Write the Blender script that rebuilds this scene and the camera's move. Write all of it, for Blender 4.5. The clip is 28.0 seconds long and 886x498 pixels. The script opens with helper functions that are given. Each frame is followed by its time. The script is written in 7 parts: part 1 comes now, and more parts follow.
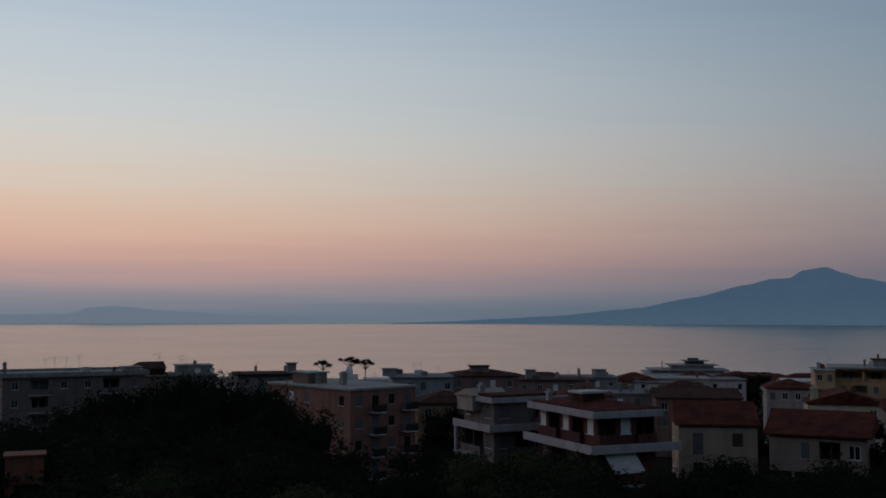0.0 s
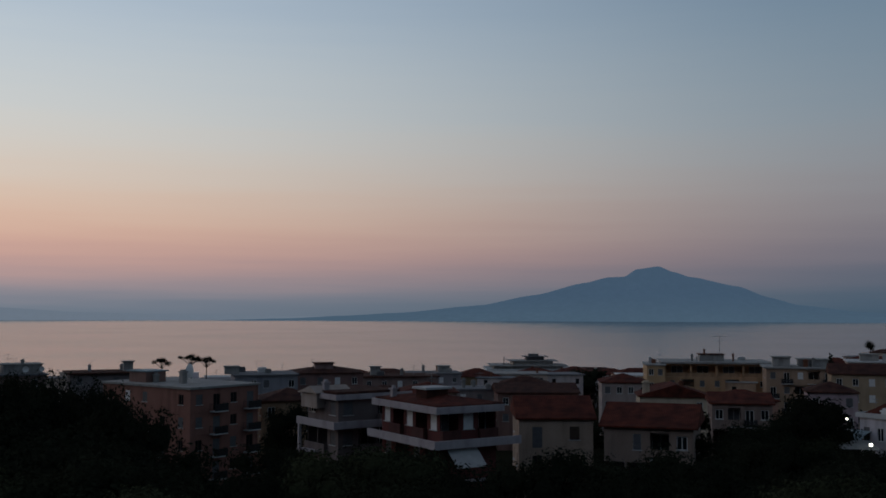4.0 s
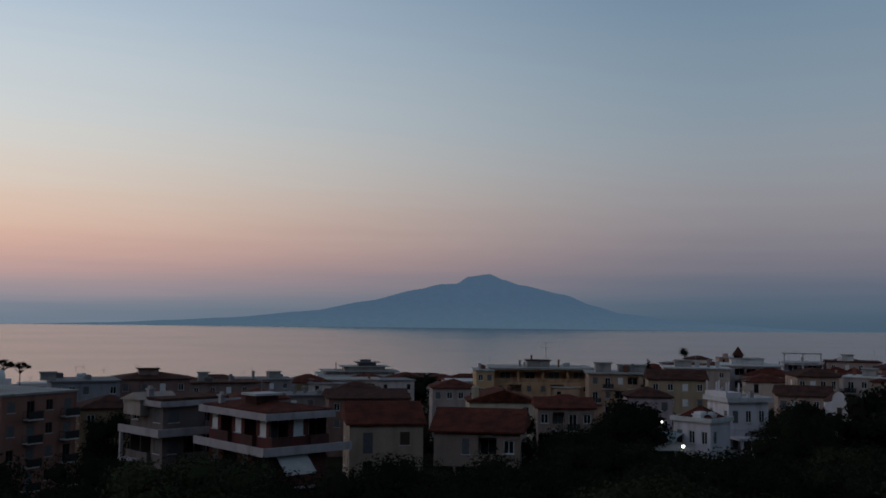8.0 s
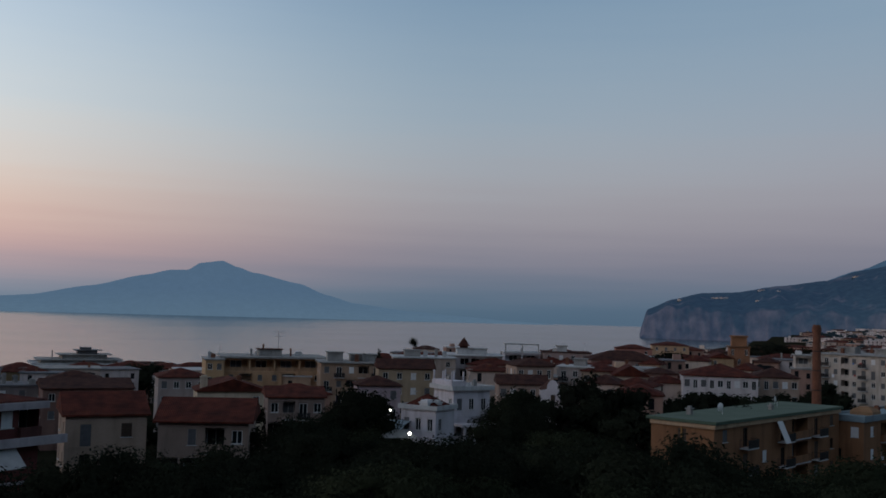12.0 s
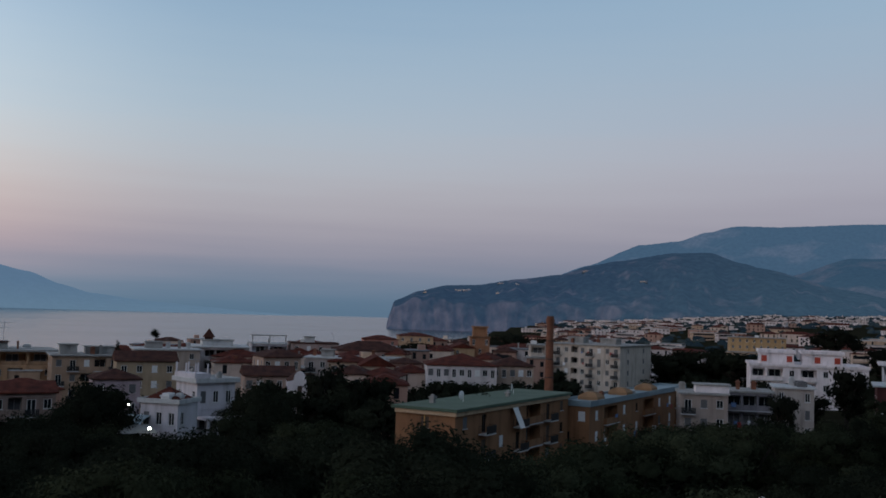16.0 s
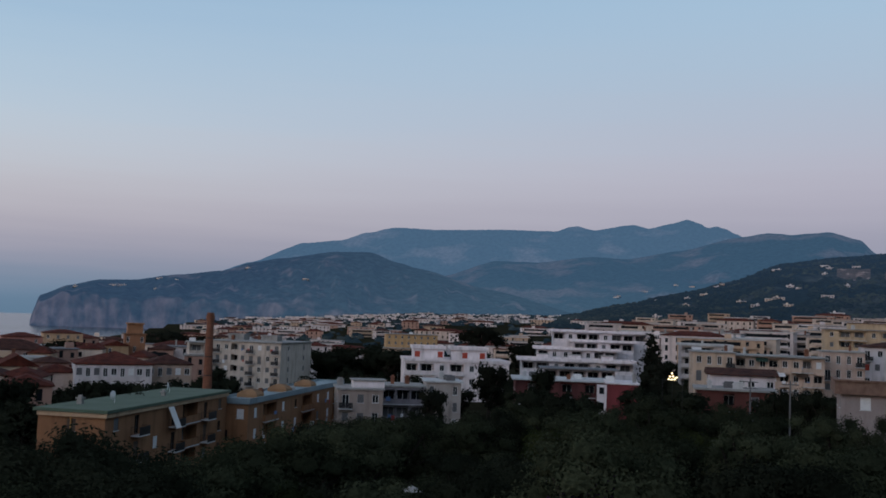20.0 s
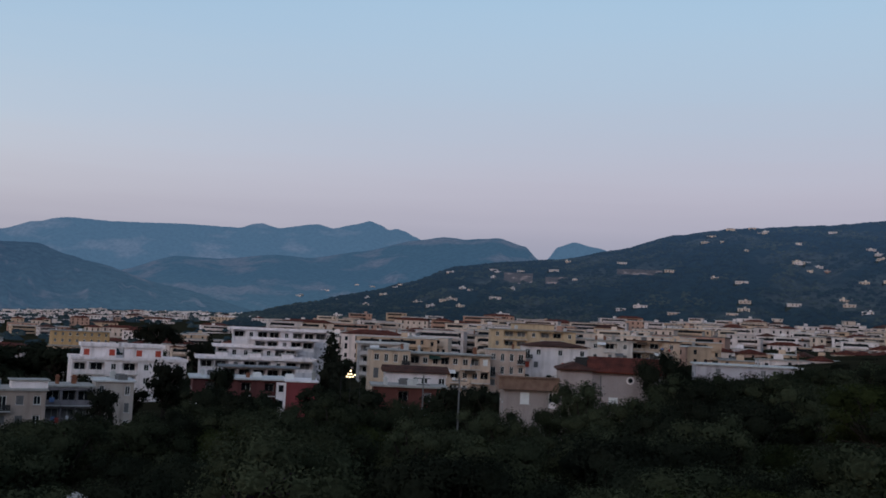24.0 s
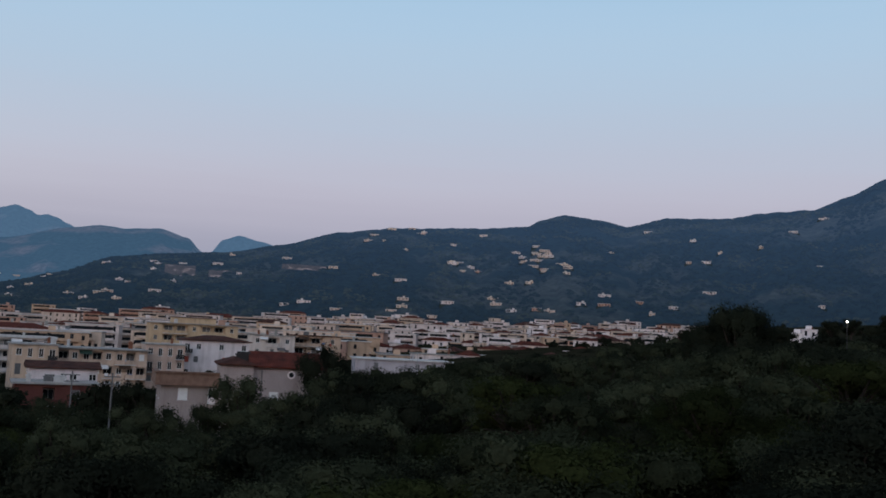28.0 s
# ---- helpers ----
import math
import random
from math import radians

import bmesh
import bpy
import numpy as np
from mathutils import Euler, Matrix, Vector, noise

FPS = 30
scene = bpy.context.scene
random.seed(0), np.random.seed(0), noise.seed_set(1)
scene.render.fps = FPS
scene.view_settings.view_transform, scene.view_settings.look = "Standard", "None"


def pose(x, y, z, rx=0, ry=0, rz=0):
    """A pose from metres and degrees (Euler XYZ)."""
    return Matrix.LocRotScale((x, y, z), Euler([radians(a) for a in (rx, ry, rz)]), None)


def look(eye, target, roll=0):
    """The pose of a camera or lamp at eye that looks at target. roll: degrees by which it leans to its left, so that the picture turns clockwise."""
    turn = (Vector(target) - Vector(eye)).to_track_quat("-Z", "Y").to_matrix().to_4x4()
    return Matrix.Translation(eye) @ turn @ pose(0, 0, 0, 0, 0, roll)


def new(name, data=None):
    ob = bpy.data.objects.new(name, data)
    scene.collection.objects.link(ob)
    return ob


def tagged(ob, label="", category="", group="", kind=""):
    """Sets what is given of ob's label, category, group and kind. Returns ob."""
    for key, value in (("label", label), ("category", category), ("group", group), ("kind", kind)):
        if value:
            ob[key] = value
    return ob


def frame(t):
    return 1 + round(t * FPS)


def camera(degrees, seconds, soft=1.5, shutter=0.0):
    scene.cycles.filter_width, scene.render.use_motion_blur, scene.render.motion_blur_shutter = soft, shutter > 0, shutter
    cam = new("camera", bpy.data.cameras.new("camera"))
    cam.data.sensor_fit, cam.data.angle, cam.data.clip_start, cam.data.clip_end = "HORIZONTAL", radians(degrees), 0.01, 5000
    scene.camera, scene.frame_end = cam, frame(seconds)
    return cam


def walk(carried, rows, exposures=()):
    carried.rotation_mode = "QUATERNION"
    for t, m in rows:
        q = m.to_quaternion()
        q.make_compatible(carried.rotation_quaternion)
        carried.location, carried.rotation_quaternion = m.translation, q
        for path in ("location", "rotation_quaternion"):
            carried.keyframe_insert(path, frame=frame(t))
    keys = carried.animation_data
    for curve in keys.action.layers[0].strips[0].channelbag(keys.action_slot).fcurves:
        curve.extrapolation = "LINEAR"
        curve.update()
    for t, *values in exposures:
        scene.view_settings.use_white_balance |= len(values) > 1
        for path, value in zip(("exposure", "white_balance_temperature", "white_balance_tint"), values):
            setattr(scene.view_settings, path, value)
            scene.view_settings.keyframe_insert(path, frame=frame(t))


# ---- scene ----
import collections

EYE_Z = 42.0
EYE = (0.0, 0.0, EYE_Z)

# seconds, heading (degrees clockwise from the y axis), pitch, lean
TURNS = [
    (0.0, -0.02, 3.78, 0.06),
    (0.5, 0.98, 3.74, 0.17),
    (1.0, 1.99, 3.70, 0.20),
    (1.5, 2.95, 3.63, 0.18),
    (2.0, 4.17, 3.52, 0.35),
    (2.5, 5.67, 3.42, 0.39),
    (3.0, 6.78, 3.44, 0.45),
    (3.5, 7.74, 3.52, 0.23),
    (5.5, 12.67, 3.93, 0.56),
    (6.0, 13.84, 4.00, 0.64),
    (6.5, 14.95, 4.06, 0.54),
    (7.0, 16.07, 4.06, 0.41),
    (7.5, 17.27, 4.01, 0.58),
    (8.0, 18.41, 4.00, 0.63),
    (8.5, 19.49, 4.00, 0.75),
    (9.0, 21.33, 3.95, 0.86),
    (9.5, 23.27, 3.96, 0.77),
    (10.0, 25.30, 3.92, 1.10),
    (10.5, 27.85, 3.86, 1.21),
    (11.0, 30.31, 3.78, 1.18),
    (11.5, 32.12, 3.72, 1.46),
    (13.5, 38.11, 3.72, 1.34),
    (14.0, 40.25, 3.86, 1.48),
    (14.5, 42.94, 3.89, 1.65),
    (15.0, 45.19, 3.83, 1.74),
    (15.5, 46.78, 3.70, 1.73),
    (16.0, 48.00, 3.57, 1.79),
    (16.5, 49.89, 3.57, 1.89),
    (17.0, 52.58, 3.57, 2.04),
    (17.5, 55.44, 3.49, 1.99),
    (18.0, 57.39, 3.41, 1.83),
    (18.5, 59.29, 3.41, 1.65),
    (19.0, 61.74, 3.79, 1.42),
    (19.5, 64.49, 3.93, 1.48),
    (20.0, 67.27, 4.05, 2.10),
    (20.5, 69.07, 4.09, 2.31),
    (21.0, 70.97, 4.14, 2.11),
    (21.5, 73.31, 4.37, 2.21),
    (23.5, 82.67, 4.80, 2.37),
    (24.0, 85.39, 4.68, 2.62),
    (24.5, 88.15, 4.68, 2.74),
    (25.0, 90.47, 4.73, 2.79),
    (25.5, 92.53, 4.77, 2.80),
    (26.0, 94.82, 4.83, 2.75),
    (26.5, 96.93, 5.04, 2.94),
    (27.0, 99.47, 5.23, 2.85),
    (27.5, 102.15, 5.32, 2.65),
    (28.0, 104.57, 5.30, 2.92),
]


def at(az, d, z=0.0):
    """A place in the plan: heading in degrees and distance from the eye."""
    a = radians(az)
    return Vector((d * math.sin(a), d * math.cos(a), z))


def level(el, d):
    """The height that shows at elevation el, d metres away."""
    return EYE_Z + d * math.tan(radians(el))


cam = camera(48.09, 28.0, soft=1.7, shutter=0.0)
walk(cam, [(t, look(EYE, Vector(EYE) + at(az, math.cos(radians(el)), math.sin(radians(el))), roll))
           for t, az, el, roll in TURNS],
     exposures=[(0.0, -0.05), (3.5, -0.05), (6.0, 0.05), (8.0, 0.14), (11.0, 0.42), (14.0, 0.63), (17.0, 0.95), (21.0, 1.12), (28.0, 1.24)])


# ---- sky and light ----
def lin(r, g, b):
    return tuple(((c / 255 / 12.92) if c < 10 else ((c / 255 + 0.055) / 1.055) ** 2.4) for c in (r, g, b)) + (1.0,)


def build_sky():
    world = bpy.data.worlds.new("dusk_sky")
    scene.world = world
    world.use_nodes = True
    nt = world.node_tree
    nt.nodes.clear()
    N, L = nt.nodes.new, nt.links.new
    co = N("ShaderNodeTexCoord")
    sep = N("ShaderNodeSeparateXYZ")
    # thin streaks of high cloud shift the colours up and down a little
    squash = N("ShaderNodeMapping")
    squash.inputs["Scale"].default_value = (2.2, 2.2, 42.0)
    L(co.outputs["Generated"], squash.inputs[0])
    wisps = N("ShaderNodeTexNoise")
    wisps.inputs["Scale"].default_value, wisps.inputs["Detail"].default_value = 1.6, 4
    L(squash.outputs[0], wisps.inputs["Vector"])
    L(co.outputs["Generated"], sep.inputs[0])
    lift = N("ShaderNodeMath")
    lift.operation = "MULTIPLY_ADD"
    L(wisps.outputs[0], lift.inputs[0])
    lift.inputs[1].default_value = 0.022
    low = N("ShaderNodeMath")
    low.operation = "SUBTRACT"
    L(sep.outputs[2], low.inputs[0])
    low.inputs[1].default_value = 0.011
    L(low.outputs[0], lift.inputs[2])

    def ramp(stops, gain):
        mr = N("ShaderNodeMapRange")
        mr.inputs[1].default_value, mr.inputs[2].default_value = -0.05, 1.0
        L(lift.outputs[0], mr.inputs[0])
        cr = N("ShaderNodeValToRGB")
        cr.color_ramp.interpolation = "B_SPLINE"
        while len(cr.color_ramp.elements) < len(stops):
            cr.color_ramp.elements.new(0.5)
        for e, (el, c) in zip(cr.color_ramp.elements, stops):
            e.position = (math.sin(radians(el)) + 0.05) / 1.05
            e.color = [v * gain for v in lin(*c)[:3]] + [1]
        L(mr.outputs[0], cr.inputs[0])
        return cr.outputs[0]

    west = ramp(SKY_WEST, 1.0)
    north = ramp(SKY_NORTH, 0.73)
    east = ramp(SKY_EAST, 0.65)
    # how far the heading lies from the afterglow
    glow = at(-45, 1)
    dot = N("ShaderNodeVectorMath")
    dot.operation = "DOT_PRODUCT"
    flat = N("ShaderNodeVectorMath")
    flat.operation = "MULTIPLY"
    flat.inputs[1].default_value = (1, 1, 0)
    unit = N("ShaderNodeVectorMath")
    unit.operation = "NORMALIZE"
    L(co.outputs["Generated"], flat.inputs[0])
    L(flat.outputs[0], unit.inputs[0])
    L(unit.outputs[0], dot.inputs[0])
    dot.inputs[1].default_value = glow

    def share(lo, hi):
        m = N("ShaderNodeMapRange")
        m.interpolation_type = "SMOOTHSTEP"
        m.inputs[1].default_value, m.inputs[2].default_value = lo, hi
        L(dot.outputs["Value"], m.inputs[0])
        return m.outputs[0]

    def mix(f, a, b):
        m = N("ShaderNodeMix")
        m.data_type = "RGBA"
        L(f, m.inputs[0])
        L(a, m.inputs[6])
        L(b, m.inputs[7])
        return m.outputs[2]

    col = mix(share(0.13, 1.05), mix(share(-0.9, 0.35), east, north), west)
    # afterglow added beyond the view, south of sunset, to light fronts and trees
    away = N("ShaderNodeVectorMath")
    away.operation = "DOT_PRODUCT"
    L(unit.outputs[0], away.inputs[0])
    away.inputs[1].default_value = at(-98, 1)
    glow_share = N("ShaderNodeMapRange")
    glow_share.interpolation_type = "SMOOTHSTEP"
    glow_share.inputs[1].default_value, glow_share.inputs[2].default_value = math.cos(radians(72)), math.cos(radians(14))
    L(away.outputs["Value"], glow_share.inputs[0])
    bright = N("ShaderNodeVectorMath")
    bright.operation = "SCALE"
    L(ramp(SKY_AFTERGLOW, 1.0), bright.inputs[0])
    bright.inputs["Scale"].default_value = AFTERGLOW
    col = mix(glow_share.outputs[0], col, bright.outputs[0])
    bg = N("ShaderNodeBackground")
    bg.inputs[1].default_value = 1.0
    L(col, bg.inputs[0])
    out = N("ShaderNodeOutputWorld")
    L(bg.outputs[0], out.inputs[0])


# elevation in degrees and colour of the sky there
SKY_WEST = [(-2, (98, 112, 128)), (0.3, (114, 127, 141)), (1.5, (160, 147, 152)), (3.0, (208, 163, 152)), (5.0, (226, 188, 164)),
            (7.5, (222, 206, 190)), (11, (212, 216, 214)), (18, (178, 196, 214)), (33, (124, 150, 182)), (55, (88, 92, 104)), (90, (82, 76, 78))]
SKY_NORTH = [(-2, (68, 92, 112)), (0.3, (79, 104, 125)), (1.5, (100, 114, 132)), (3.0, (126, 126, 140)), (5.0, (150, 145, 152)),
             (7.5, (160, 162, 168)), (11, (151, 168, 181)), (18, (122, 150, 175)), (33, (85, 115, 150)), (55, (88, 92, 104)), (90, (82, 76, 78))]
SKY_EAST = [(-2, (78, 92, 112)), (1.0, (97, 108, 128)), (4.0, (126, 128, 145)), (7.5, (154, 151, 164)), (10, (155, 158, 172)),
            (14, (147, 163, 180)), (20, (142, 169, 191)), (33, (105, 138, 170)), (55, (96, 100, 110)), (90, (82, 76, 78))]
SKY_AFTERGLOW = [(-2, (140, 110, 100)), (0.3, (196, 146, 124)), (1.5, (222, 170, 144)), (3.0, (238, 190, 160)), (5.0, (240, 204, 178)),
                 (7.5, (236, 210, 192)), (11, (226, 214, 206)), (18, (196, 202, 212)), (33, (132, 152, 180)), (55, (82, 86, 98)), (90, (70, 66, 70))]
AFTERGLOW = 1.25
build_sky()


# ---- materials ----
MATS = {}


def nodes_of(name):
    m = bpy.data.materials.new(name)
    m.use_nodes = True
    nt = m.node_tree
    return m, nt, nt.nodes["Principled BSDF"]


def rough_surface(name, dark, light, scale, rough=0.9, bump=0.3, fine=12.0, stain=0.0, per_piece=0.0, metallic=0.0):
    """Two scales of variation between two colours, fine relief, and a slow stain."""
    if name in MATS:
        return MATS[name]
    m, nt, p = nodes_of(name)
    N, L = nt.nodes.new, nt.links.new
    co = N("ShaderNodeTexCoord")
    n1, n2 = N("ShaderNodeTexNoise"), N("ShaderNodeTexNoise")
    n1.inputs["Scale"].default_value, n1.inputs["Detail"].default_value = scale, 5
    n2.inputs["Scale"].default_value, n2.inputs["Detail"].default_value = scale * fine, 4
    for n in (n1, n2):
        L(co.outputs["Object"], n.inputs["Vector"])
    add = N("ShaderNodeMath")
    add.operation = "MULTIPLY_ADD"
    L(n2.outputs[0], add.inputs[0])
    add.inputs[1].default_value = 0.45
    L(n1.outputs[0], add.inputs[2])
    cr = N("ShaderNodeValToRGB")
    cr.color_ramp.elements[0].position, cr.color_ramp.elements[1].position = 0.45, 1.0
    cr.color_ramp.elements[0].color, cr.color_ramp.elements[1].color = (*dark, 1), (*light, 1)
    L(add.outputs[0], cr.inputs[0])
    out = cr.outputs[0]
    if stain:
        n3 = N("ShaderNodeTexNoise")
        n3.inputs["Scale"].default_value, n3.inputs["Detail"].default_value = scale * 0.9, 8
        st = N("ShaderNodeMapping")
        st.inputs["Scale"].default_value = (2.2, 2.2, 0.35)
        L(co.outputs["Object"], st.inputs[0])
        L(st.outputs[0], n3.inputs["Vector"])
        mr = N("ShaderNodeMapRange")
        mr.inputs[1].default_value, mr.inputs[2].default_value = 0.5, 0.75
        mr.inputs[3].default_value, mr.inputs[4].default_value = 0.0, stain
        L(n3.outputs[0], mr.inputs[0])
        mx = N("ShaderNodeMix")
        mx.data_type = "RGBA"
        L(mr.outputs[0], mx.inputs[0])
        L(out, mx.inputs[6])
        mx.inputs[7].default_value = (dark[0] * 0.35, dark[1] * 0.35, dark[2] * 0.35, 1)
        out = mx.outputs[2]
    if per_piece:
        oi = N("ShaderNodeObjectInfo")
        hs = N("ShaderNodeHueSaturation")
        mr = N("ShaderNodeMapRange")
        mr.inputs[3].default_value, mr.inputs[4].default_value = 1 - per_piece, 1 + per_piece
        L(oi.outputs["Random"], mr.inputs[0])
        L(mr.outputs[0], hs.inputs["Value"])
        L(out, hs.inputs["Color"])
        out = hs.outputs[0]
    L(out, p.inputs["Base Color"])
    p.inputs["Roughness"].default_value = rough
    p.inputs["Metallic"].default_value = metallic
    p.inputs["Specular IOR Level"].default_value = 0.3
    if bump:
        b = N("ShaderNodeBump")
        b.inputs["Strength"].default_value, b.inputs["Distance"].default_value = bump, 0.03
        L(n2.outputs[0], b.inputs["Height"])
        L(b.outputs[0], p.inputs["Normal"])
    MATS[name] = m
    return m


def plaster(r, g, b):
    """Painted render on a wall, weathered and a little warm."""
    r, g, b = min(r * 1.07, 0.86), g * 0.985, b
    return rough_surface("plaster_%d_%d_%d" % (r * 100, g * 100, b * 100), (r * 0.72, g * 0.7, b * 0.68), (r, g, b), 0.35, 0.92, 0.25, 14, stain=0.55)


def tiles(name="roof_tiles", c=(0.118, 0.031, 0.020)):
    """Clay roof tiles in courses running down the slope."""
    if name in MATS:
        return MATS[name]
    m, nt, p = nodes_of(name)
    N, L = nt.nodes.new, nt.links.new
    co = N("ShaderNodeTexCoord")
    w = N("ShaderNodeTexWave")
    w.wave_type, w.bands_direction = "BANDS", "X"
    w.inputs["Scale"].default_value, w.inputs["Distortion"].default_value = 1.6, 0.6
    w2 = N("ShaderNodeTexWave")
    w2.bands_direction = "Y"
    w2.inputs["Scale"].default_value, w2.inputs["Distortion"].default_value = 0.9, 0.8
    n = N("ShaderNodeTexNoise")
    n.inputs["Scale"].default_value, n.inputs["Detail"].default_value = 0.8, 7
    for q in (w, w2, n):
        L(co.outputs["Object"], q.inputs["Vector"])
    cr = N("ShaderNodeValToRGB")
    cr.color_ramp.elements[0].position, cr.color_ramp.elements[1].position = 0.3, 0.75
    cr.color_ramp.elements[0].color = (c[0] * 0.45, c[1] * 0.5, c[2] * 0.6, 1)
    cr.color_ramp.elements[1].color = (c[0] * 1.25, c[1] * 1.25, c[2] * 1.2, 1)
    L(n.outputs[0], cr.inputs[0])
    L(cr.outputs[0], p.inputs["Base Color"])
    mul = N("ShaderNodeMath")
    mul.operation = "MULTIPLY_ADD"
    L(w2.outputs[1], mul.inputs[0])
    mul.inputs[1].default_value = 0.5
    L(w.outputs[1], mul.inputs[2])
    b = N("ShaderNodeBump")
    b.inputs["Strength"].default_value, b.inputs["Distance"].default_value = 0.8, 0.08
    L(mul.outputs[0], b.inputs["Height"])
    L(b.outputs[0], p.inputs["Normal"])
    p.inputs["Roughness"].default_value = 0.95
    p.inputs["Specular IOR Level"].default_value = 0.12
    MATS[name] = m
    return m


def plain(name, c, rough=0.6, metallic=0.0, glow=0.0):
    if name in MATS:
        return MATS[name]
    m, nt, p = nodes_of(name)
    p.inputs["Base Color"].default_value = (*c, 1)
    p.inputs["Roughness"].default_value, p.inputs["Metallic"].default_value = rough, metallic
    if glow:
        p.inputs["Emission Color"].default_value, p.inputs["Emission Strength"].default_value = (*c, 1), glow
    MATS[name] = m
    return m


def foliage(name, dark, light):
    """Leaves, each clump of its own shade."""
    m, nt, p = nodes_of(name)
    N, L = nt.nodes.new, nt.links.new
    g = N("ShaderNodeNewGeometry")
    oi = N("ShaderNodeObjectInfo")
    add = N("ShaderNodeMath")
    add.operation = "MULTIPLY_ADD"
    L(oi.outputs["Random"], add.inputs[0])
    add.inputs[1].default_value = 0.7
    sc = N("ShaderNodeMath")
    sc.operation = "MULTIPLY"
    L(g.outputs["Random Per Island"], sc.inputs[0])
    sc.inputs[1].default_value = 0.12
    L(sc.outputs[0], add.inputs[2])
    cr = N("ShaderNodeValToRGB")
    cr.color_ramp.elements[0].color, cr.color_ramp.elements[1].color = (*dark, 1), (*light, 1)
    L(add.outputs[0], cr.inputs[0])
    fine, depth, shade = N("ShaderNodeTexNoise"), N("ShaderNodeMapRange"), N("ShaderNodeMix")
    tc = N("ShaderNodeTexCoord")
    L(tc.outputs["Object"], fine.inputs["Vector"])
    fine.inputs["Scale"].default_value, fine.inputs["Detail"].default_value = 5.0, 5
    depth.inputs[1].default_value, depth.inputs[2].default_value = 0.36, 0.64
    depth.inputs[3].default_value, depth.inputs[4].default_value = 0.72, 1.2
    L(fine.outputs[0], depth.inputs[0])
    shade.data_type, shade.blend_type = "RGBA", "MULTIPLY"
    shade.inputs[0].default_value = 1.0
    L(cr.outputs[0], shade.inputs[6])
    L(depth.outputs[0], shade.inputs[7])
    nt.nodes.remove(p)
    face, back, both = N("ShaderNodeBsdfDiffuse"), N("ShaderNodeBsdfTranslucent"), N("ShaderNodeMixShader")
    both.inputs[0].default_value = 0.32
    for k, q in enumerate((face, back)):
        L(shade.outputs[2], q.inputs["Color"])
        L(q.outputs[0], both.inputs[1 + k])
    L(both.outputs[0], nt.nodes["Material Output"].inputs[0])
    return m


def hillside(name, wood, rock, cut, haze, air, scale=0.004, low=None, top=300.0, shore=0.0):
    """Wooded slopes with pale rock. air: strength of the haze painted in as emission, on near slopes too."""
    m, nt, p = nodes_of(name)
    N, L = nt.nodes.new, nt.links.new
    co = N("ShaderNodeTexCoord")
    n1, n2 = N("ShaderNodeTexNoise"), N("ShaderNodeTexNoise")
    mp = N("ShaderNodeMapping")
    mp.inputs["Scale"].default_value = (1, 1, 2.6)
    L(co.outputs["Object"], mp.inputs[0])
    n1.inputs["Scale"].default_value, n1.inputs["Detail"].default_value = scale, 7
    n2.inputs["Scale"].default_value, n2.inputs["Detail"].default_value = scale * 14, 6
    L(mp.outputs[0], n1.inputs["Vector"])
    L(co.outputs["Object"], n2.inputs["Vector"])
    cr = N("ShaderNodeValToRGB")
    cr.color_ramp.elements[0].position, cr.color_ramp.elements[1].position = cut, cut + 0.1
    cr.color_ramp.elements[0].color, cr.color_ramp.elements[1].color = (*wood, 1), (*rock, 1)
    if shore:
        # bare cliffs above the water
        hs, hr, ha = N("ShaderNodeSeparateXYZ"), N("ShaderNodeMapRange"), N("ShaderNodeMath")
        L(co.outputs["Object"], hs.inputs[0])
        L(hs.outputs[2], hr.inputs[0])
        hr.inputs[1].default_value, hr.inputs[2].default_value = shore * 0.4, shore
        hr.inputs[3].default_value, hr.inputs[4].default_value = 0.12, 0.0
        L(n1.outputs[0], ha.inputs[0])
        L(hr.outputs[0], ha.inputs[1])
        L(ha.outputs[0], cr.inputs[0])
    else:
        L(n1.outputs[0], cr.inputs[0])
    mx = N("ShaderNodeMix")
    mx.data_type, mx.blend_type = "RGBA", "MULTIPLY"
    mx.inputs[0].default_value = 0.8
    g = N("ShaderNodeValToRGB")
    g.color_ramp.elements[0].position, g.color_ramp.elements[1].position = 0.3, 0.7
    g.color_ramp.elements[0].color, g.color_ramp.elements[1].color = (0.4, 0.4, 0.4, 1), (1.3, 1.3, 1.3, 1)
    L(n2.outputs[0], g.inputs[0])
    L(cr.outputs[0], mx.inputs[6])
    L(g.outputs[0], mx.inputs[7])
    L(mx.outputs[2], p.inputs["Base Color"])
    p.inputs["Roughness"].default_value = 1.0
    p.inputs["Specular IOR Level"].default_value = 0.0
    # haze: the slope itself glows, from colour low at the foot to haze above
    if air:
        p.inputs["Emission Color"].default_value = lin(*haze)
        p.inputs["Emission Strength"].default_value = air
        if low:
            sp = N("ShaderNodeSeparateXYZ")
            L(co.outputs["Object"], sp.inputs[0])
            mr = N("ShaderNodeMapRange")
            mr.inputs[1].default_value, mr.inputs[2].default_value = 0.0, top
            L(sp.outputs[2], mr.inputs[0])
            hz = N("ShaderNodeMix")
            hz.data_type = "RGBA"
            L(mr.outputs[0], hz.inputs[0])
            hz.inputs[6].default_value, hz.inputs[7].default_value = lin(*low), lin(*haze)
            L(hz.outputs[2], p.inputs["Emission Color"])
    return m


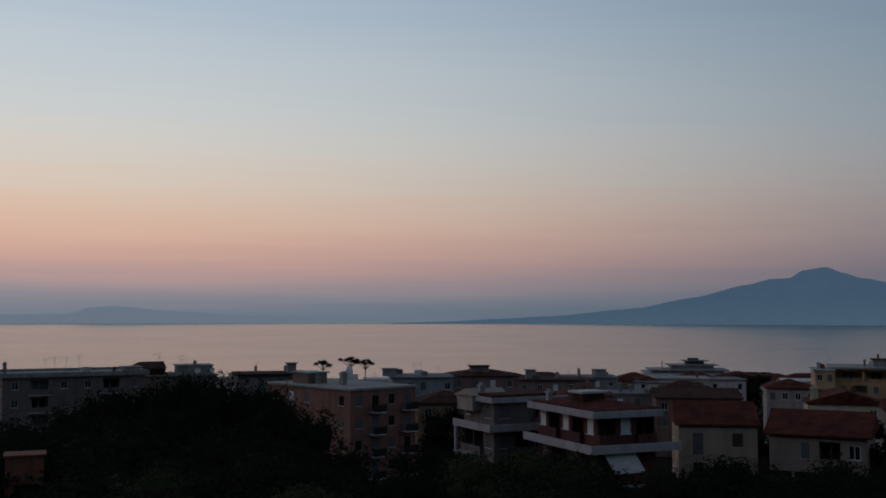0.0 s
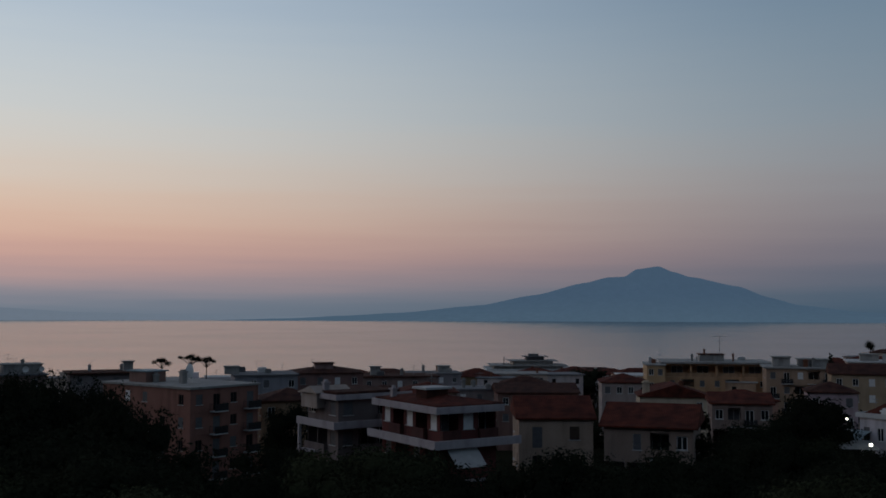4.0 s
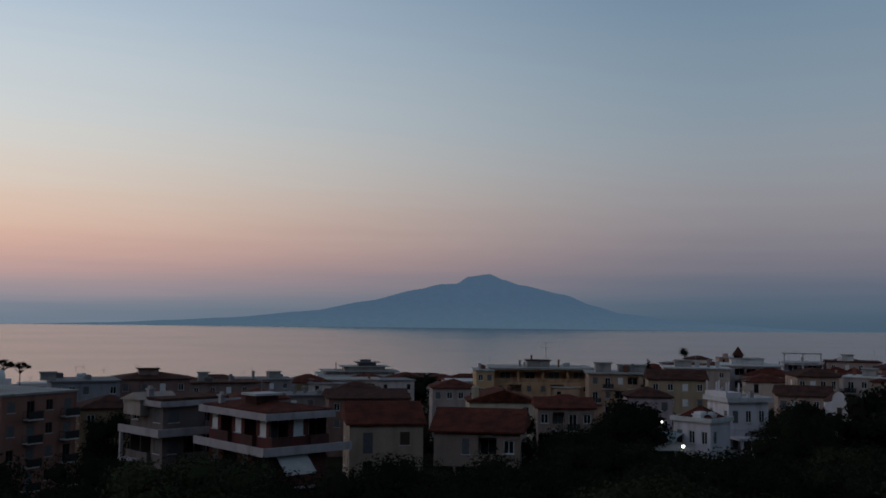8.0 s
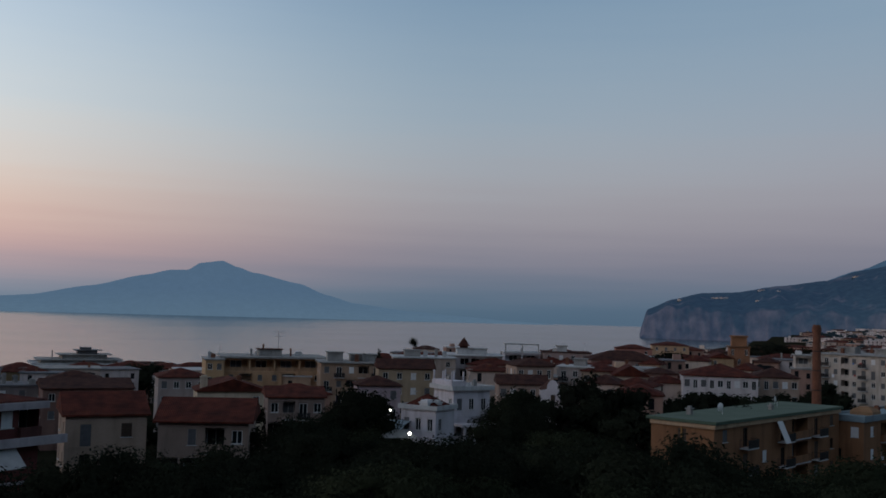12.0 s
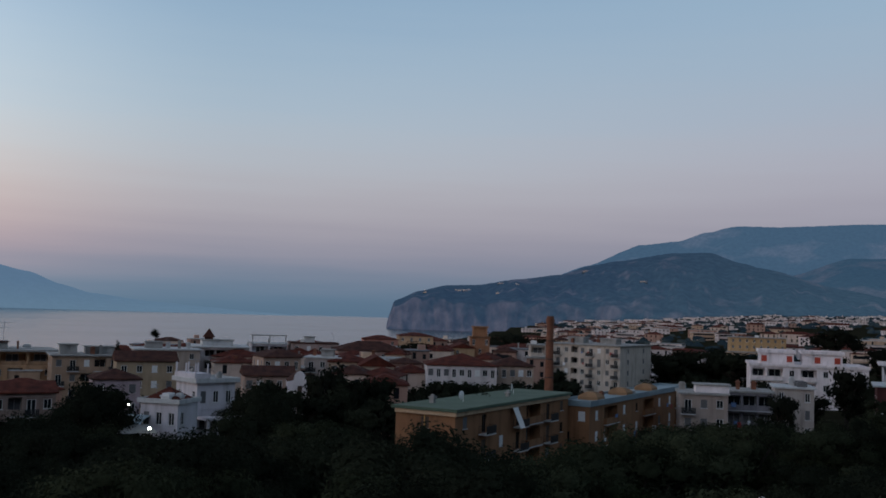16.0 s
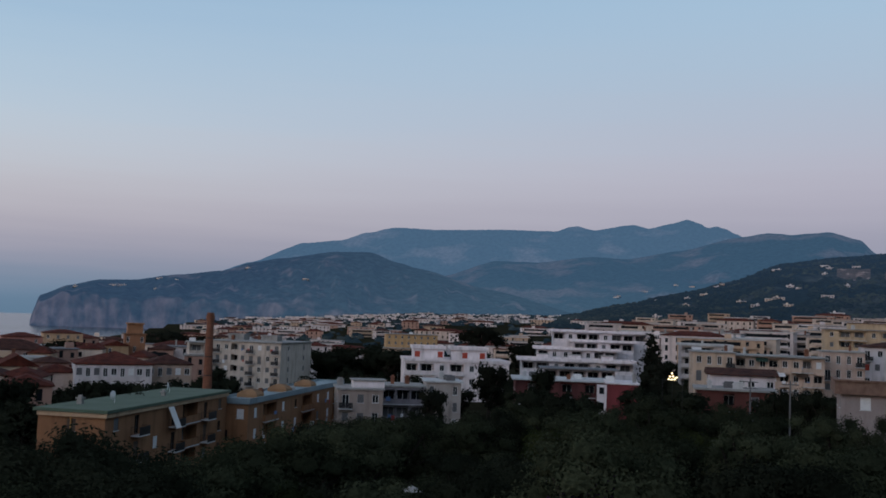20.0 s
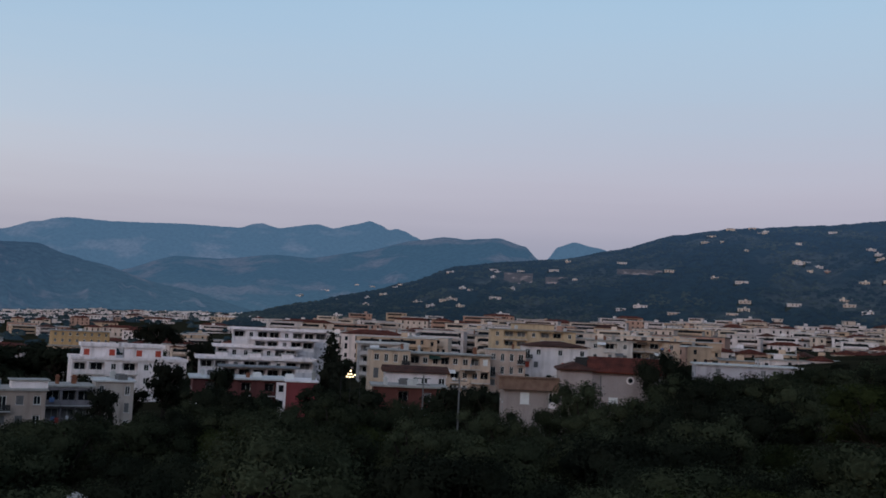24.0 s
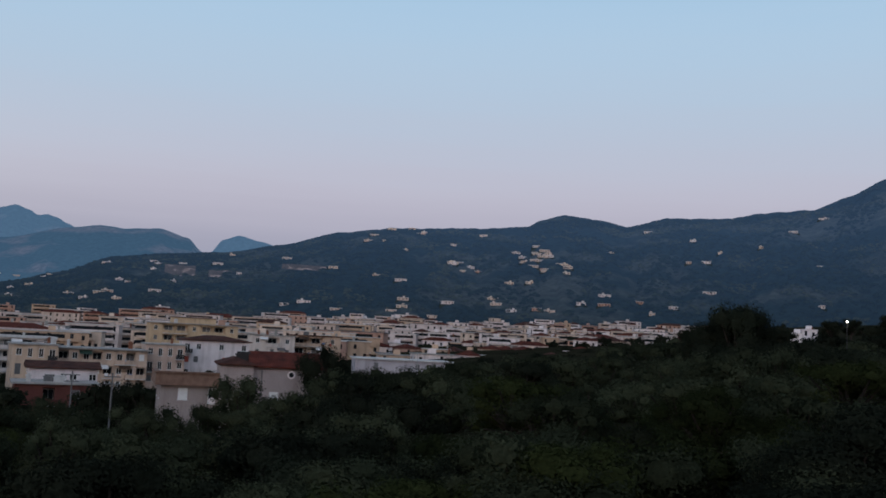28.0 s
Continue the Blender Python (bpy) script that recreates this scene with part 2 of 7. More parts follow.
def cliff_face(name, wood, rock, haze, valley, air):
    """A wooded headland: bare streaked rock where the ground is steep, woods above; haze is painted into its emission,
    brighter up the valley.
    """
    m, nt, p = nodes_of(name)
    N, L = nt.nodes.new, nt.links.new
    co, geo = N("ShaderNodeTexCoord"), N("ShaderNodeNewGeometry")

    def grain(scale, detail, stretch):
        mp, n = N("ShaderNodeMapping"), N("ShaderNodeTexNoise")
        mp.inputs["Scale"].default_value = stretch
        L(co.outputs["Object"], mp.inputs[0])
        L(mp.outputs[0], n.inputs["Vector"])
        n.inputs["Scale"].default_value, n.inputs["Detail"].default_value = scale, detail
        return n.outputs[0]

    def math_of(op, a, b):
        q = N("ShaderNodeMath")
        q.operation = op
        for k, v in enumerate((a, b)):
            if isinstance(v, float):
                q.inputs[k].default_value = v
            else:
                L(v, q.inputs[k])
        return q.outputs[0]

    def colours(f, lo, hi, a, b):
        cr = N("ShaderNodeValToRGB")
        cr.color_ramp.elements[0].position, cr.color_ramp.elements[1].position = lo, hi
        cr.color_ramp.elements[0].color, cr.color_ramp.elements[1].color = (*a, 1), (*b, 1)
        L(f, cr.inputs[0])
        return cr.outputs[0]

    sep = N("ShaderNodeSeparateXYZ")
    L(geo.outputs["Normal"], sep.inputs[0])
    steep = math_of("SUBTRACT", 1.0, math_of("ABSOLUTE", sep.outputs[2], 0.0))
    patch = grain(0.011, 6, (1, 1, 0.9))
    streak = grain(0.04, 6, (1.2, 1.2, 0.8))
    leafy = grain(0.05, 6, (1, 1, 1.6))
    bare = math_of("ADD", steep, math_of("MULTIPLY", math_of("SUBTRACT", patch, 0.52), 3.2))
    stone = colours(streak, 0.32, 0.68, tuple(c * 0.4 for c in rock), rock)
    green = colours(leafy, 0.35, 0.7, tuple(c * 0.5 for c in wood), tuple(c * 1.5 for c in wood))
    share = N("ShaderNodeMapRange")
    share.inputs[1].default_value, share.inputs[2].default_value = 0.2, 0.6
    L(bare, share.inputs[0])
    mx = N("ShaderNodeMix")
    mx.data_type = "RGBA"
    L(share.outputs[0], mx.inputs[0])
    L(green, mx.inputs[6])
    L(stone, mx.inputs[7])
    L(mx.outputs[2], p.inputs["Base Color"])
    p.inputs["Roughness"].default_value = 1.0
    p.inputs["Specular IOR Level"].default_value = 0.0
    # painted haze: emission shifts from the haze to the valley colour along y
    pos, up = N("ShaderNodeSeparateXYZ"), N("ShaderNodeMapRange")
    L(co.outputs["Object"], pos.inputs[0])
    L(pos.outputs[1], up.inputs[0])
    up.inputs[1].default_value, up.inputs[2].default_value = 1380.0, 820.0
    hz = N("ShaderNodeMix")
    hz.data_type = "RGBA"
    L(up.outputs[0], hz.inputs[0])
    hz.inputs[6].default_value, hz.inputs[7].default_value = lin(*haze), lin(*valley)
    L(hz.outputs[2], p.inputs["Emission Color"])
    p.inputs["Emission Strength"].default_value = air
    return m


def sea_water():
    m, nt, p = nodes_of("sea_water")
    N, L = nt.nodes.new, nt.links.new
    p.inputs["Base Color"].default_value = (0.015, 0.03, 0.04, 1)
    p.inputs["Roughness"].default_value = 0.22
    p.inputs["IOR"].default_value = 1.33
    co = N("ShaderNodeTexCoord")
    n1, n2 = N("ShaderNodeTexNoise"), N("ShaderNodeTexNoise")
    n1.inputs["Scale"].default_value, n1.inputs["Detail"].default_value = 0.08, 6
    n2.inputs["Scale"].default_value, n2.inputs["Detail"].default_value = 0.004, 3
    for n in (n1, n2):
        L(co.outputs["Object"], n.inputs["Vector"])
    b = N("ShaderNodeBump")
    b.inputs["Strength"].default_value, b.inputs["Distance"].default_value = 0.55, 0.7
    L(n1.outputs[0], b.inputs["Height"])
    L(b.outputs[0], p.inputs["Normal"])
    mr = N("ShaderNodeMapRange")
    mr.inputs[1].default_value, mr.inputs[2].default_value = 0.35, 0.65
    mr.inputs[3].default_value, mr.inputs[4].default_value = 0.14, 0.19
    L(n2.outputs[0], mr.inputs[0])
    L(mr.outputs[0], p.inputs["Roughness"])
    return m


GLASS = plain("window_glass", (0.012, 0.014, 0.017), 0.08)
GLASS.node_tree.nodes["Principled BSDF"].inputs["Specular IOR Level"].default_value = 0.22
WHITE_FRAME = plain("white_frame_paint", (0.7, 0.7, 0.68), 0.5)
BROWN_FRAME = plain("brown_frame_paint", (0.06, 0.035, 0.022), 0.55)
GREY_SHUTTER = rough_surface("grey_shutter", (0.09, 0.09, 0.095), (0.14, 0.14, 0.145), 2.0, 0.6, 0.1)
WHITE_SHUTTER = rough_surface("white_shutter", (0.6, 0.6, 0.6), (0.75, 0.75, 0.74), 2.0, 0.6, 0.1)
GREEN_SHUTTER = rough_surface("dark_green_shutter", (0.02, 0.04, 0.03), (0.03, 0.06, 0.045), 2.0, 0.6, 0.1)
RED_SHUTTER = rough_surface("red_shutter", (0.35, 0.05, 0.03), (0.42, 0.07, 0.04), 2.0, 0.6, 0.1)
CONCRETE = rough_surface("weathered_concrete", (0.22, 0.21, 0.20), (0.38, 0.37, 0.35), 0.5, 0.95, 0.3, 12, stain=0.5)
PALE_CONCRETE = rough_surface("pale_concrete", (0.42, 0.42, 0.42), (0.58, 0.58, 0.57), 0.5, 0.95, 0.3, 12, stain=0.4)
BITUMEN = rough_surface("grey_roof_felt", (0.11, 0.11, 0.12), (0.2, 0.2, 0.21), 0.4, 0.95, 0.3, 10)
GREEN_FELT = rough_surface("green_roof_felt", (0.075, 0.110, 0.075), (0.115, 0.155, 0.110), 0.25, 0.9, 0.3, 10, stain=0.35)
GREY_METAL_ROOF = rough_surface("blue_grey_roof_sheet", (0.16, 0.22, 0.25), (0.24, 0.31, 0.34), 0.3, 0.6, 0.2, 10, stain=0.3)
IRON = plain("dark_iron", (0.03, 0.03, 0.032), 0.5, 0.6)
STEEL = plain("galvanised_steel", (0.35, 0.36, 0.37), 0.45, 0.8)
BRICK = rough_surface("old_brick", (0.13, 0.055, 0.035), (0.26, 0.11, 0.065), 1.2, 0.95, 0.5, 10, stain=0.4)
TILE = tiles()
TILE_DARK = tiles("weathered_roof_tiles", (0.083, 0.034, 0.025))
TILE_RED = tiles("red_roof_tiles", (0.118, 0.030, 0.020))
BARK = rough_surface("bark", (0.016, 0.012, 0.009), (0.038, 0.030, 0.023), 3.0, 0.95, 0.6, 8)
OLIVE = foliage("olive_leaves", (0.028, 0.034, 0.020), (0.080, 0.092, 0.053))
DARK_LEAF = foliage("dark_leaves", (0.017, 0.020, 0.014), (0.034, 0.041, 0.026))
CITRUS = foliage("citrus_leaves", (0.021, 0.027, 0.012), (0.050, 0.062, 0.022))
CONIFER = foliage("conifer_needles", (0.016, 0.018, 0.013), (0.028, 0.031, 0.022))


# ---- mesh helpers ----
def mesh_of(name, verts, faces, mats, idx=None, smooth=False):
    me = bpy.data.meshes.new(name)
    me.from_pydata([tuple(v) for v in verts], [], faces)
    for m in (mats if isinstance(mats, (list, tuple)) else [mats]):
        me.materials.append(m)
    if idx is not None:
        me.polygons.foreach_set("material_index", idx)
    if smooth:
        me.polygons.foreach_set("use_smooth", [True] * len(faces))
    me.update()
    return me


def part(name, me, parent=None, m=None, label=""):
    """Links a mesh as one part under a thing or a part."""
    ob = new(name, me)
    if parent is not None:
        ob.parent = parent
    if m is not None:
        ob.matrix_basis = m
    if label:
        ob["label"] = label
    return ob


class Soup:
    """Gathers boxes, prisms and quads for one mesh."""

    def __init__(self):
        self.v, self.f = [], []

    def box(self, x0, y0, z0, x1, y1, z1, taper=0.0):
        n = len(self.v)
        t = taper
        self.v += [(x0, y0, z0), (x1, y0, z0), (x1, y1, z0), (x0, y1, z0),
                   (x0 + t, y0 + t, z1), (x1 - t, y0 + t, z1), (x1 - t, y1 - t, z1), (x0 + t, y1 - t, z1)]
        self.f += [tuple(n + i for i in q) for q in ((0, 3, 2, 1), (4, 5, 6, 7), (0, 1, 5, 4), (1, 2, 6, 5), (2, 3, 7, 6), (3, 0, 4, 7))]
        return self

    def poly(self, pts):
        n = len(self.v)
        self.v += [tuple(p) for p in pts]
        self.f.append(tuple(range(n, n + len(pts))))
        return self

    def tube(self, a, b, r0, r1, sides=8, caps=True):
        a, b = Vector(a), Vector(b)
        d = (b - a).normalized()
        u = d.orthogonal().normalized()
        w = d.cross(u)
        n = len(self.v)
        for c, r in ((a, r0), (b, r1)):
            for k in range(sides):
                g = 2 * math.pi * k / sides
                self.v.append(tuple(c + r * (math.cos(g) * u + math.sin(g) * w)))
        for k in range(sides):
            j = (k + 1) % sides
            self.f.append((n + k, n + j, n + sides + j, n + sides + k))
        if caps:
            self.f.append(tuple(n + sides - 1 - k for k in range(sides)))
            self.f.append(tuple(n + sides + k for k in range(sides)))
        return self

    def lattice(self, xs, zs, solid, y0, y1, place=None):
        """A connected grille: the cells (i, j) that are solid, between the depths y0 and y1."""
        place = place or (lambda x, y, z: (x, y, z))
        ids = {}

        def p(i, j, k):
            if (i, j, k) not in ids:
                ids[(i, j, k)] = len(self.v)
                self.v.append(place(xs[i], (y0, y1)[k], zs[j]))
            return ids[(i, j, k)]

        n, m = len(xs) - 1, len(zs) - 1
        on = lambda i, j: 0 <= i < n and 0 <= j < m and solid(i, j)
        for i in range(n):
            for j in range(m):
                if not on(i, j):
                    continue
                self.f.append((p(i, j, 0), p(i + 1, j, 0), p(i + 1, j + 1, 0), p(i, j + 1, 0)))
                self.f.append((p(i, j, 1), p(i, j + 1, 1), p(i + 1, j + 1, 1), p(i + 1, j, 1)))
                if not on(i - 1, j):
                    self.f.append((p(i, j, 0), p(i, j + 1, 0), p(i, j + 1, 1), p(i, j, 1)))
                if not on(i + 1, j):
                    self.f.append((p(i + 1, j, 0), p(i + 1, j, 1), p(i + 1, j + 1, 1), p(i + 1, j + 1, 0)))
                if not on(i, j - 1):
                    self.f.append((p(i, j, 0), p(i, j, 1), p(i + 1, j, 1), p(i + 1, j, 0)))
                if not on(i, j + 1):
                    self.f.append((p(i, j + 1, 0), p(i + 1, j + 1, 0), p(i + 1, j + 1, 1), p(i, j + 1, 1)))
        return self

    def mesh(self, name, mat, smooth=False):
        return mesh_of(name, self.v, self.f, mat, None, smooth)


# ---- ground ----
G_AZ = [-180, -70, -20, 20, 45, 58, 66, 76, 86, 92, 104, 118, 135, 180]
G_30 = [36, 33, 29, 29, 28, 28, 28, 29, 30, 31, 33, 35, 36, 36]
G_90 = [36, 28, 20, 20, 19, 20, 22, 24, 26, 28, 33, 37, 38, 37]
G_220 = [40, 24, 15, 15, 16, 18, 22, 23, 26, 28, 34, 41, 44, 44]
G_600 = [60, 20, 8, 8, 10, 15, 22, 26, 30, 34, 40, 47, 60, 64]
G_2000 = [160, 60, 12, 12, 16, 30, 49, 56, 58, 66, 78, 86, 120, 160]
S_AZ = [-180, -75, -50, -20, 20, 36, 44, 48, 52, 56, 60, 180]
S_R = [5200, 5200, 900, 430, 430, 480, 640, 900, 1500, 2250, 5200, 5200]


def ground(az, r):
    az = (az + 180) % 360 - 180
    rr = [0, math.log(30), math.log(90), math.log(220), math.log(600), math.log(2000), math.log(5200)]
    hs = [np.interp(az, G_AZ, g) for g in (G_30, G_30, G_90, G_220, G_600, G_2000, G_2000)]
    z = float(np.interp(math.log(max(r, 1.0)), rr, hs))
    shore = float(np.interp(az, S_AZ, S_R))
    if r > shore:
        z = max(-6.0, z - (r - shore) * 1.1)
    return z


def polar_sheet(name, radii, azs, height, mat):
    verts, faces = [(0, 0, height(0, 0.5))], []
    n = len(azs)
    for r in radii:
        for a in azs:
            verts.append(tuple(at(a, r, height(a, r))))
    for k in range(n):
        faces.append((0, 1 + (k + 1) % n, 1 + k))
    for i in range(len(radii) - 1):
        for k in range(n):
            j = (k + 1) % n
            faces.append((1 + i * n + k, 1 + i * n + j, 1 + (i + 1) * n + j, 1 + (i + 1) * n + k))
    return new(name, mesh_of(name, verts, [f[::-1] for f in faces], mat, None, True))


EARTH = rough_surface("grass_and_earth", (0.014, 0.014, 0.009), (0.030, 0.029, 0.018), 0.05, 1.0, 0.6, 16)
EARTH.node_tree.nodes["Principled BSDF"].inputs["Specular IOR Level"].default_value = 0.0
azs = [-180 + 4 * k for k in range(35)] + [-40 + k for k in range(180)] + [140 + 4 * k for k in range(10)]
radii = [3 * 1.09 ** k for k in range(86)] + [4950]
tagged(polar_sheet("ground", radii, azs, ground, EARTH),
       "dark grassy earth sloping down through groves to town", "ground", kind="structure")
SEA = sea_water()
sea = new("water", mesh_of("water", [(0, 0, 0)] + [tuple(at(3 * k, 4960)) for k in range(120)],
                           [(0, 1 + (k + 1) % 120, 1 + k) for k in range(120)], SEA))
tagged(sea, "calm grey sea reflecting the pink evening sky", "sea", kind="structure")


# ---- hills and mountains ----
def slope_of(crest, d_crest, d_foot, z_foot, bow=1.0, rugged=0.02, gully=0.06, seed=0.0, cliff=None):
    """A mountain side as a surface: heading a and share v of the way from foot to crest give distance and height."""
    ca, ce = [c[0] for c in crest], [c[1] for c in crest]

    def skyline(a):
        k = max(0, min(len(ca) - 2, int(np.searchsorted(ca, a)) - 1))
        u = (a - ca[k]) / (ca[k + 1] - ca[k])
        s = u * u * (3 - 2 * u) * 0.5 + u * 0.5
        e = ce[k] + (ce[k + 1] - ce[k]) * s
        return e + rugged * (noise.noise((a * 1.7, seed, 0)) + 0.6 * noise.noise((a * 5.3, seed, 3)) + 0.35 * noise.noise((a * 14, seed, 7)))

    def spot(a, v):
        df = d_foot(a) if callable(d_foot) else d_foot
        g = noise.fractal((a * 0.35, v * 2.0, seed), 1.0, 2.0, 5)
        d = df + (d_crest - df) * v
        d += gully * (d_crest - df + 120) * g * math.sin(math.pi * min(1, v * 1.05)) * (1 - v * 0.4)
        top = level(skyline(a), d_crest)
        if cliff:
            # a steep face with buttresses, then the gentler wooded slope above it
            c = float(np.interp(a, cliff[0], cliff[1])) * (1 + 0.22 * noise.noise((a * 1.3, 0.5, seed)))
            rib = 20 * noise.noise((a * 1.3, v * 2.5, seed)) + 6 * noise.noise((a * 5.0, v * 6.0, seed))
            if v < 0.25:
                d = df + (d_crest - df) * 0.07 * v / 0.25 + rib * (1 - v)
                return d, z_foot + (top - z_foot) * c * (v / 0.25) ** 0.9
            q = (v - 0.25) / 0.75
            d = df + (d_crest - df) * (0.07 + 0.93 * q) + rib * (1 - v) + gully * (d_crest - df) * g * math.sin(math.pi * q)
            z = z_foot + (top - z_foot) * (c + (1 - c) * q ** 0.85)
            return d, z + 0.07 * (top - z_foot) * noise.fractal((a * 1.2, v * 4.0, seed + 9), 1.0, 2.0, 4) * math.sin(math.pi * q)
        z = z_foot + (top - z_foot) * v ** bow
        z += 0.05 * (top - z_foot) * noise.fractal((a * 0.8, v * 5.0, seed + 9), 1.0, 2.0, 4) * math.sin(math.pi * v)
        return d, z

    return spot, skyline


def ridge(name, crest, d_crest, d_foot, z_foot, mat, label, step=0.12, rows=26, category="mountain", **shape):
    """A mountain side: crest gives headings and elevations of its skyline; it falls from d_crest to the foot at d_foot."""
    spot, skyline = slope_of(crest, d_crest, d_foot, z_foot, **shape)
    a0, a1 = crest[0][0], crest[-1][0]
    n = max(8, int((a1 - a0) / step))
    verts, faces = [], []
    for i in range(n + 1):
        a = a0 + (a1 - a0) * i / n
        for j in range(rows + 1):
            d, z = spot(a, j / rows)
            verts.append(tuple(at(a, d, z)))
        top = level(skyline(a), d_crest)
        verts.append(tuple(at(a, d_crest + 90, top - 60)))
        verts.append(tuple(at(a, d_crest + 110, z_foot - 5)))
    m = rows + 3
    for i in range(n):
        for j in range(m - 1):
            faces.append((i * m + j, (i + 1) * m + j, (i + 1) * m + j + 1, i * m + j + 1))
    tagged(new(name, mesh_of(name, verts, faces, mat, None, True)), label, category, kind="structure")
    return spot


# the coast and volcano materials emit their own haze colour
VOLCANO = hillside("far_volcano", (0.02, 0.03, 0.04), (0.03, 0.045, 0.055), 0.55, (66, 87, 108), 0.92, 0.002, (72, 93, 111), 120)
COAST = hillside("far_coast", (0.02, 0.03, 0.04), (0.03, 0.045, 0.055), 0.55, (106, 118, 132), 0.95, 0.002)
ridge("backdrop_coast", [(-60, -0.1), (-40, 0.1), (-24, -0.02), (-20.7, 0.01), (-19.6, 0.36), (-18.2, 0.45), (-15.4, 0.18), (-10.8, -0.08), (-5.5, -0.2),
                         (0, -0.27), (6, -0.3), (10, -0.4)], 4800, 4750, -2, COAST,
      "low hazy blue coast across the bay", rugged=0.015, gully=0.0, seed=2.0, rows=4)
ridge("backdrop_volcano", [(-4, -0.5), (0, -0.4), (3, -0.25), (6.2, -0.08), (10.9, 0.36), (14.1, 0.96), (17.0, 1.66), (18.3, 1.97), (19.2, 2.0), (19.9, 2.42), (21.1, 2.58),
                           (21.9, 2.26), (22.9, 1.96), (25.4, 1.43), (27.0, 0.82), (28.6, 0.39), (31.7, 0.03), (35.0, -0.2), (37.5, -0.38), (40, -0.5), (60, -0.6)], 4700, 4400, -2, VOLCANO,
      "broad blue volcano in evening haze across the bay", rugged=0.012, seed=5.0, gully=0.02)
# headland, mountains and the nearer hill carry painted haze glow as well
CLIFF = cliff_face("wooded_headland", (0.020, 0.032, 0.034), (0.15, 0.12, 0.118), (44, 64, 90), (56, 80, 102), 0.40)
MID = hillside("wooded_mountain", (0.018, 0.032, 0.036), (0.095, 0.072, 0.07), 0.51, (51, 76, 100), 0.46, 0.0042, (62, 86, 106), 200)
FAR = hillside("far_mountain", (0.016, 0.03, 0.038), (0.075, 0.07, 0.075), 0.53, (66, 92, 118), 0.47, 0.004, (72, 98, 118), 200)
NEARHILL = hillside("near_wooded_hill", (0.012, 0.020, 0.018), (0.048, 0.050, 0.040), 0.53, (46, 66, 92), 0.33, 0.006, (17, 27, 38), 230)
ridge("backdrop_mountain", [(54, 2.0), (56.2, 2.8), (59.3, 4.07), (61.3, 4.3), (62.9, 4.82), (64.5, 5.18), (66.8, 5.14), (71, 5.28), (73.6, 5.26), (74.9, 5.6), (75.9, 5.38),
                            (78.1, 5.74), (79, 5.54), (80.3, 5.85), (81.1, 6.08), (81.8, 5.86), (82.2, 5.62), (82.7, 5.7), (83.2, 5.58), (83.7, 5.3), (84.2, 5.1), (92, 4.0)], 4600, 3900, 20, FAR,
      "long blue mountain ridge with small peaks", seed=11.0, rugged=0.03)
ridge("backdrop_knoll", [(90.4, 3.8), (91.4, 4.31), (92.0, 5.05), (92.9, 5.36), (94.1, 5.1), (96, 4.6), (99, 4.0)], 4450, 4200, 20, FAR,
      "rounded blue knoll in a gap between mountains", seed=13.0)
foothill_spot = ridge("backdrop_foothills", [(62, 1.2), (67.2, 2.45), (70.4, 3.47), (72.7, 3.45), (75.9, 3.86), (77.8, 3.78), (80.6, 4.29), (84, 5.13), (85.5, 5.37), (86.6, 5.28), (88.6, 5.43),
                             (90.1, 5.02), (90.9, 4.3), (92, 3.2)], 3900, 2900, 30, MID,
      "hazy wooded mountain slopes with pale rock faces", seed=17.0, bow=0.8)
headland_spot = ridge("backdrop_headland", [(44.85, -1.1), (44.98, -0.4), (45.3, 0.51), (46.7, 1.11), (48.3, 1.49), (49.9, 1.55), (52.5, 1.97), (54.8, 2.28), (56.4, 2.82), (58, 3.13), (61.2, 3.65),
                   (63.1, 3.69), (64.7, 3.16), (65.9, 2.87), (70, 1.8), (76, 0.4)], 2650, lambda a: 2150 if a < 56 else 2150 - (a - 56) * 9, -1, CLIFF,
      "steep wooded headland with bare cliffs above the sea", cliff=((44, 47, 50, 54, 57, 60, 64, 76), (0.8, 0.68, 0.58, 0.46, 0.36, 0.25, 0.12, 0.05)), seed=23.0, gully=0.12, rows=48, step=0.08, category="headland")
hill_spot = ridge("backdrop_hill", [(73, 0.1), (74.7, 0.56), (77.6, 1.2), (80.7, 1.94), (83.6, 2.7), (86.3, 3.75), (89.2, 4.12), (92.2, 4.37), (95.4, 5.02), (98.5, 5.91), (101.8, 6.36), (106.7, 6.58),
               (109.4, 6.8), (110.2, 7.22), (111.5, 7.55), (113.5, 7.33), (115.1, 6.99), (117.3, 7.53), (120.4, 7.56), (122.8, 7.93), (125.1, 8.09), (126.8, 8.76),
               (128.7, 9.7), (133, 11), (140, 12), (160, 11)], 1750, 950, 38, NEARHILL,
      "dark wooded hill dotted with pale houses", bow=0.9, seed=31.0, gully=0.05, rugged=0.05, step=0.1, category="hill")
# unseen hill added behind the eye to keep sky light off facing walls
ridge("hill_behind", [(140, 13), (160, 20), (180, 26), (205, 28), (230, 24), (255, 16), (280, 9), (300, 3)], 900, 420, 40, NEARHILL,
      "unseen wooded hill added behind the viewpoint to block sky light", bow=0.9, seed=37.0, step=1.0, category="hill")
# tree clumps with the hill's haze painted into their emission
HAZED_WOOD = hillside("hazed_wood", (0.013, 0.020, 0.016), (0.038, 0.044, 0.030), 0.5, (46, 66, 92), 0.30, 0.012, (17, 27, 38), 230)


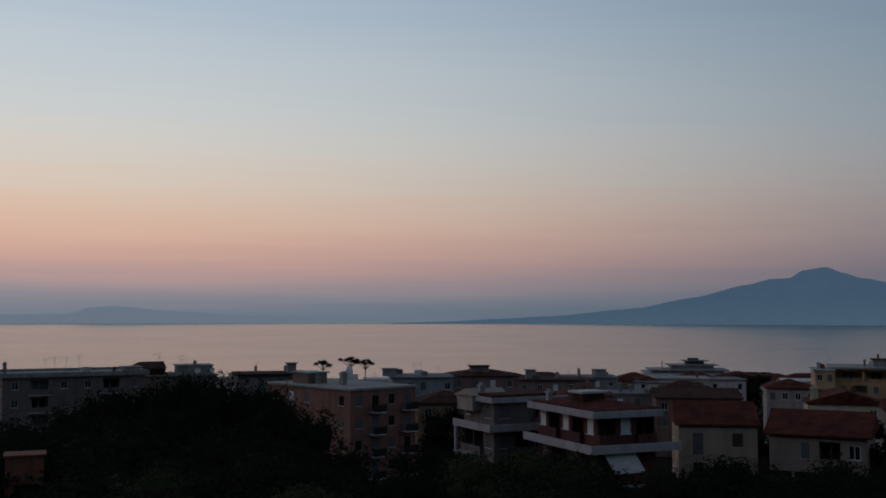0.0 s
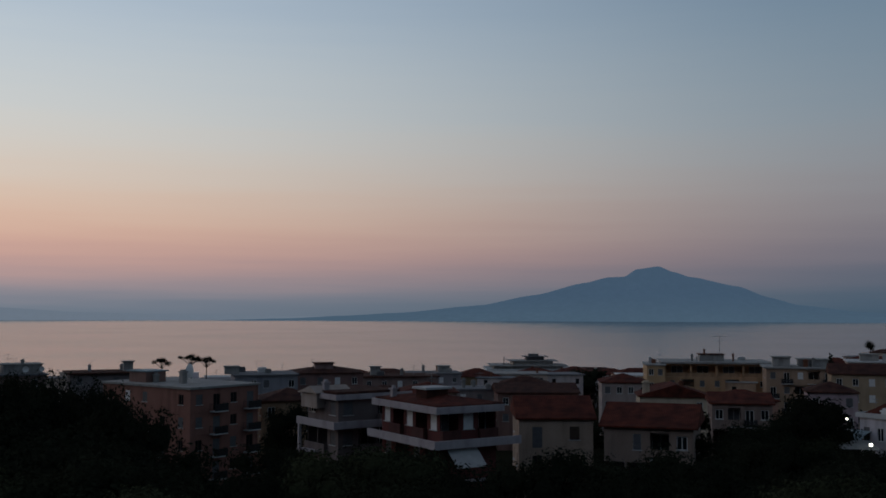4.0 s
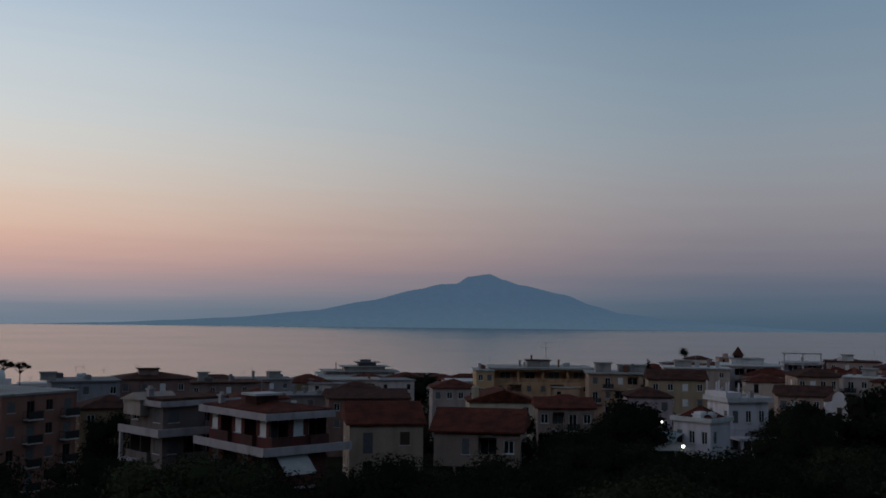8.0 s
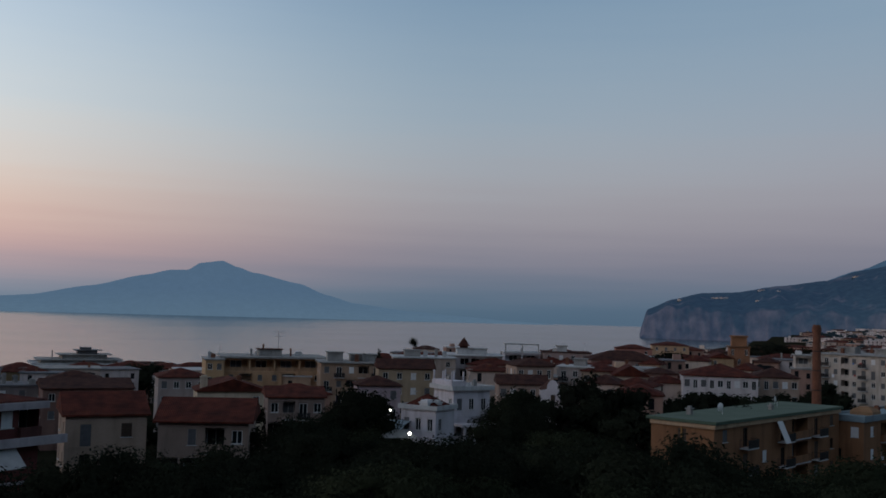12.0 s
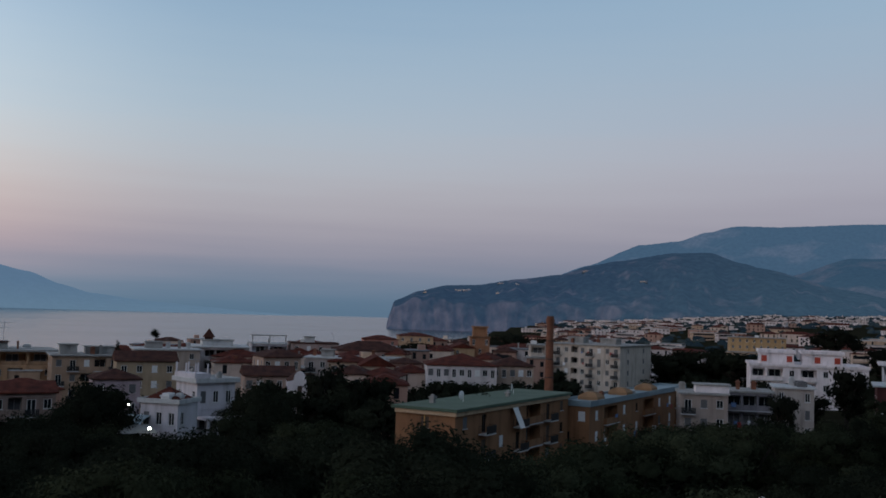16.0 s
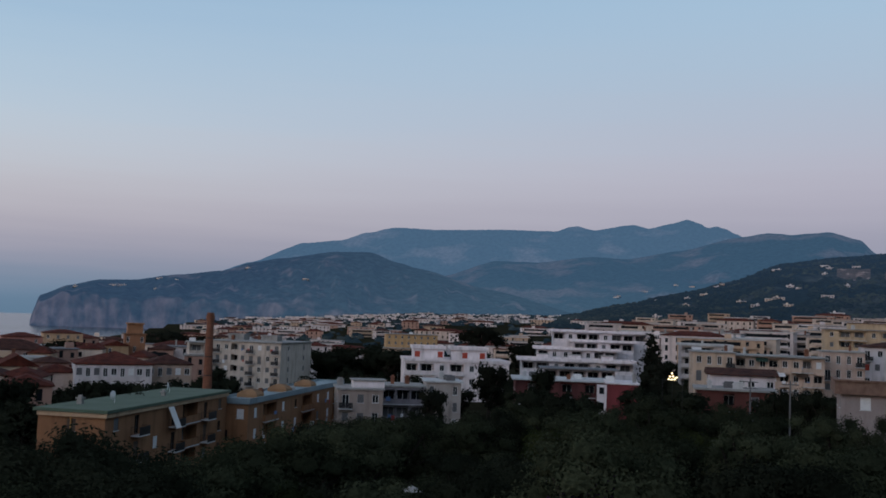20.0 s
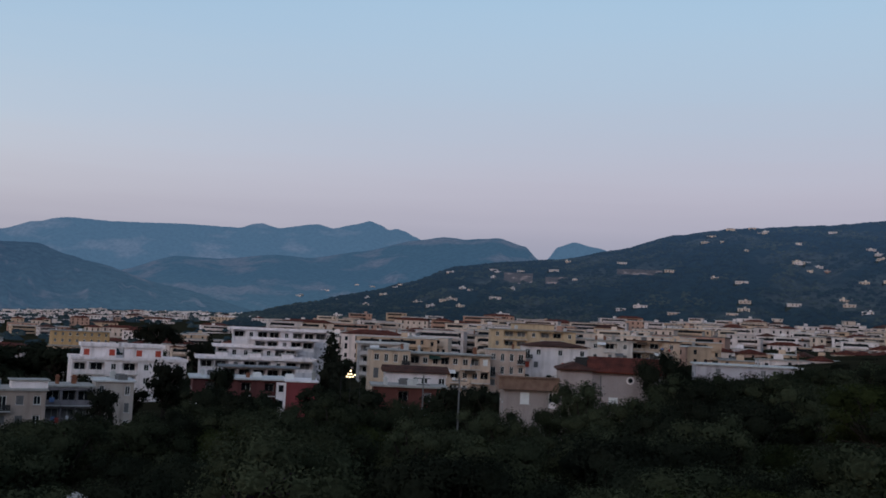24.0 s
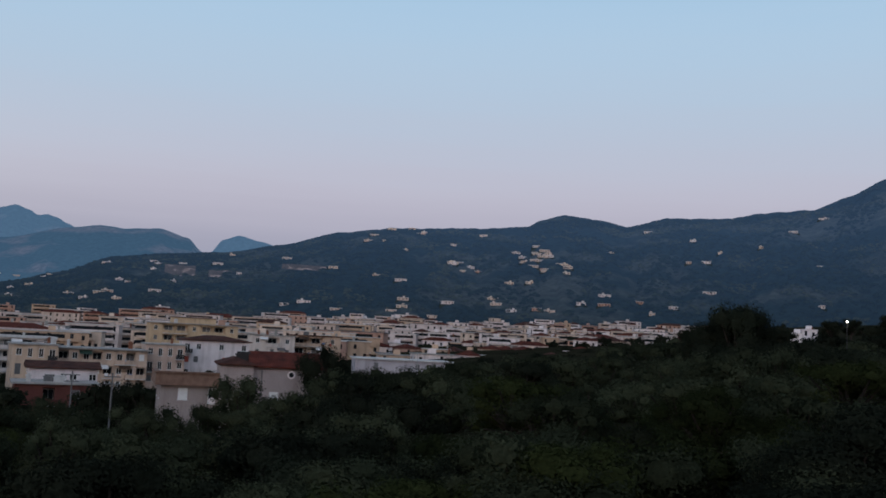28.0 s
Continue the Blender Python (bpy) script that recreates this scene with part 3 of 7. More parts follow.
# ---- buildings ----
WINDOWS = {"w": (1.1, 0.95, 2.35), "s": (1.1, 0.95, 2.35), "d": (1.15, 0.05, 2.3), "D": (1.15, 0.05, 2.3), "b": (1.2, 0.05, 2.3), "B": (1.2, 0.05, 2.3), "p": (1.3, 0.05, 2.3), "P": (2.4, 0.05, 2.35),
           "v": (0.85, 0.8, 2.45), "t": (0.9, 0.6, 2.4), "L": (2.6, 0.05, 2.45), "x": (1.3, 0.9, 2.3)}
SHAPES = {}


def cached(key, make):
    if key not in SHAPES:
        SHAPES[key] = make()
    return SHAPES[key]


def window_meshes(kind, fmat, pmat):
    w, z0, z1 = WINDOWS[kind]
    h, a = z1 - z0, w / 2

    def ring():
        xs, zs = [-a, -a + 0.07, -0.035, 0.035, a - 0.07, a], [0, 0.07, h - 0.07, h]
        return Soup().lattice(xs, zs, lambda i, j: i in (0, 2, 4) or j in (0, 2), 0.08, 0.16).mesh("window", fmat)

    def pane():
        s = Soup()
        if pmat == GLASS or kind in "PL":
            s.box(-a + 0.06, 0.12, 0.06, a - 0.06, 0.13, h - 0.06)
        else:
            k = max(4, int(h / 0.2))
            zs = [0.0] + [h * (q + e) / k for q in range(k) for e in (0.25, 0.75)] + [h]
            s.box(-a + 0.02, 0.045, 0.0, a - 0.02, 0.075, h)
            s.lattice([-a + 0.02, -a + 0.1, -0.04, 0.04, a - 0.1, a - 0.02], zs, lambda i, j: i in (0, 2, 4) or j % 2 == 0, 0.02, 0.05)
        return s.mesh("pane", pmat)

    return (cached(("ring", kind, fmat.name), ring), cached(("pane", kind, pmat.name), pane),
            cached(("sill", kind), lambda: Soup().box(-a - 0.1, -0.12, -0.07, a + 0.1, 0.08, -0.003).mesh("sill", PALE_CONCRETE)) if z0 > 0.3 else None)


def balcony_meshes(width, solid, slab_mat, rail_mat, deep=1.1):
    a = width / 2

    def slab():
        return Soup().box(-a, -deep, -0.16, a, -0.002, 0.0).mesh("balcony", slab_mat)

    def rail():
        s = Soup()
        long = deep + width + deep

        def bent(u, y, z):
            if u < deep:
                return (-a + y, -0.002 - u, z)
            if u > deep + width:
                return (a - y, -0.002 - (long - u), z)
            x = -a + (u - deep)
            return (min(max(x, -a + y), a - y), -deep - 0.002 + y, z)

        if solid:
            s.lattice([0, deep, deep + width, long], [0, 0.95], lambda i, j: True, 0.0, 0.1, bent)
        else:
            k = max(4, int(width / 0.25))
            us = [0.0, 0.03] + [deep] + [deep + width * (q + e) / k for q in range(k) for e in (0.1, 0.2)] + [deep + width, long - 0.03, long]
            s.lattice(us, [0, 0.95, 1.0], lambda i, j: j == 1 or (i % 2 == 0 and 2 < i < len(us) - 3) or i in (0, 2, len(us) - 2), 0.0, 0.03, bent)
        return s.mesh("railing", rail_mat)

    key = (round(width, 1), solid, slab_mat.name, rail_mat.name, deep)
    return cached(("slab",) + key, slab), cached(("rail",) + key, rail)


def wall_sheet(soup, origin, ux, n, W, H, openings, deep=0.2):
    """A wall with its openings cut and their reveals."""
    ux, n, origin = Vector(ux), Vector(n), Vector(origin)
    xs = sorted({0.0, W} | {round(v, 3) for o in openings for v in o[:2]})
    zs = sorted({0.0, H} | {round(v, 3) for o in openings for v in o[2:4]})
    P = lambda x, z, y=0.0: tuple(origin + ux * x + Vector((0, 0, z)) - n * y)
    holes = [tuple(round(v, 3) for v in o) for o in openings]
    for i in range(len(xs) - 1):
        j = 0
        while j < len(zs) - 1:
            xm = (xs[i] + xs[i + 1]) / 2
            solid = lambda q: not any(o[0] < xm < o[1] and o[2] < (zs[q] + zs[q + 1]) / 2 < o[3] for o in holes)
            if solid(j):
                k = j
                while k + 1 < len(zs) - 1 and solid(k + 1):
                    k += 1
                soup.poly([P(xs[i], zs[j]), P(xs[i + 1], zs[j]), P(xs[i + 1], zs[k + 1]), P(xs[i], zs[k + 1])])
                j = k + 1
            else:
                j += 1
    for x0, x1, z0, z1, *own in holes:
        deep = own[0] if own else 0.2
        soup.poly([P(x0, z0), P(x1, z0), P(x1, z0, deep), P(x0, z0, deep)])
        soup.poly([P(x0, z1, deep), P(x1, z1, deep), P(x1, z1), P(x0, z1)])
        soup.poly([P(x0, z0), P(x0, z0, deep), P(x0, z1, deep), P(x0, z1)])
        soup.poly([P(x1, z0, deep), P(x1, z0), P(x1, z1), P(x1, z1, deep)])
        soup.poly([P(x0, z0, deep), P(x1, z0, deep), P(x1, z1, deep), P(x0, z1, deep)])


def roof_mesh(kind, W, D, mat, over=0.5, rise=2.0, parapet=0.0, thick=0.3):
    return roof_soup(kind, W, D, over, rise, parapet, thick).mesh("roof", mat)


def roof_soup(kind, W, D, over=0.5, rise=2.0, parapet=0.0, thick=0.3):
    s = Soup()
    o = over
    if kind == "flat":
        s.box(-o, -o, 0.0, W + o, D + o, thick)
        if parapet:
            p, t = parapet, 0.2
            s.box(-o, -o, thick, W + o, -o + t, thick + p).box(-o, D + o - t, thick, W + o, D + o, thick + p)
            s.box(-o, -o + t, thick, -o + t, D + o - t, thick + p).box(W + o - t, -o + t, thick, W + o, D + o - t, thick + p)
    else:
        x0, x1, y0, y1, t = -o, W + o, -o, D + o, 0.18
        if kind == "hip":
            q = min(x1 - x0, y1 - y0) / 2
            if W >= D:
                a, b = (x0 + q, (y0 + y1) / 2), (x1 - q, (y0 + y1) / 2)
            else:
                a, b = ((x0 + x1) / 2, y0 + q), ((x0 + x1) / 2, y1 - q)
        elif kind == "gable":
            a, b = (x0, (y0 + y1) / 2), (x1, (y0 + y1) / 2)
        elif kind == "gable_y":
            a, b = ((x0 + x1) / 2, y0), ((x0 + x1) / 2, y1)
        A, B = (*a, t + rise), (*b, t + rise)
        c = [(x0, y0), (x1, y0), (x1, y1), (x0, y1)]
        lo, hi = [(*p, 0.0) for p in c], [(*p, t) for p in c]
        for i in range(4):
            s.poly([lo[i], lo[(i + 1) % 4], hi[(i + 1) % 4], hi[i]])
        s.poly(lo[::-1])
        if kind == "gable_y" or (kind == "hip" and W < D):
            s.poly([hi[0], hi[1], A]).poly([hi[1], hi[2], B, A]).poly([hi[2], hi[3], B]).poly([hi[3], hi[0], A, B])
        else:
            s.poly([hi[0], hi[1], B, A]).poly([hi[1], hi[2], B]).poly([hi[2], hi[3], A, B]).poly([hi[3], hi[0], A])
    return s


def building(name, az, d, eave, storeys, right, left=None, depth=10.0, beta=4.0, A=("www",), B=("ww",), wall=(0.5, 0.47, 0.42), roof="flat", rmat=None, over=0.35,
             rise=2.0, parapet=0.0, thick=0.3, h=3.1, fmat=None, pmats=None, solid=False, slab_mat=None, bal_w=2.4, label="", category="house", band=False, wmat=None, base=None,
             seed=0, group="", deep=1.35):
    """A house with its near corner at heading az, distance d; one front runs to the heading right, the other to the heading left.
    A and B give the openings of the two fronts, storey by storey from the top."""
    rng = random.Random(seed or int(az * 37 + d))
    b = radians(beta)
    tr = math.tan(radians(right - az))
    W = d * tr / (math.cos(b) - math.sin(b) * tr)
    if left is None:
        D = depth
    else:
        tl = math.tan(radians(az - left))
        D = d * tl / (math.sin(b) - math.cos(b) * tl)
    top = level(eave, d)
    foot = ground(az, d) - 2.5 if base is None else base
    H = top - foot
    e = tagged(new(name, None), label, category, group)
    e.matrix_basis = Matrix.Translation(at(az, d, foot)) @ Matrix.Rotation(-radians(az) + b, 4, "Z")
    wm = wmat or plaster(*wall)
    fm = fmat or WHITE_FRAME
    panes = pmats or (GLASS, GLASS, GREY_SHUTTER)
    s = Soup()
    sides = [((0, 0, 0), (1, 0, 0), (0, -1, 0), W, A, 0.0), ((0, D, 0), (0, -1, 0), (-1, 0, 0), D, B, -90.0)]
    todo = []
    for origin, ux, n, length, pattern, turn in sides:
        holes = []
        for st in range(storeys):
            if not pattern:
                break
            row = pattern[min(st, len(pattern) - 1)]
            zf = H - (st + 1) * h
            if zf < -0.5:
                break
            pitch = length / max(1, len(row))
            for k, ch in enumerate(row):
                if ch not in WINDOWS:
                    continue
                w, z0, z1 = WINDOWS[ch]
                w = min(w, pitch * 0.8)
                x = pitch * (k + 0.5)
                z0 = max(zf + z0, 0.05)
                z1 = zf + z1
                if z1 - z0 < 0.5:
                    continue
                back = 0.0
                if ch in "PL":
                    # a loggia: a deep bay with its window at the back
                    g = pitch * 0.93 if ch == "L" else min(2.9, pitch * 0.85)
                    back = deep
                    holes.append((x - g / 2, x + g / 2, max(zf + 0.03, 0.03), zf + 2.6, back + 0.18))
                else:
                    holes.append((x - w / 2, x + w / 2, z0, z1))
                todo.append((Vector(origin) + Vector(ux) * x - Vector(n) * back, turn, z0, ch, w / WINDOWS[ch][0], (z1 - z0) / (WINDOWS[ch][2] - WINDOWS[ch][1]), pitch))
        wall_sheet(s, origin, ux, n, length, H, holes)
    wall_sheet(s, (W, 0, 0), (0, 1, 0), (1, 0, 0), D, H, [])
    wall_sheet(s, (W, D, 0), (-1, 0, 0), (0, 1, 0), W, H, [])
    if roof == "gable":
        for x in (0, W):
            s.poly([(x, 0, H), (x, D, H), (x, D / 2, H + rise * 0.96)])
    if roof == "gable_y":
        for y in (0, D):
            s.poly([(0, y, H), (W, y, H), (W / 2, y, H + rise * 0.96)])
    body = part("wall", s.mesh("wall", wm), e)
    rm = rmat or (BITUMEN if roof == "flat" else TILE)
    part("roof", roof_mesh(roof, W, D, rm, over, rise, parapet, thick), e, pose(0, 0, H + 0.004))
    if band:
        for st in range(1, storeys):
            z = H - st * h
            if z > 0.5:
                bent = lambda u, y, q: (min(u, 0.0) * 0 - 0.06 + y, -u - 0.06, q) if u < 0 else (u - 0.06, -0.06 + y, q)
                t = Soup().lattice([-D, 0, W], [z - 0.12, z + 0.08], lambda i, j: True, 0.0, 0.058, bent)
                part("string_course", t.mesh("string_course", wm), e)
    for pos, turn, z0, ch, sx, sz, pitch in todo:
        pm = {"s": WHITE_SHUTTER, "d": GREY_SHUTTER, "B": GREY_SHUTTER, "x": RED_SHUTTER, "t": GLASS}.get(ch) or rng.choice(panes)
        ring, pane, sill = window_meshes(ch, fm, pm)
        m = Matrix.Translation((pos.x, pos.y, z0)) @ Matrix.Rotation(radians(turn), 4, "Z") @ Matrix.Diagonal((sx, 1, sz, 1))
        wo = part("window", ring, e, m)
        part("pane", pane, wo)
        if sill:
            part("sill", sill, wo)
        if ch in "bBpPL":
            bw = min(bal_w, pitch * 0.9) if ch not in "PL" else pitch * 0.98
            sl, ra = balcony_meshes(bw, solid or ch in "pPL", slab_mat or PALE_CONCRETE, IRON if not (solid or ch in "pPL") else (slab_mat or wm), 0.45 if ch in "PL" else 1.1)
            if ch in "PL":
                pos = pos + Vector((0, -1.35, 0) if turn == 0.0 else (-1.35, 0, 0))
            bo = part("balcony", sl, e, Matrix.Translation((pos.x, pos.y, z0 - 0.05)) @ Matrix.Rotation(radians(turn), 4, "Z"))
            part("railing", ra, bo)
    e["size"] = (W, D, H)
    if roof == "flat" and d > 130 and storeys > 1:
        # the usual clutter of a flat roof
        for k in range(rng.randint(2, 4)):
            x, y, what = rng.uniform(0.08, 0.92), rng.uniform(0.15, 0.8), rng.random()
            if what < 0.45:
                chimney(e, x, y, rng.uniform(0.5, 1.1), rng.uniform(0.5, 0.9), rng.uniform(0.5, 1.3), mat=rng.choice((CONCRETE, BRICK, PALE_CONCRETE)))
            elif what < 0.75:
                antenna(e, x, y, rng.uniform(1.8, 3.2))
            else:
                chimney(e, x, y, 1.7, 1.2, 0.6, mat=rng.choice((GREY_SHUTTER, WHITE_SHUTTER, PALE_CONCRETE)))
    return e


def size(e):
    return tuple(e["size"])


def chimney(e, x, y, w=0.7, l=0.7, h=1.6, mat=None, z=None):
    W, D, H = size(e)
    s = Soup().box(-w / 2, -l / 2, -0.3, w / 2, l / 2, h).box(-w / 2 - 0.12, -l / 2 - 0.12, h, w / 2 + 0.12, l / 2 + 0.12, h + 0.14)
    s.box(-w / 2 + 0.1, -l / 2 + 0.1, h + 0.14, w / 2 - 0.1, l / 2 - 0.1, h + 0.4)
    return part("chimney", s.mesh("chimney", mat or CONCRETE), e, pose(x * W, y * D, (H if z is None else z) + 0.3))


def hut(e, x, y, w, l, h, mat=None, cap=None, z=0.3, over=0.3, openings=1):
    """A stair hut on a flat roof."""
    W, D, H = size(e)
    s = Soup()
    hol = [(w * (k + 0.5) / openings - 0.45, w * (k + 0.5) / openings + 0.45, 0.1, min(2.1, h - 0.3)) for k in range(openings)] if openings and w > 1.6 else []
    wall_sheet(s, (-w / 2, -l / 2, 0), (1, 0, 0), (0, -1, 0), w, h, hol, 0.15)
    wall_sheet(s, (-w / 2, l / 2, 0), (0, -1, 0), (-1, 0, 0), l, h, [])
    wall_sheet(s, (w / 2, -l / 2, 0), (0, 1, 0), (1, 0, 0), l, h, [])
    wall_sheet(s, (w / 2, l / 2, 0), (-1, 0, 0), (0, 1, 0), w, h, [])
    o = part("roof_hut", s.mesh("roof_hut", mat or CONCRETE), e, pose(x * W, y * D, H + z))
    part("roof_slab", Soup().box(-w / 2 - over, -l / 2 - over, h + 0.003, w / 2 + over, l / 2 + over, h + 0.2).mesh("roof_slab", cap or CONCRETE), o)
    return o


def antenna(e, x, y, h=3.0, z=0.3, turn=20):
    W, D, H = size(e)

    def make():
        s = Soup().tube((0, 0, 0), (0, 0, 3.0), 0.03, 0.02, 5)
        s.box(-0.9, -0.015, 2.7, 0.9, 0.015, 2.73)
        for k in range(7):
            xx = -0.8 + k * 0.26
            s.box(xx, -0.32, 2.7, xx + 0.02, 0.32, 2.72)
        s.box(-0.5, -0.015, 2.2, 0.5, 0.015, 2.23)
        for k in range(4):
            xx = -0.45 + k * 0.28
            s.box(xx, -0.4, 2.2, xx + 0.02, 0.4, 2.22)
        return s.mesh("antenna", STEEL)

    return part("antenna", cached("antenna", make), e, pose(x * W, y * D, H + z, 0, 0, turn) @ Matrix.Diagonal((h / 3, h / 3, h / 3, 1)))


def dish(e, x, y, r=0.45, z=0.3, turn=0, h=0.9):
    """A satellite dish on a short mast."""
    W, D, H = size(e)
    s = Soup().tube((0, 0, 0), (0, 0, h), 0.03, 0.03, 6)
    n = len(s.v)
    c = Vector((0, -0.1, h))
    for k in range(3):
        rr = r * k / 2
        for j in range(14):
            g = 2 * math.pi * j / 14
            s.v.append((c.x + rr * math.cos(g), c.y - 0.35 * rr * rr / r, c.z + rr * math.sin(g)))
    for k in range(2):
        for j in range(14):
            i = (j + 1) % 14
            s.f.append((n + k * 14 + j, n + k * 14 + i, n + (k + 1) * 14 + i, n + (k + 1) * 14 + j))
    s.tube((0, -0.1, h), (0, -0.1 - r, h + 0.05), 0.015, 0.03, 5)
    return part("satellite_dish", s.mesh("satellite_dish", WHITE_FRAME), e, pose(x * W, y * D, H + z, 0, 0, turn))


LAUNDRY = [plain("cloth_" + n, c, 0.9) for n, c in (("white", (0.7, 0.7, 0.72)), ("blue", (0.12, 0.2, 0.38)), ("grey", (0.35, 0.36, 0.38)), ("red", (0.35, 0.06, 0.05)))]


def hang_laundry(e, count, seed, x0=0.05, x1=0.95, storeys=3, h=3.1, side="A"):
    """Cloths hung out over the balconies of a front."""
    W, D, H = size(e)
    rng = random.Random(seed)
    for k in range(count):
        w, l = rng.uniform(0.35, 1.0), rng.uniform(0.5, 1.0)
        z = H - (rng.randrange(storeys) + 1) * h + rng.uniform(0.9, 1.4)
        s = Soup().lattice([-w / 2, -w / 6, w / 6, w / 2], [-l, -l / 2, 0], lambda i, j: True, 0.0, 0.03, lambda x, y, q: (x, y + 0.04 * math.sin(9 * x + 3 * q), q))
        u = rng.uniform(x0, x1)
        m = pose(u * W, -0.75, z) if side == "A" else Matrix.Translation((-0.75, u * D, z)) @ Matrix.Rotation(radians(-90), 4, "Z")
        part("laundry", s.mesh("laundry", rng.choice(LAUNDRY)), e, m)


def awning(e, x, storey, w, mat, h=3.1):
    """A canvas awning let out above a balcony."""
    W, D, H = size(e)
    s = Soup().lattice([-w / 2, 0, w / 2], [0, 0.5, 1.0], lambda i, j: True, 0.0, 0.03, lambda a, y, q: (a, -0.05 - 1.3 * q - y, -0.8 * q))
    part("awning", s.mesh("awning", mat), e, pose(x * W, 0, H - storey * h - 0.25))


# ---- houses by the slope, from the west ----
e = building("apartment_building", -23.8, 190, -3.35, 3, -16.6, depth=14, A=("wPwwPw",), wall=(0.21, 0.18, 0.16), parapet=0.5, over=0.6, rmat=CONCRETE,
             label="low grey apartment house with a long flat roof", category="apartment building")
antenna(e, 0.3, 0.3), antenna(e, 0.55, 0.4, 3.5), chimney(e, 0.02, 0.2, 0.6, 0.6, 2.0), hut(e, 0.92, 0.3, 3.0, 3.0, 0.9)
e = building("house", -17.4, 210, -3.45, 3, -12.8, depth=12, A=("wwPw",), wall=(0.24, 0.18, 0.165), roof="flat", over=0.4,
             label="dark house with a tiled attic and roof antennas", category="house")
W, D, H = size(e)
a = Soup()
a.box(0.3, 2, 0.3, 7.0, 9, 1.6).poly([(0.0, 1.6, 1.6), (7.3, 1.6, 1.6), (7.0, 5.5, 2.9), (2.2, 5.5, 2.9)]).poly([(7.3, 9.4, 1.6), (0.0, 9.4, 1.6), (2.2, 5.5, 2.9), (7.0, 5.5, 2.9)])
a.poly([(0.0, 9.4, 1.6), (0.0, 1.6, 1.6), (2.2, 5.5, 2.9)]).poly([(7.3, 1.6, 1.6), (7.3, 9.4, 1.6), (7.0, 5.5, 2.9)])
part("attic", a.mesh("attic", TILE_DARK), e, pose(0, 0, H))
part("attic", Soup().box(9.5, 2, 0.3, W - 0.5, 8, 2.0).box(9.2, 1.7, 2.0, W - 0.2, 8.3, 2.2).mesh("attic", CONCRETE), e, pose(0, 0, H))
antenna(e, 0.35, 0.4, 4.5), antenna(e, 0.62, 0.4, 4.0), antenna(e, 0.7, 0.5, 3.0), dish(e, 0.78, 0.05, 0.6), dish(e, 0.96, 0.1, 0.5), chimney(e, 0.77, 0.3, 0.6, 0.6, 2.4)
e = building("house", -11.6, 215, -3.42, 2, -7.8, depth=10, A=("w-ww",), wall=(0.23, 0.22, 0.22), over=0.8, rmat=TILE_DARK,
             label="low dark house with a boxy roof chimney", category="house")
hut(e, 0.81, 0.4, 1.9, 1.9, 1.9, openings=0, over=0.35), antenna(e, 0.3, 0.4, 2.5)
e = building("apartment_building", -5.3, 140, -4.36, 5, -1.6, -9.9, beta=38, A=("wbwb", "wBwb"), B=("wsw-w", "wwbbw"), wall=(0.29, 0.155, 0.12), fmat=BROWN_FRAME, over=0.25, parapet=0.0,
             rmat=CONCRETE, band=True, label="faded pink apartment block with string courses and balconies", category="apartment building")
hut(e, 0.3, 0.72, 3.5, 4, 1.5, mat=plaster(0.26, 0.17, 0.14), openings=0, cap=GREY_METAL_ROOF), dish(e, 0.55, 0.4, 1.1, turn=200, h=1.6), chimney(e, 0.35, 0.35, 0.8, 0.8, 1.6)
e = building("house", -2.9, 190, -3.66, 2, 0.6, depth=12, A=("www-w",), wall=(0.30, 0.33, 0.36), over=0.3, rmat=BITUMEN,
             label="bluish grey house with a flat roof", category="house")
hut(e, -0.03, 0.3, 2.6, 2.6, 1.3, openings=0, over=0.2), antenna(e, 0.5, 0.5, 2.5), chimney(e, 0.55, 0.3, 1.2, 0.6, 0.5)
e = building("house", -1.4, 150, -5.1, 3, 1.9, depth=9, A=("w-w",), wall=(0.34, 0.24, 0.15), roof="hip", rise=1.6, rmat=TILE_DARK,
             label="ochre house with a low dark tiled roof", category="house")
e = building("house", 0.4, 205, -3.55, 3, 4.3, depth=12, A=("wwsw",), wall=(0.25, 0.165, 0.145), roof="hip", rise=1.2, rmat=TILE_DARK,
             label="brown house with a low tiled roof and terrace hut", category="house")
hut(e, 0.45, 0.35, 3.8, 2.6, 1.7, mat=plaster(0.3, 0.22, 0.2), cap=TILE_DARK, z=0.2), antenna(e, 0.3, 0.4, 2.6)
e = building("house", 4.2, 230, -3.78, 3, 8.6, depth=12, A=("wwsww",), wall=(0.26, 0.2, 0.18), over=0.4, rmat=TILE_DARK,
             label="grey town house with a flat tiled terrace", category="house")
hut(e, 0.2, 0.4, 2.2, 2.2, 1.9, openings=0), chimney(e, 0.55, 0.4, 0.7, 0.7, 1.2), antenna(e, 0.7, 0.3, 2.5)
e = building("house", 6.9, 260, -3.6, 3, 9.9, depth=12, A=("swsw",), wall=(0.30, 0.30, 0.32), over=0.3, label="pale grey town house with a flat roof", category="house")
chimney(e, 0.3, 0.3), hut(e, 0.7, 0.4, 3, 3, 1.6)
e = building("house", 9.6, 270, -3.75, 2, 12.2, depth=11, A=("wwww",), wall=(0.36, 0.27, 0.14), roof="hip", rise=2.0, rmat=TILE,
             label="yellow house with an orange tiled roof", category="house")
e = building("hotel", 11.5, 330, -3.4, 3, 16.3, depth=18, A=("LLLLL",), wall=(0.32, 0.28, 0.25), over=0.8, parapet=0.5, rmat=PALE_CONCRETE, solid=True, deep=2.4,
             label="stepped hotel with long terraces and roof decks", category="hotel")
W, D, H = size(e)
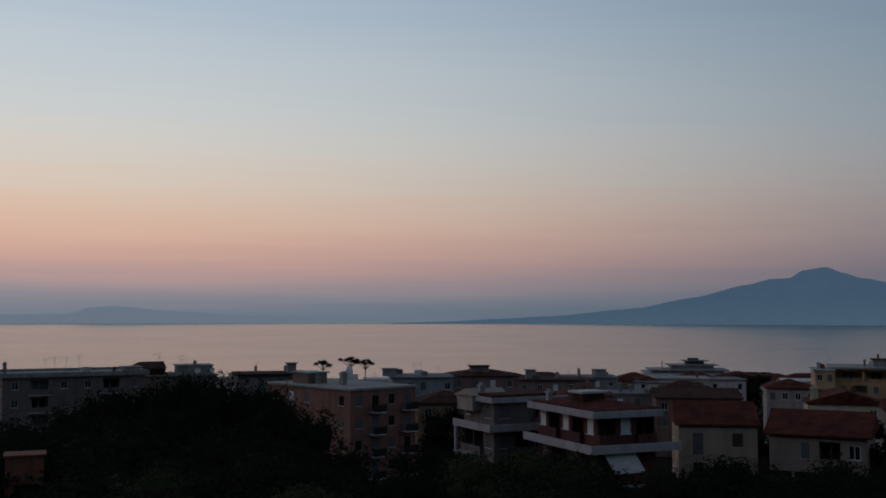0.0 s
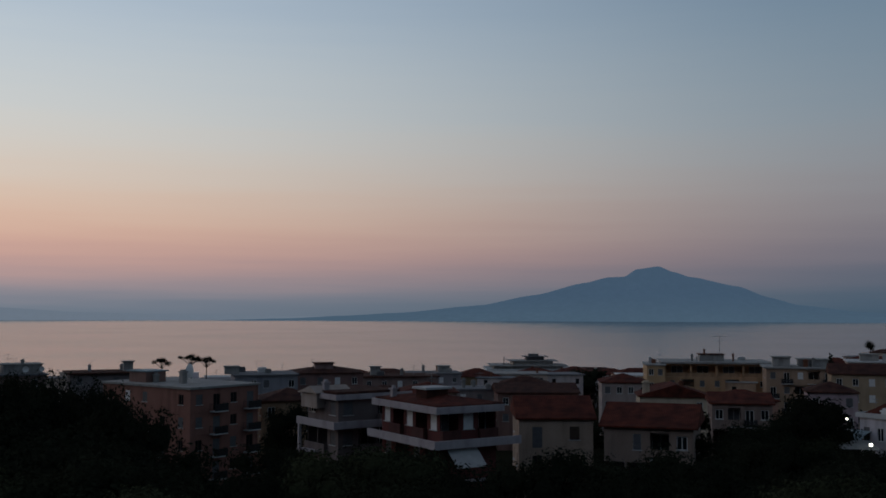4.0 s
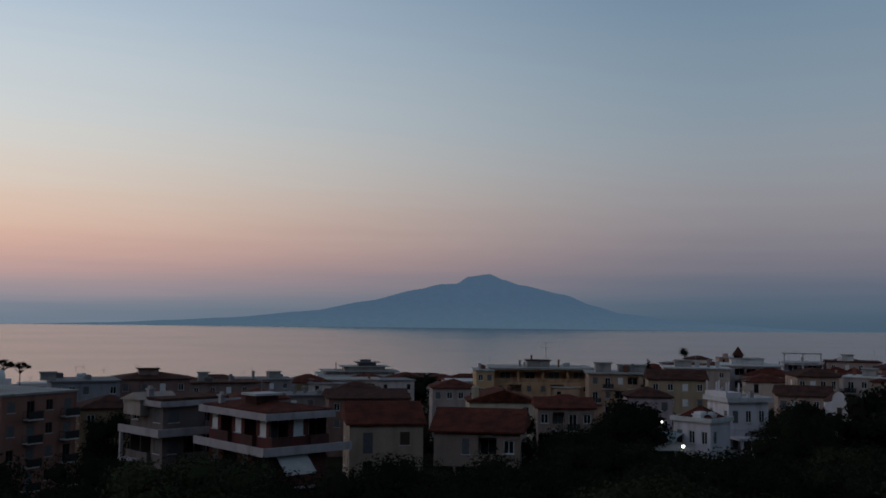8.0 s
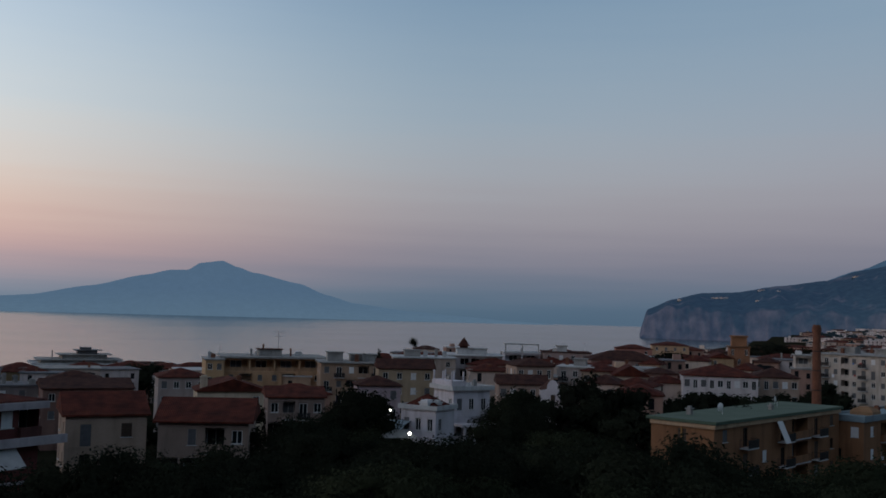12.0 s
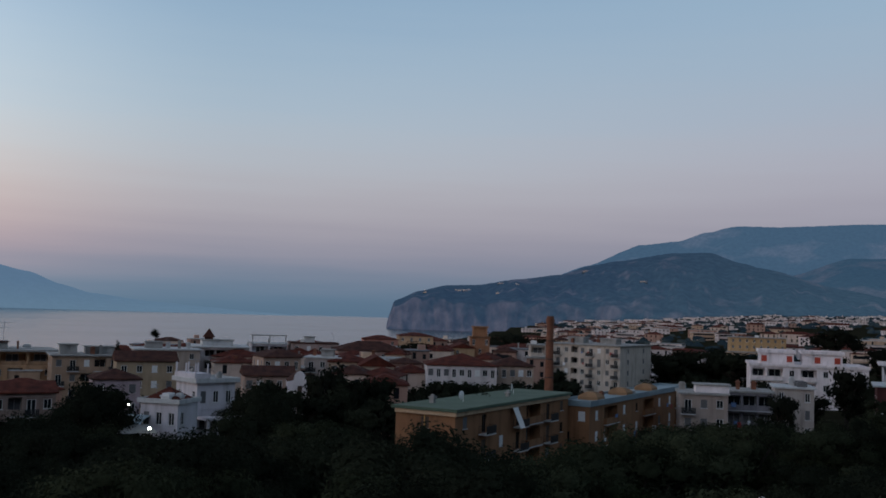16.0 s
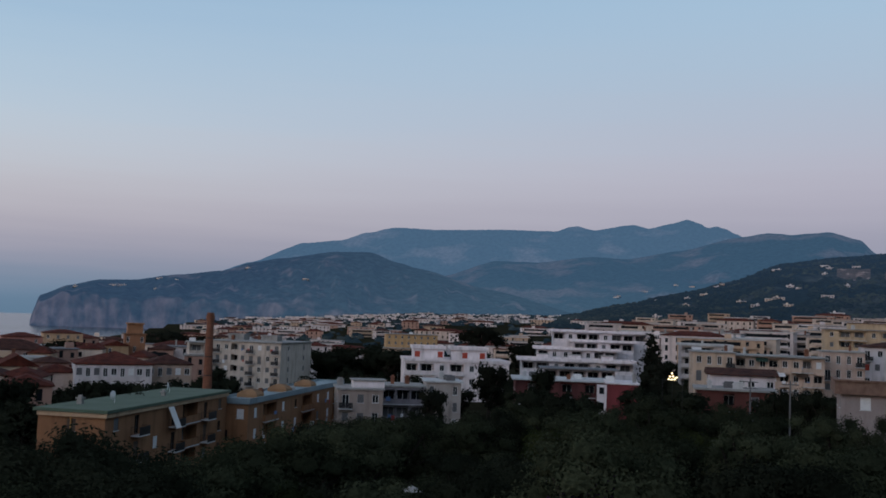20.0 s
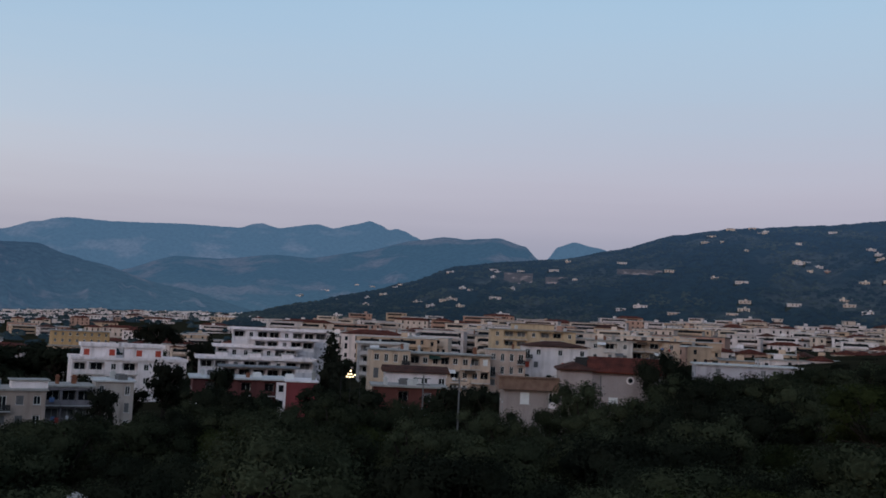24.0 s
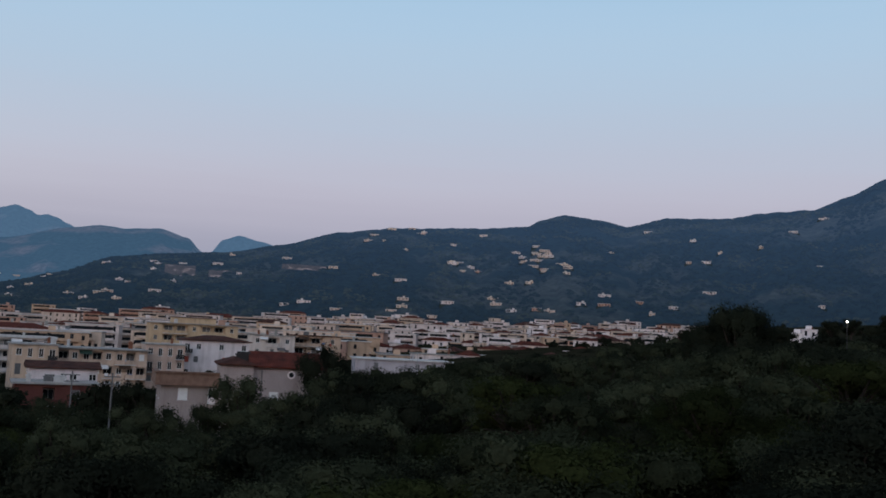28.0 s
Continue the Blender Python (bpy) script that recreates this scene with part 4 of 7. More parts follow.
part("terrace_storey", Soup().box(2, 3, 0.3, W - 3, D - 3, 2.2).box(0.6, 1.5, 2.2, W - 1.5, D - 1.5, 2.6).box(W * 0.3, 4, 2.6, W * 0.78, D - 4, 4.3).box(W * 0.25, 3.2, 4.3, W * 0.84, D - 3.2, 4.6)
     .mesh("terrace_storey", CONCRETE), e, pose(0, 0, H) @ Matrix.Diagonal((1, 1, 0.72, 1)))
part("roof_deck", Soup().box(W * 0.47, 6, 4.6, W * 0.68, 11, 6.2).box(W * 0.43, 5, 6.2, W * 0.73, 12, 6.5).box(W * 0.5, 7, 6.5, W * 0.62, 10, 7.6)
     .mesh("roof_deck", GREY_SHUTTER), e, pose(0, 0, H) @ Matrix.Diagonal((1, 1, 0.72, 1)))
part("mast", Soup().box(W * 0.19, 5, 1.9, W * 0.20, 5.3, 4.6).mesh("mast", GREY_SHUTTER), e, pose(0, 0, H))
e = building("house", 12.0, 190, -4.65, 2, 16.6, depth=14, A=("w-w-w",), wall=(0.25, 0.155, 0.125), roof="gable", rise=1.4, rmat=TILE_DARK,
             label="long brown house with a low tiled roof", category="house")
e = building("house", 8.6, 200, -4.5, 2, 12.4, depth=9, A=("wsww",), wall=(0.29, 0.27, 0.26), over=0.3, label="grey house with a flat roof", category="house")
chimney(e, 0.4, 0.3)
e = building("house", 17.9, 210, -4.0, 2, 20.5, depth=10, A=("wwww",), wall=(0.40, 0.36, 0.33), roof="hip", rise=1.6, rmat=TILE,
             label="pale pink house with a red tiled roof", category="house")

# white modern block with wide parapets, in two wings
WHITE = plaster(0.8, 0.8, 0.8)
BAND = plaster(0.44, 0.43, 0.44)
DARK_RED = (0.13, 0.045, 0.04)


def white_band(e, name, z, out, hi, lo=0.0, right_end=0.0):
    """A white band with a soffit, running round the two fronts."""
    W, D, H = size(e)
    o = out
    s = Soup()
    prof = [(-o, lo), (-o, hi), (-o + 0.22, hi), (-o + 0.22, lo + 0.2), (0.0, lo + 0.2), (0.0, lo)]
    n = len(s.v)
    for q, zz in prof:
        s.v += [(W + right_end, q, zz), (q, q, zz), (q, D + 0.4, zz)]
    m = len(prof)
    for k in range(m):
        j = (k + 1) % m
        for c in (0, 1):
            s.f.append((n + 3 * k + c, n + 3 * k + c + 1, n + 3 * j + c + 1, n + 3 * j + c))
    s.f.append(tuple(n + 3 * k for k in range(m)))
    s.f.append(tuple(n + 3 * (m - 1 - k) + 2 for k in range(m)))
    return part(name, s.mesh(name, BAND), e, pose(0, -0.003, z))


e = building("apartment_building", 2.9, 104, -4.74, 4, 6.2, 1.2, beta=30, A=("w-L", "wLL", "-wL", "wLL"), B=("w-w", "LLw", "LwL"), wall=(0.19, 0.165, 0.155), roof="flat", over=0.3, rmat=TILE_DARK,
             solid=True, slab_mat=plaster(0.19, 0.165, 0.155), label="white banded wing of an apartment block with deep balconies", category="apartment building")
W, D, H = size(e)
white_band(e, "fascia", H - 0.5, 0.7, 0.55, 0.0, 1.6), white_band(e, "parapet", H - 3.4, 1.2, 0.75, 0.0, -0.2)
g = Soup().box(-1.0, 2.8, -1.6, 3.0, 6.2, 0.0).poly([(-1.3, 2.5, 0), (3.2, 2.5, 0), (3.2, 3.9, 0.7), (-1.3, 3.9, 0.7)]).poly([(3.2, 6.6, -0.1), (-1.3, 6.6, -0.1), (-1.3, 3.9, 0.7), (3.2, 3.9, 0.7)]).poly([(-1.3, 6.6, -0.1), (-1.3, 2.5, 0), (-1.3, 3.9, 0.7)])
part("gable", g.mesh("gable", plaster(0.42, 0.38, 0.33)), e, pose(0.0, 0.0, H + 0.05))
chimney(e, 0.05, 0.5, 0.6, 0.5, 0.7, mat=BAND)
part("corner_post", Soup().box(-1.35, D - 0.5, 0, -1.05, D - 0.2, H - 3.4).mesh("corner_post", BAND), e)
for k in range(2):
    part("balcony_slab", Soup().box(-1.4, D - 3.2, -0.18, -0.003, D - 0.15, 0.0).mesh("balcony_slab", BAND), e, pose(0, 0, H - 6.0 - 2.7 * k))
e = building("apartment_building", 8.7, 92, -5.45, 4, 11.9, 5.4, beta=32, A=("LsL", "---", "---", "---"), B=("sLsLs", "wLwL", "LLLL"), wall=DARK_RED, roof="hip", rise=0.6, rmat=TILE_RED, over=0.5,
             solid=True, slab_mat=plaster(0.1, 0.045, 0.04), bal_w=4, label="modern dark red block with wide white parapets", category="apartment building")
W, D, H = size(e)
white_band(e, "fascia", H - 0.55, 1.0, 0.62, 0.0, 0.3), white_band(e, "parapet", H - 3.65, 1.5, 0.75, 0.0, 1.9), white_band(e, "lower_band", H - 7.0, 0.5, 0.25)
aw = Soup().lattice([W * 0.04, W * 0.2, W * 0.36, W * 0.56], [0, 0.3, 1.0], lambda i, j: True, 0.0, 0.03, lambda x, y, z: (x, -0.9 - 1.7 * z, -1.45 * z - y))
part("awning", aw.mesh("awning", rough_surface("white_canvas", (0.34, 0.34, 0.34), (0.46, 0.46, 0.45), 1.5, 0.9, 0.1)), e, pose(0, 0, H - 3.8))
hut(e, 0.35, 0.45, 2.4, 2.0, 1.0, mat=TILE_DARK, cap=PALE_CONCRETE, openings=0, z=0.3), chimney(e, 0.06, 0.85, 0.5, 0.5, 0.7, mat=BAND)
antenna(e, 0.5, 0.6, 2.6)
e = building("house", 13.2, 108, -6.1, 3, 17.4, depth=10, A=("-d--w-", "-w--w-"), wall=(0.42, 0.34, 0.26), roof="gable", rise=2.0, rmat=TILE, fmat=BROWN_FRAME, pmats=(GLASS, BROWN_FRAME), band=True,
             label="cream house with brown windows and red tiled roof", category="house")
e = building("house", 18.0, 108, -6.42, 3, 22.9, depth=11, beta=-9, A=("-vPw", "PL-P"), wall=(0.29, 0.235, 0.19), roof="gable", rise=2.0, rmat=TILE, over=0.5, pmats=(GLASS, GREY_SHUTTER),
             label="beige house with a broad red tiled roof and balcony", category="house")
e = building("house", 20.0, 175, -4.75, 2, 23.9, depth=9, A=("--w",), wall=(0.6, 0.54, 0.4), roof="gable_y", rise=2.0, rmat=TILE,
             label="cream gabled house with red roof tiles", category="house")
chimney(e, 0.1, 0.2, 1.2, 0.8, 2.0, mat=plaster(0.6, 0.54, 0.4)), chimney(e, 0.6, 0.3, 0.7, 0.7, 2.0, mat=BRICK)
e = building("apartment_building", 21.4, 238, -2.86, 5, 27.0, depth=15, A=("LLLL", "wLwwLww", "wLwwLwL"), B=("ww",), wall=(0.52, 0.35, 0.2), over=0.9, thick=0.4, rmat=CONCRETE, solid=True, deep=2.6,
             slab_mat=plaster(0.5, 0.34, 0.2), label="ochre apartment block with long loggias and flat roof", category="apartment building")
hut(e, 0.47, 0.4, 5.5, 4.5, 1.6, openings=3, cap=TILE_DARK), chimney(e, 0.28, 0.3, 0.5, 0.5, 1.4), chimney(e, 0.4, 0.3, 0.4, 0.4, 2.6, mat=BRICK), chimney(e, 0.68, 0.3, 0.4, 0.4, 1.6, mat=BRICK)
antenna(e, 0.55, 0.3, 6.5)
e = building("apartment_building", 20.4, 234, -3.0, 4, 21.4, depth=12, A=("ww", "wB"), wall=(0.52, 0.38, 0.21), over=0.3, thick=0.3, rmat=CONCRETE, label="yellow end tower of an ochre apartment block", category="apartment building")
e = building("apartment_building", 26.8, 225, -3.05, 5, 31.0, depth=12, A=("wbsPbw", "bwPwbd", "wbwPbw"), wall=(0.4, 0.3, 0.21), over=0.5, rmat=CONCRETE, label="dark ochre apartment house with balconies", category="apartment building")
hut(e, 0.2, 0.3, 3.5, 3.5, 2.0), chimney(e, 0.6, 0.3), hut(e, 0.6, 0.5, 6, 4, 1.5)
e = building("house", 23.9, 150, -5.05, 2, 27.1, depth=9, A=("wPbw", "PbPw"), wall=(0.27, 0.22, 0.19), roof="gable", rise=1.3, rmat=TILE, label="small beige house with tiled roof and balconies", category="house")
e = building("house", 30.1, 210, -3.3, 3, 33.3, depth=10, A=("wwsw",), wall=(0.4, 0.33, 0.22), roof="gable", rise=1.8, rmat=TILE_DARK, label="yellow house with a dark tiled roof", category="house")
e = building("house", 31.0, 250, -2.65, 3, 34.5, depth=12, A=("w-ww",), wall=(0.43, 0.38, 0.32), over=0.4, rmat=PALE_CONCRETE, label="cream town house with a flat roof", category="house")
hut(e, 0.3, 0.3, 4, 3, 1.5), chimney(e, 0.7, 0.3), antenna(e, 0.5, 0.3)
e = building("house", 28.9, 175, -4.3, 2, 31.4, depth=8, A=("w-w",), wall=(0.42, 0.36, 0.38), roof="hip", rise=1.5, rmat=TILE_DARK, label="mauve house with a dark tiled roof", category="house")
# white villa
VILLA = (0.64, 0.66, 0.69)
e = building("villa", 33.45, 134, -5.6, 2, 34.5, 31.46, beta=60, A=("v-", "v-"), B=("vvv", "vvv"), wall=VILLA, roof="flat", parapet=0.3, over=0.35, rmat=PALE_CONCRETE, h=3.6, fmat=WHITE_FRAME,
             pmats=(GREY_SHUTTER, GREY_SHUTTER, GLASS), band=True, label="white villa wing with a flat roof and cornice", category="villa")
W, D, H = size(e)
part("hip_roof", roof_mesh("hip", W * 0.8, D * 0.8, TILE, 0.15, 1.45), e, pose(W * 0.14, D * 0.14, H + 0.3))
zc = level(-6.5, 134) - e.matrix_basis.translation.z
part("canopy", Soup().lattice([D - 1.6, D * 0.5 + 2.0, D + 1.6], [0.0, 0.5, 1.0], lambda i, j: True, 0.0, 0.06, lambda y, t, q: (-0.02 - 2.6 * q, y, zc + 0.5 - 1.1 * q * q - t)).mesh("canopy", GREY_METAL_ROOF), e)
e = building("villa", 34.43, 143, -4.43, 3, 36.5, 33.3, beta=30, A=("vvv",), B=("v-v",), wall=VILLA, roof="flat", parapet=0.35, over=0.5, rmat=PALE_CONCRETE, h=3.6, pmats=(GREY_SHUTTER, GREY_SHUTTER, GLASS), band=True,
             label="white villa with three storeys and a cornice", category="villa")
W, D, H = size(e)
part("roof_base", Soup().box(-0.3, 0.2, 0.0, 2.2, D + 0.1, 1.0).mesh("roof_base", plaster(*VILLA)), e, pose(0, 0, H + 0.3))
for k in range(6):
    part("roof_post", Soup().box(-0.1, -0.09, 0.0, 0.1, 0.09, 1.35).mesh("roof_post", plaster(*VILLA)), e, pose(-0.1 + 1.9 * (k % 2), 0.4 + (D - 0.5) * (k // 2) / 2.0, H + 1.3))
zp = level(-6.25, 143) - e.matrix_basis.translation.z
s = Soup().box(0, -2.7, zp - 0.35, W, -0.01, zp)
for u in (0.1, 0.36, 0.63, 0.9):
    s.box(W * u - 0.15, -2.5, 0, W * u + 0.15, -2.2, zp - 0.35)
part("porch", s.mesh("porch", plaster(*VILLA)), e)
e = building("apartment_building", 34.1, 260, -2.45, 4, 37.2, depth=16, A=("wLLLw",), wall=(0.53, 0.52, 0.51), over=0.5, rmat=PALE_CONCRETE, solid=True, label="white apartment block with a pyramid roof turret", category="apartment building")
W, D, H = size(e)
hut(e, 0.45, 0.4, W * 0.55, 7, 1.4, mat=PALE_CONCRETE)
part("pyramid_roof", Soup().box(-1.4, -1.4, 0, 1.4, 1.4, 0.9).box(-2.0, -2.0, 0.9, 2.0, 2.0, 4.0, 1.97).mesh("pyramid_roof", TILE_DARK), e, pose(W * 0.31, D * 0.4, H + 1.8) @ Matrix.Diagonal((0.75, 0.75, 0.75, 1)))
e = building("apartment_building", 37.3, 300, -2.2, 3, 39.3, depth=12, A=("LL",), wall=(0.5, 0.53, 0.57), over=0.3, rmat=PALE_CONCRETE, label="pale blue-grey block with roof pergola", category="apartment building")
W, D, H = size(e)
part("pergola", Soup().box(0, 1, 2.2, W, 6, 2.45).box(0.2, 1, 0, 0.5, 1.3, 2.2).box(W - 0.5, 1, 0, W - 0.2, 1.3, 2.2).box(W * 0.5, 1, 0, W * 0.5 + 0.3, 1.3, 2.2).mesh("pergola", CONCRETE), e, pose(0, 0, H + 0.3))
e = building("house", 38.0, 220, -2.95, 2, 40.1, depth=10, beta=14, A=("wswt",), B=("wsw",), wall=(0.42, 0.33, 0.26), roof="hip", rise=1.5, rmat=TILE_DARK, label="beige house with a tiled roof", category="house")
e = building("house", 40.35, 228, -2.9, 3, 42.3, depth=9, beta=-8, A=("bwd", "Pwb"), wall=(0.47, 0.43, 0.39), over=0.4, rmat=PALE_CONCRETE, label="off-white house with a flat roof and balconies", category="house")
hut(e, 0.6, 0.4, 2.8, 2.8, 1.5)
e = building("house", 37.0, 180, -4.0, 2, 39.8, depth=9, A=("wswtw",), wall=(0.4, 0.31, 0.25), roof="gable", rise=1.5, rmat=TILE_DARK, label="low beige house with a tiled roof", category="house")
e = building("chapel", 39.5, 170, -4.35, 1, 40.65, depth=8, A=("t",), wall=(0.75, 0.75, 0.75), roof="gable_y", rise=1.4, rmat=TILE_DARK, over=0.05, label="small white chapel with a rounded gable and door", category="chapel")
W, D, H = size(e)
front = [(-0.3, 0.0), (W + 0.3, 0.0), (W + 0.3, H + 0.3), (W * 0.86, H + 0.5)] + [(W * 0.5 + W * 0.3 * math.cos(a), H + 0.6 + 1.5 * math.sin(a)) for a in (0.0, 0.5, 1.05, 1.57, 2.09, 2.64, 3.14)] + [(W * 0.14, H + 0.5), (-0.3, H + 0.3)]
part("gable_front", Soup().poly([(x, -0.3, z) for x, z in front]).poly([(x, -0.02, z) for x, z in front[::-1]]).mesh("gable_front", plaster(0.8, 0.8, 0.8)), e)
part("door", Soup().box(W * 0.4, -0.34, 0.0, W * 0.62, -0.29, H - 0.4).mesh("door", BROWN_FRAME), e)
e = building("town_house", 39.5, 300, -2.1, 3, 42.2, depth=12, A=("wsww",), wall=(0.4, 0.33, 0.3), roof="flat", over=0.3, rmat=TILE_DARK, label="russet town house with a flat roof", category="house")
hut(e, 0.4, 0.3, 3, 3, 1.6, mat=PALE_CONCRETE)
e = building("house", 42.2, 290, -2.45, 2, 46.2, depth=14, beta=10, A=("wtwtwtw",), wall=(0.36, 0.26, 0.22), roof="hip", rise=2.6, rmat=TILE_DARK, label="large brown house with a broad hipped roof", category="house")
e = building("house", 41.7, 225, -3.1, 2, 44.2, depth=10, A=("dwtw",), wall=(0.42, 0.34, 0.25), roof="hip", rise=1.5, rmat=TILE, label="cream house with a red hipped roof", category="house")
e = building("house", 43.5, 218, -3.3, 3, 45.4, depth=10, A=("w-b", "b-d"), wall=(0.5, 0.43, 0.32), roof="gable_y", rise=2.2, rmat=TILE, label="ochre gabled house with balconies", category="house")
e = building("house", 45.2, 240, -3.1, 3, 47.0, depth=10, A=("tt",), wall=(0.32, 0.2, 0.16), roof="hip", rise=1.2, rmat=TILE_DARK, label="terracotta house with a tiled roof", category="house")
e = building("house", 43.6, 420, -1.75, 2, 45.6, depth=12, A=("www",), wall=(0.38, 0.2, 0.16), roof="hip", rise=1.6, rmat=TILE_RED, label="red house with a tiled roof by the cliff", category="house")
e = building("house", 45.6, 440, -1.5, 2, 47.6, depth=12, A=("wwww",), wall=(0.5, 0.36, 0.22), roof="hip", rise=1.4, rmat=TILE_RED, label="ochre house with a red roof", category="house")
e = building("villa", 47.3, 215, -3.12, 2, 51.3, depth=12, beta=3, A=("wtwtwtswt", "twtwtwtwt"), wall=(0.66, 0.66, 0.65), roof="hip", rise=1.9, rmat=TILE, label="long white house with a red hipped roof", category="house")
e = building("house", 51.0, 222, -3.05, 2, 53.4, depth=10, A=("wtwsw",), wall=(0.44, 0.36, 0.28), roof="hip", rise=1.8, rmat=TILE_DARK, label="beige house with a dark hipped roof", category="house")
# church and tower
e = building("church", 48.7, 330, -2.1, 1, 50.0, depth=18, A=("t-",), wall=(0.42, 0.3, 0.17), roof="gable_y", rise=1.4, rmat=TILE, label="ochre church nave with a tiled roof", category="church")
e = building("bell_tower", 49.75, 335, -1.45, 2, 50.85, depth=6.5, A=("t-t", "-t-"), B=("t",), wall=(0.3, 0.155, 0.085), roof="flat", over=0.35, rmat=plaster(0.2, 0.12, 0.07), label="ochre bell tower with arched openings", category="bell tower")
W, D, H = size(e)
part("belfry", Soup().box(0.8, 0.8, 0.3, W - 0.8, D - 0.8, 3.2, 0.1).box(0.5, 0.5, 3.2, W - 0.5, D - 0.5, 3.7).mesh("belfry", plaster(0.31, 0.165, 0.085)), e, pose(0, 0, H))
# factory chimney of brick
def brick_chimney(az, d, top, r):
    z0 = ground(az, d) - 1
    z1 = level(top, d)
    e = tagged(new("factory_chimney", None), "tall tapering brick factory chimney with corbelled top", "chimney")
    e.matrix_basis = Matrix.Translation(at(az, d, z0))
    hh = z1 - z0
    part("shaft", Soup().tube((0, 0, 0), (0, 0, hh - 1.4), r * 1.55, r, 16).mesh("shaft", BRICK, False), e)
    s = Soup()
    for k, (q, a, b) in enumerate(((1.12, 1.4, 1.1), (1.25, 1.1, 0.6), (1.12, 0.6, 0.3), (1.0, 0.3, 0.0))):
        s.tube((0, 0, hh - a), (0, 0, hh - b), r * q, r * q, 16)
    part("crown", s.mesh("crown", BRICK), e)
    for k in range(5):
        z = hh * (0.3 + 0.13 * k)
        q = r * (1.55 - 0.55 * z / hh) + 0.04
        part("iron_band", Soup().tube((0, 0, z), (0, 0, z + 0.12), q, q, 16).mesh("iron_band", IRON), e)


brick_chimney(54.28, 178, -0.1, 0.62)
# cream apartment block behind the chimney
e = building("apartment_building", 58.25, 290, -1.72, 5, 59.95, 54.1, beta=68, A=("ww", "ww"), B=("wbwPwbswb", "wbwPwbdwb", "wbsPwbwwb"), wall=(0.55, 0.52, 0.44), over=0.5, thick=0.35, rmat=CONCRETE, deep=2.0,
             label="cream five-storey apartment block with small balconies", category="apartment building", base=None)
hut(e, 0.4, 0.3, 4, 5, 1.5), hut(e, 0.4, 0.75, 4, 5, 1.7), antenna(e, 0.4, 0.5, 3), hang_laundry(e, 9, 8, side="B")
e = building("apartment_building", 53.2, 296, -1.8, 5, 54.05, depth=9, A=("L", "L", "L"), wall=(0.5, 0.47, 0.4), over=0.4, rmat=CONCRETE, label="open stair bay of a cream apartment block", category="apartment building")
# orange blocks
ORANGE = (0.285, 0.155, 0.078)
e = building("apartment_building", 49.0, 118, -5.75, 4, 55.4, 45.6, beta=62, A=("wb-bLbw", "wbsbLbw", "sbwbLbw"), B=("-w-", "-s-", "--w"), wall=ORANGE, roof="flat", over=0.45, thick=0.35, rmat=GREEN_FELT, fmat=BROWN_FRAME,
             pmats=(GLASS, GREY_SHUTTER, BROWN_FRAME), bal_w=2.8, label="orange apartment block with a green felted roof", category="apartment building")
W, D, H = size(e)
dish(e, 0.25, 0.45, 0.55, 0.35, 170), dish(e, 0.75, 0.6, 0.55, 0.35, 200), chimney(e, 0.15, 0.75, 0.6, 0.6, 0.7), chimney(e, 0.6, 0.4, 0.5, 0.5, 0.5)
part("cornice", Soup().box(-0.3, -0.3, -0.5, W, -0.003, -0.05).box(-0.3, -0.003, -0.5, -0.003, D, -0.05).mesh("cornice", plaster(0.5, 0.38, 0.24)), e, pose(0, 0, H))
part("drainpipe", Soup().tube((-0.12, D * 0.5, 0), (-0.12, D * 0.5, H - 0.5), 0.08, 0.08).mesh("drainpipe", plaster(0.5, 0.3, 0.1)), e)
part("sun_blind", Soup().poly([(0, 0, 0), (1.5, 0, 0), (1.5, -1.2, -2.6), (0, -1.2, -2.6)]).poly([(0, 0.03, -0.03), (0, -1.17, -2.63), (1.5, -1.17, -2.63), (1.5, 0.03, -0.03)])
     .mesh("sun_blind", WHITE_SHUTTER), e, pose(W * 0.43, -0.4, H - 0.5), "pale canvas sun blind let down over a balcony")
e = building("apartment_building", 56.6, 150, -5.15, 4, 61.8, 54.9, beta=69, A=("wLswLwsL", "wLwsLwsL"), B=("-w", "w-"), wall=ORANGE, roof="flat", over=0.3, thick=0.5, parapet=0.35, rmat=GREY_METAL_ROOF, fmat=BROWN_FRAME,
             pmats=(GLASS, GREY_SHUTTER, WHITE_SHUTTER), label="orange apartment block with blue-grey roof edge", category="apartment building")
hang_laundry(e, 14, 5)
for k in range(3):
    part("roof_dome", Soup().box(-1.6, -1.6, 0, 1.6, 1.6, 0.5).box(-1.6, -1.6, 0.504, 1.6, 1.6, 0.9, 0.4).box(-1.15, -1.15, 0.904, 1.15, 1.15, 1.2, 0.6).mesh("roof_dome", plaster(0.3, 0.19, 0.1)), e, pose(size(e)[0] * (0.14 + 0.27 * k), size(e)[1] * 0.5, size(e)[2] + 0.5))
# houses further east
e = building("house", 61.6, 172, -4.2, 3, 64.15, depth=10, A=("bww", "wdw"), wall=(0.36, 0.32, 0.28), over=0.3, rmat=CONCRETE, label="grey rendered house with a flat roof terrace", category="house")
hut(e, 0.7, 0.4, 5.5, 4, 1.2, mat=WHITE, openings=0)
e = building("house", 64.1, 185, -3.95, 3, 66.5, depth=9, A=("PLP", "LPP"), wall=(0.24, 0.24, 0.26), over=0.3, rmat=CONCRETE, label="dark grey house with cluttered balconies", category="house")
hang_laundry(e, 8, 3)
e = building("house", 66.6, 190, -3.62, 3, 68.6, depth=9, A=("v-v", "t-v"), wall=(0.44, 0.42, 0.38), over=0.4, rmat=PALE_CONCRETE, label="cream house with grey shutters and flat roof", category="house")
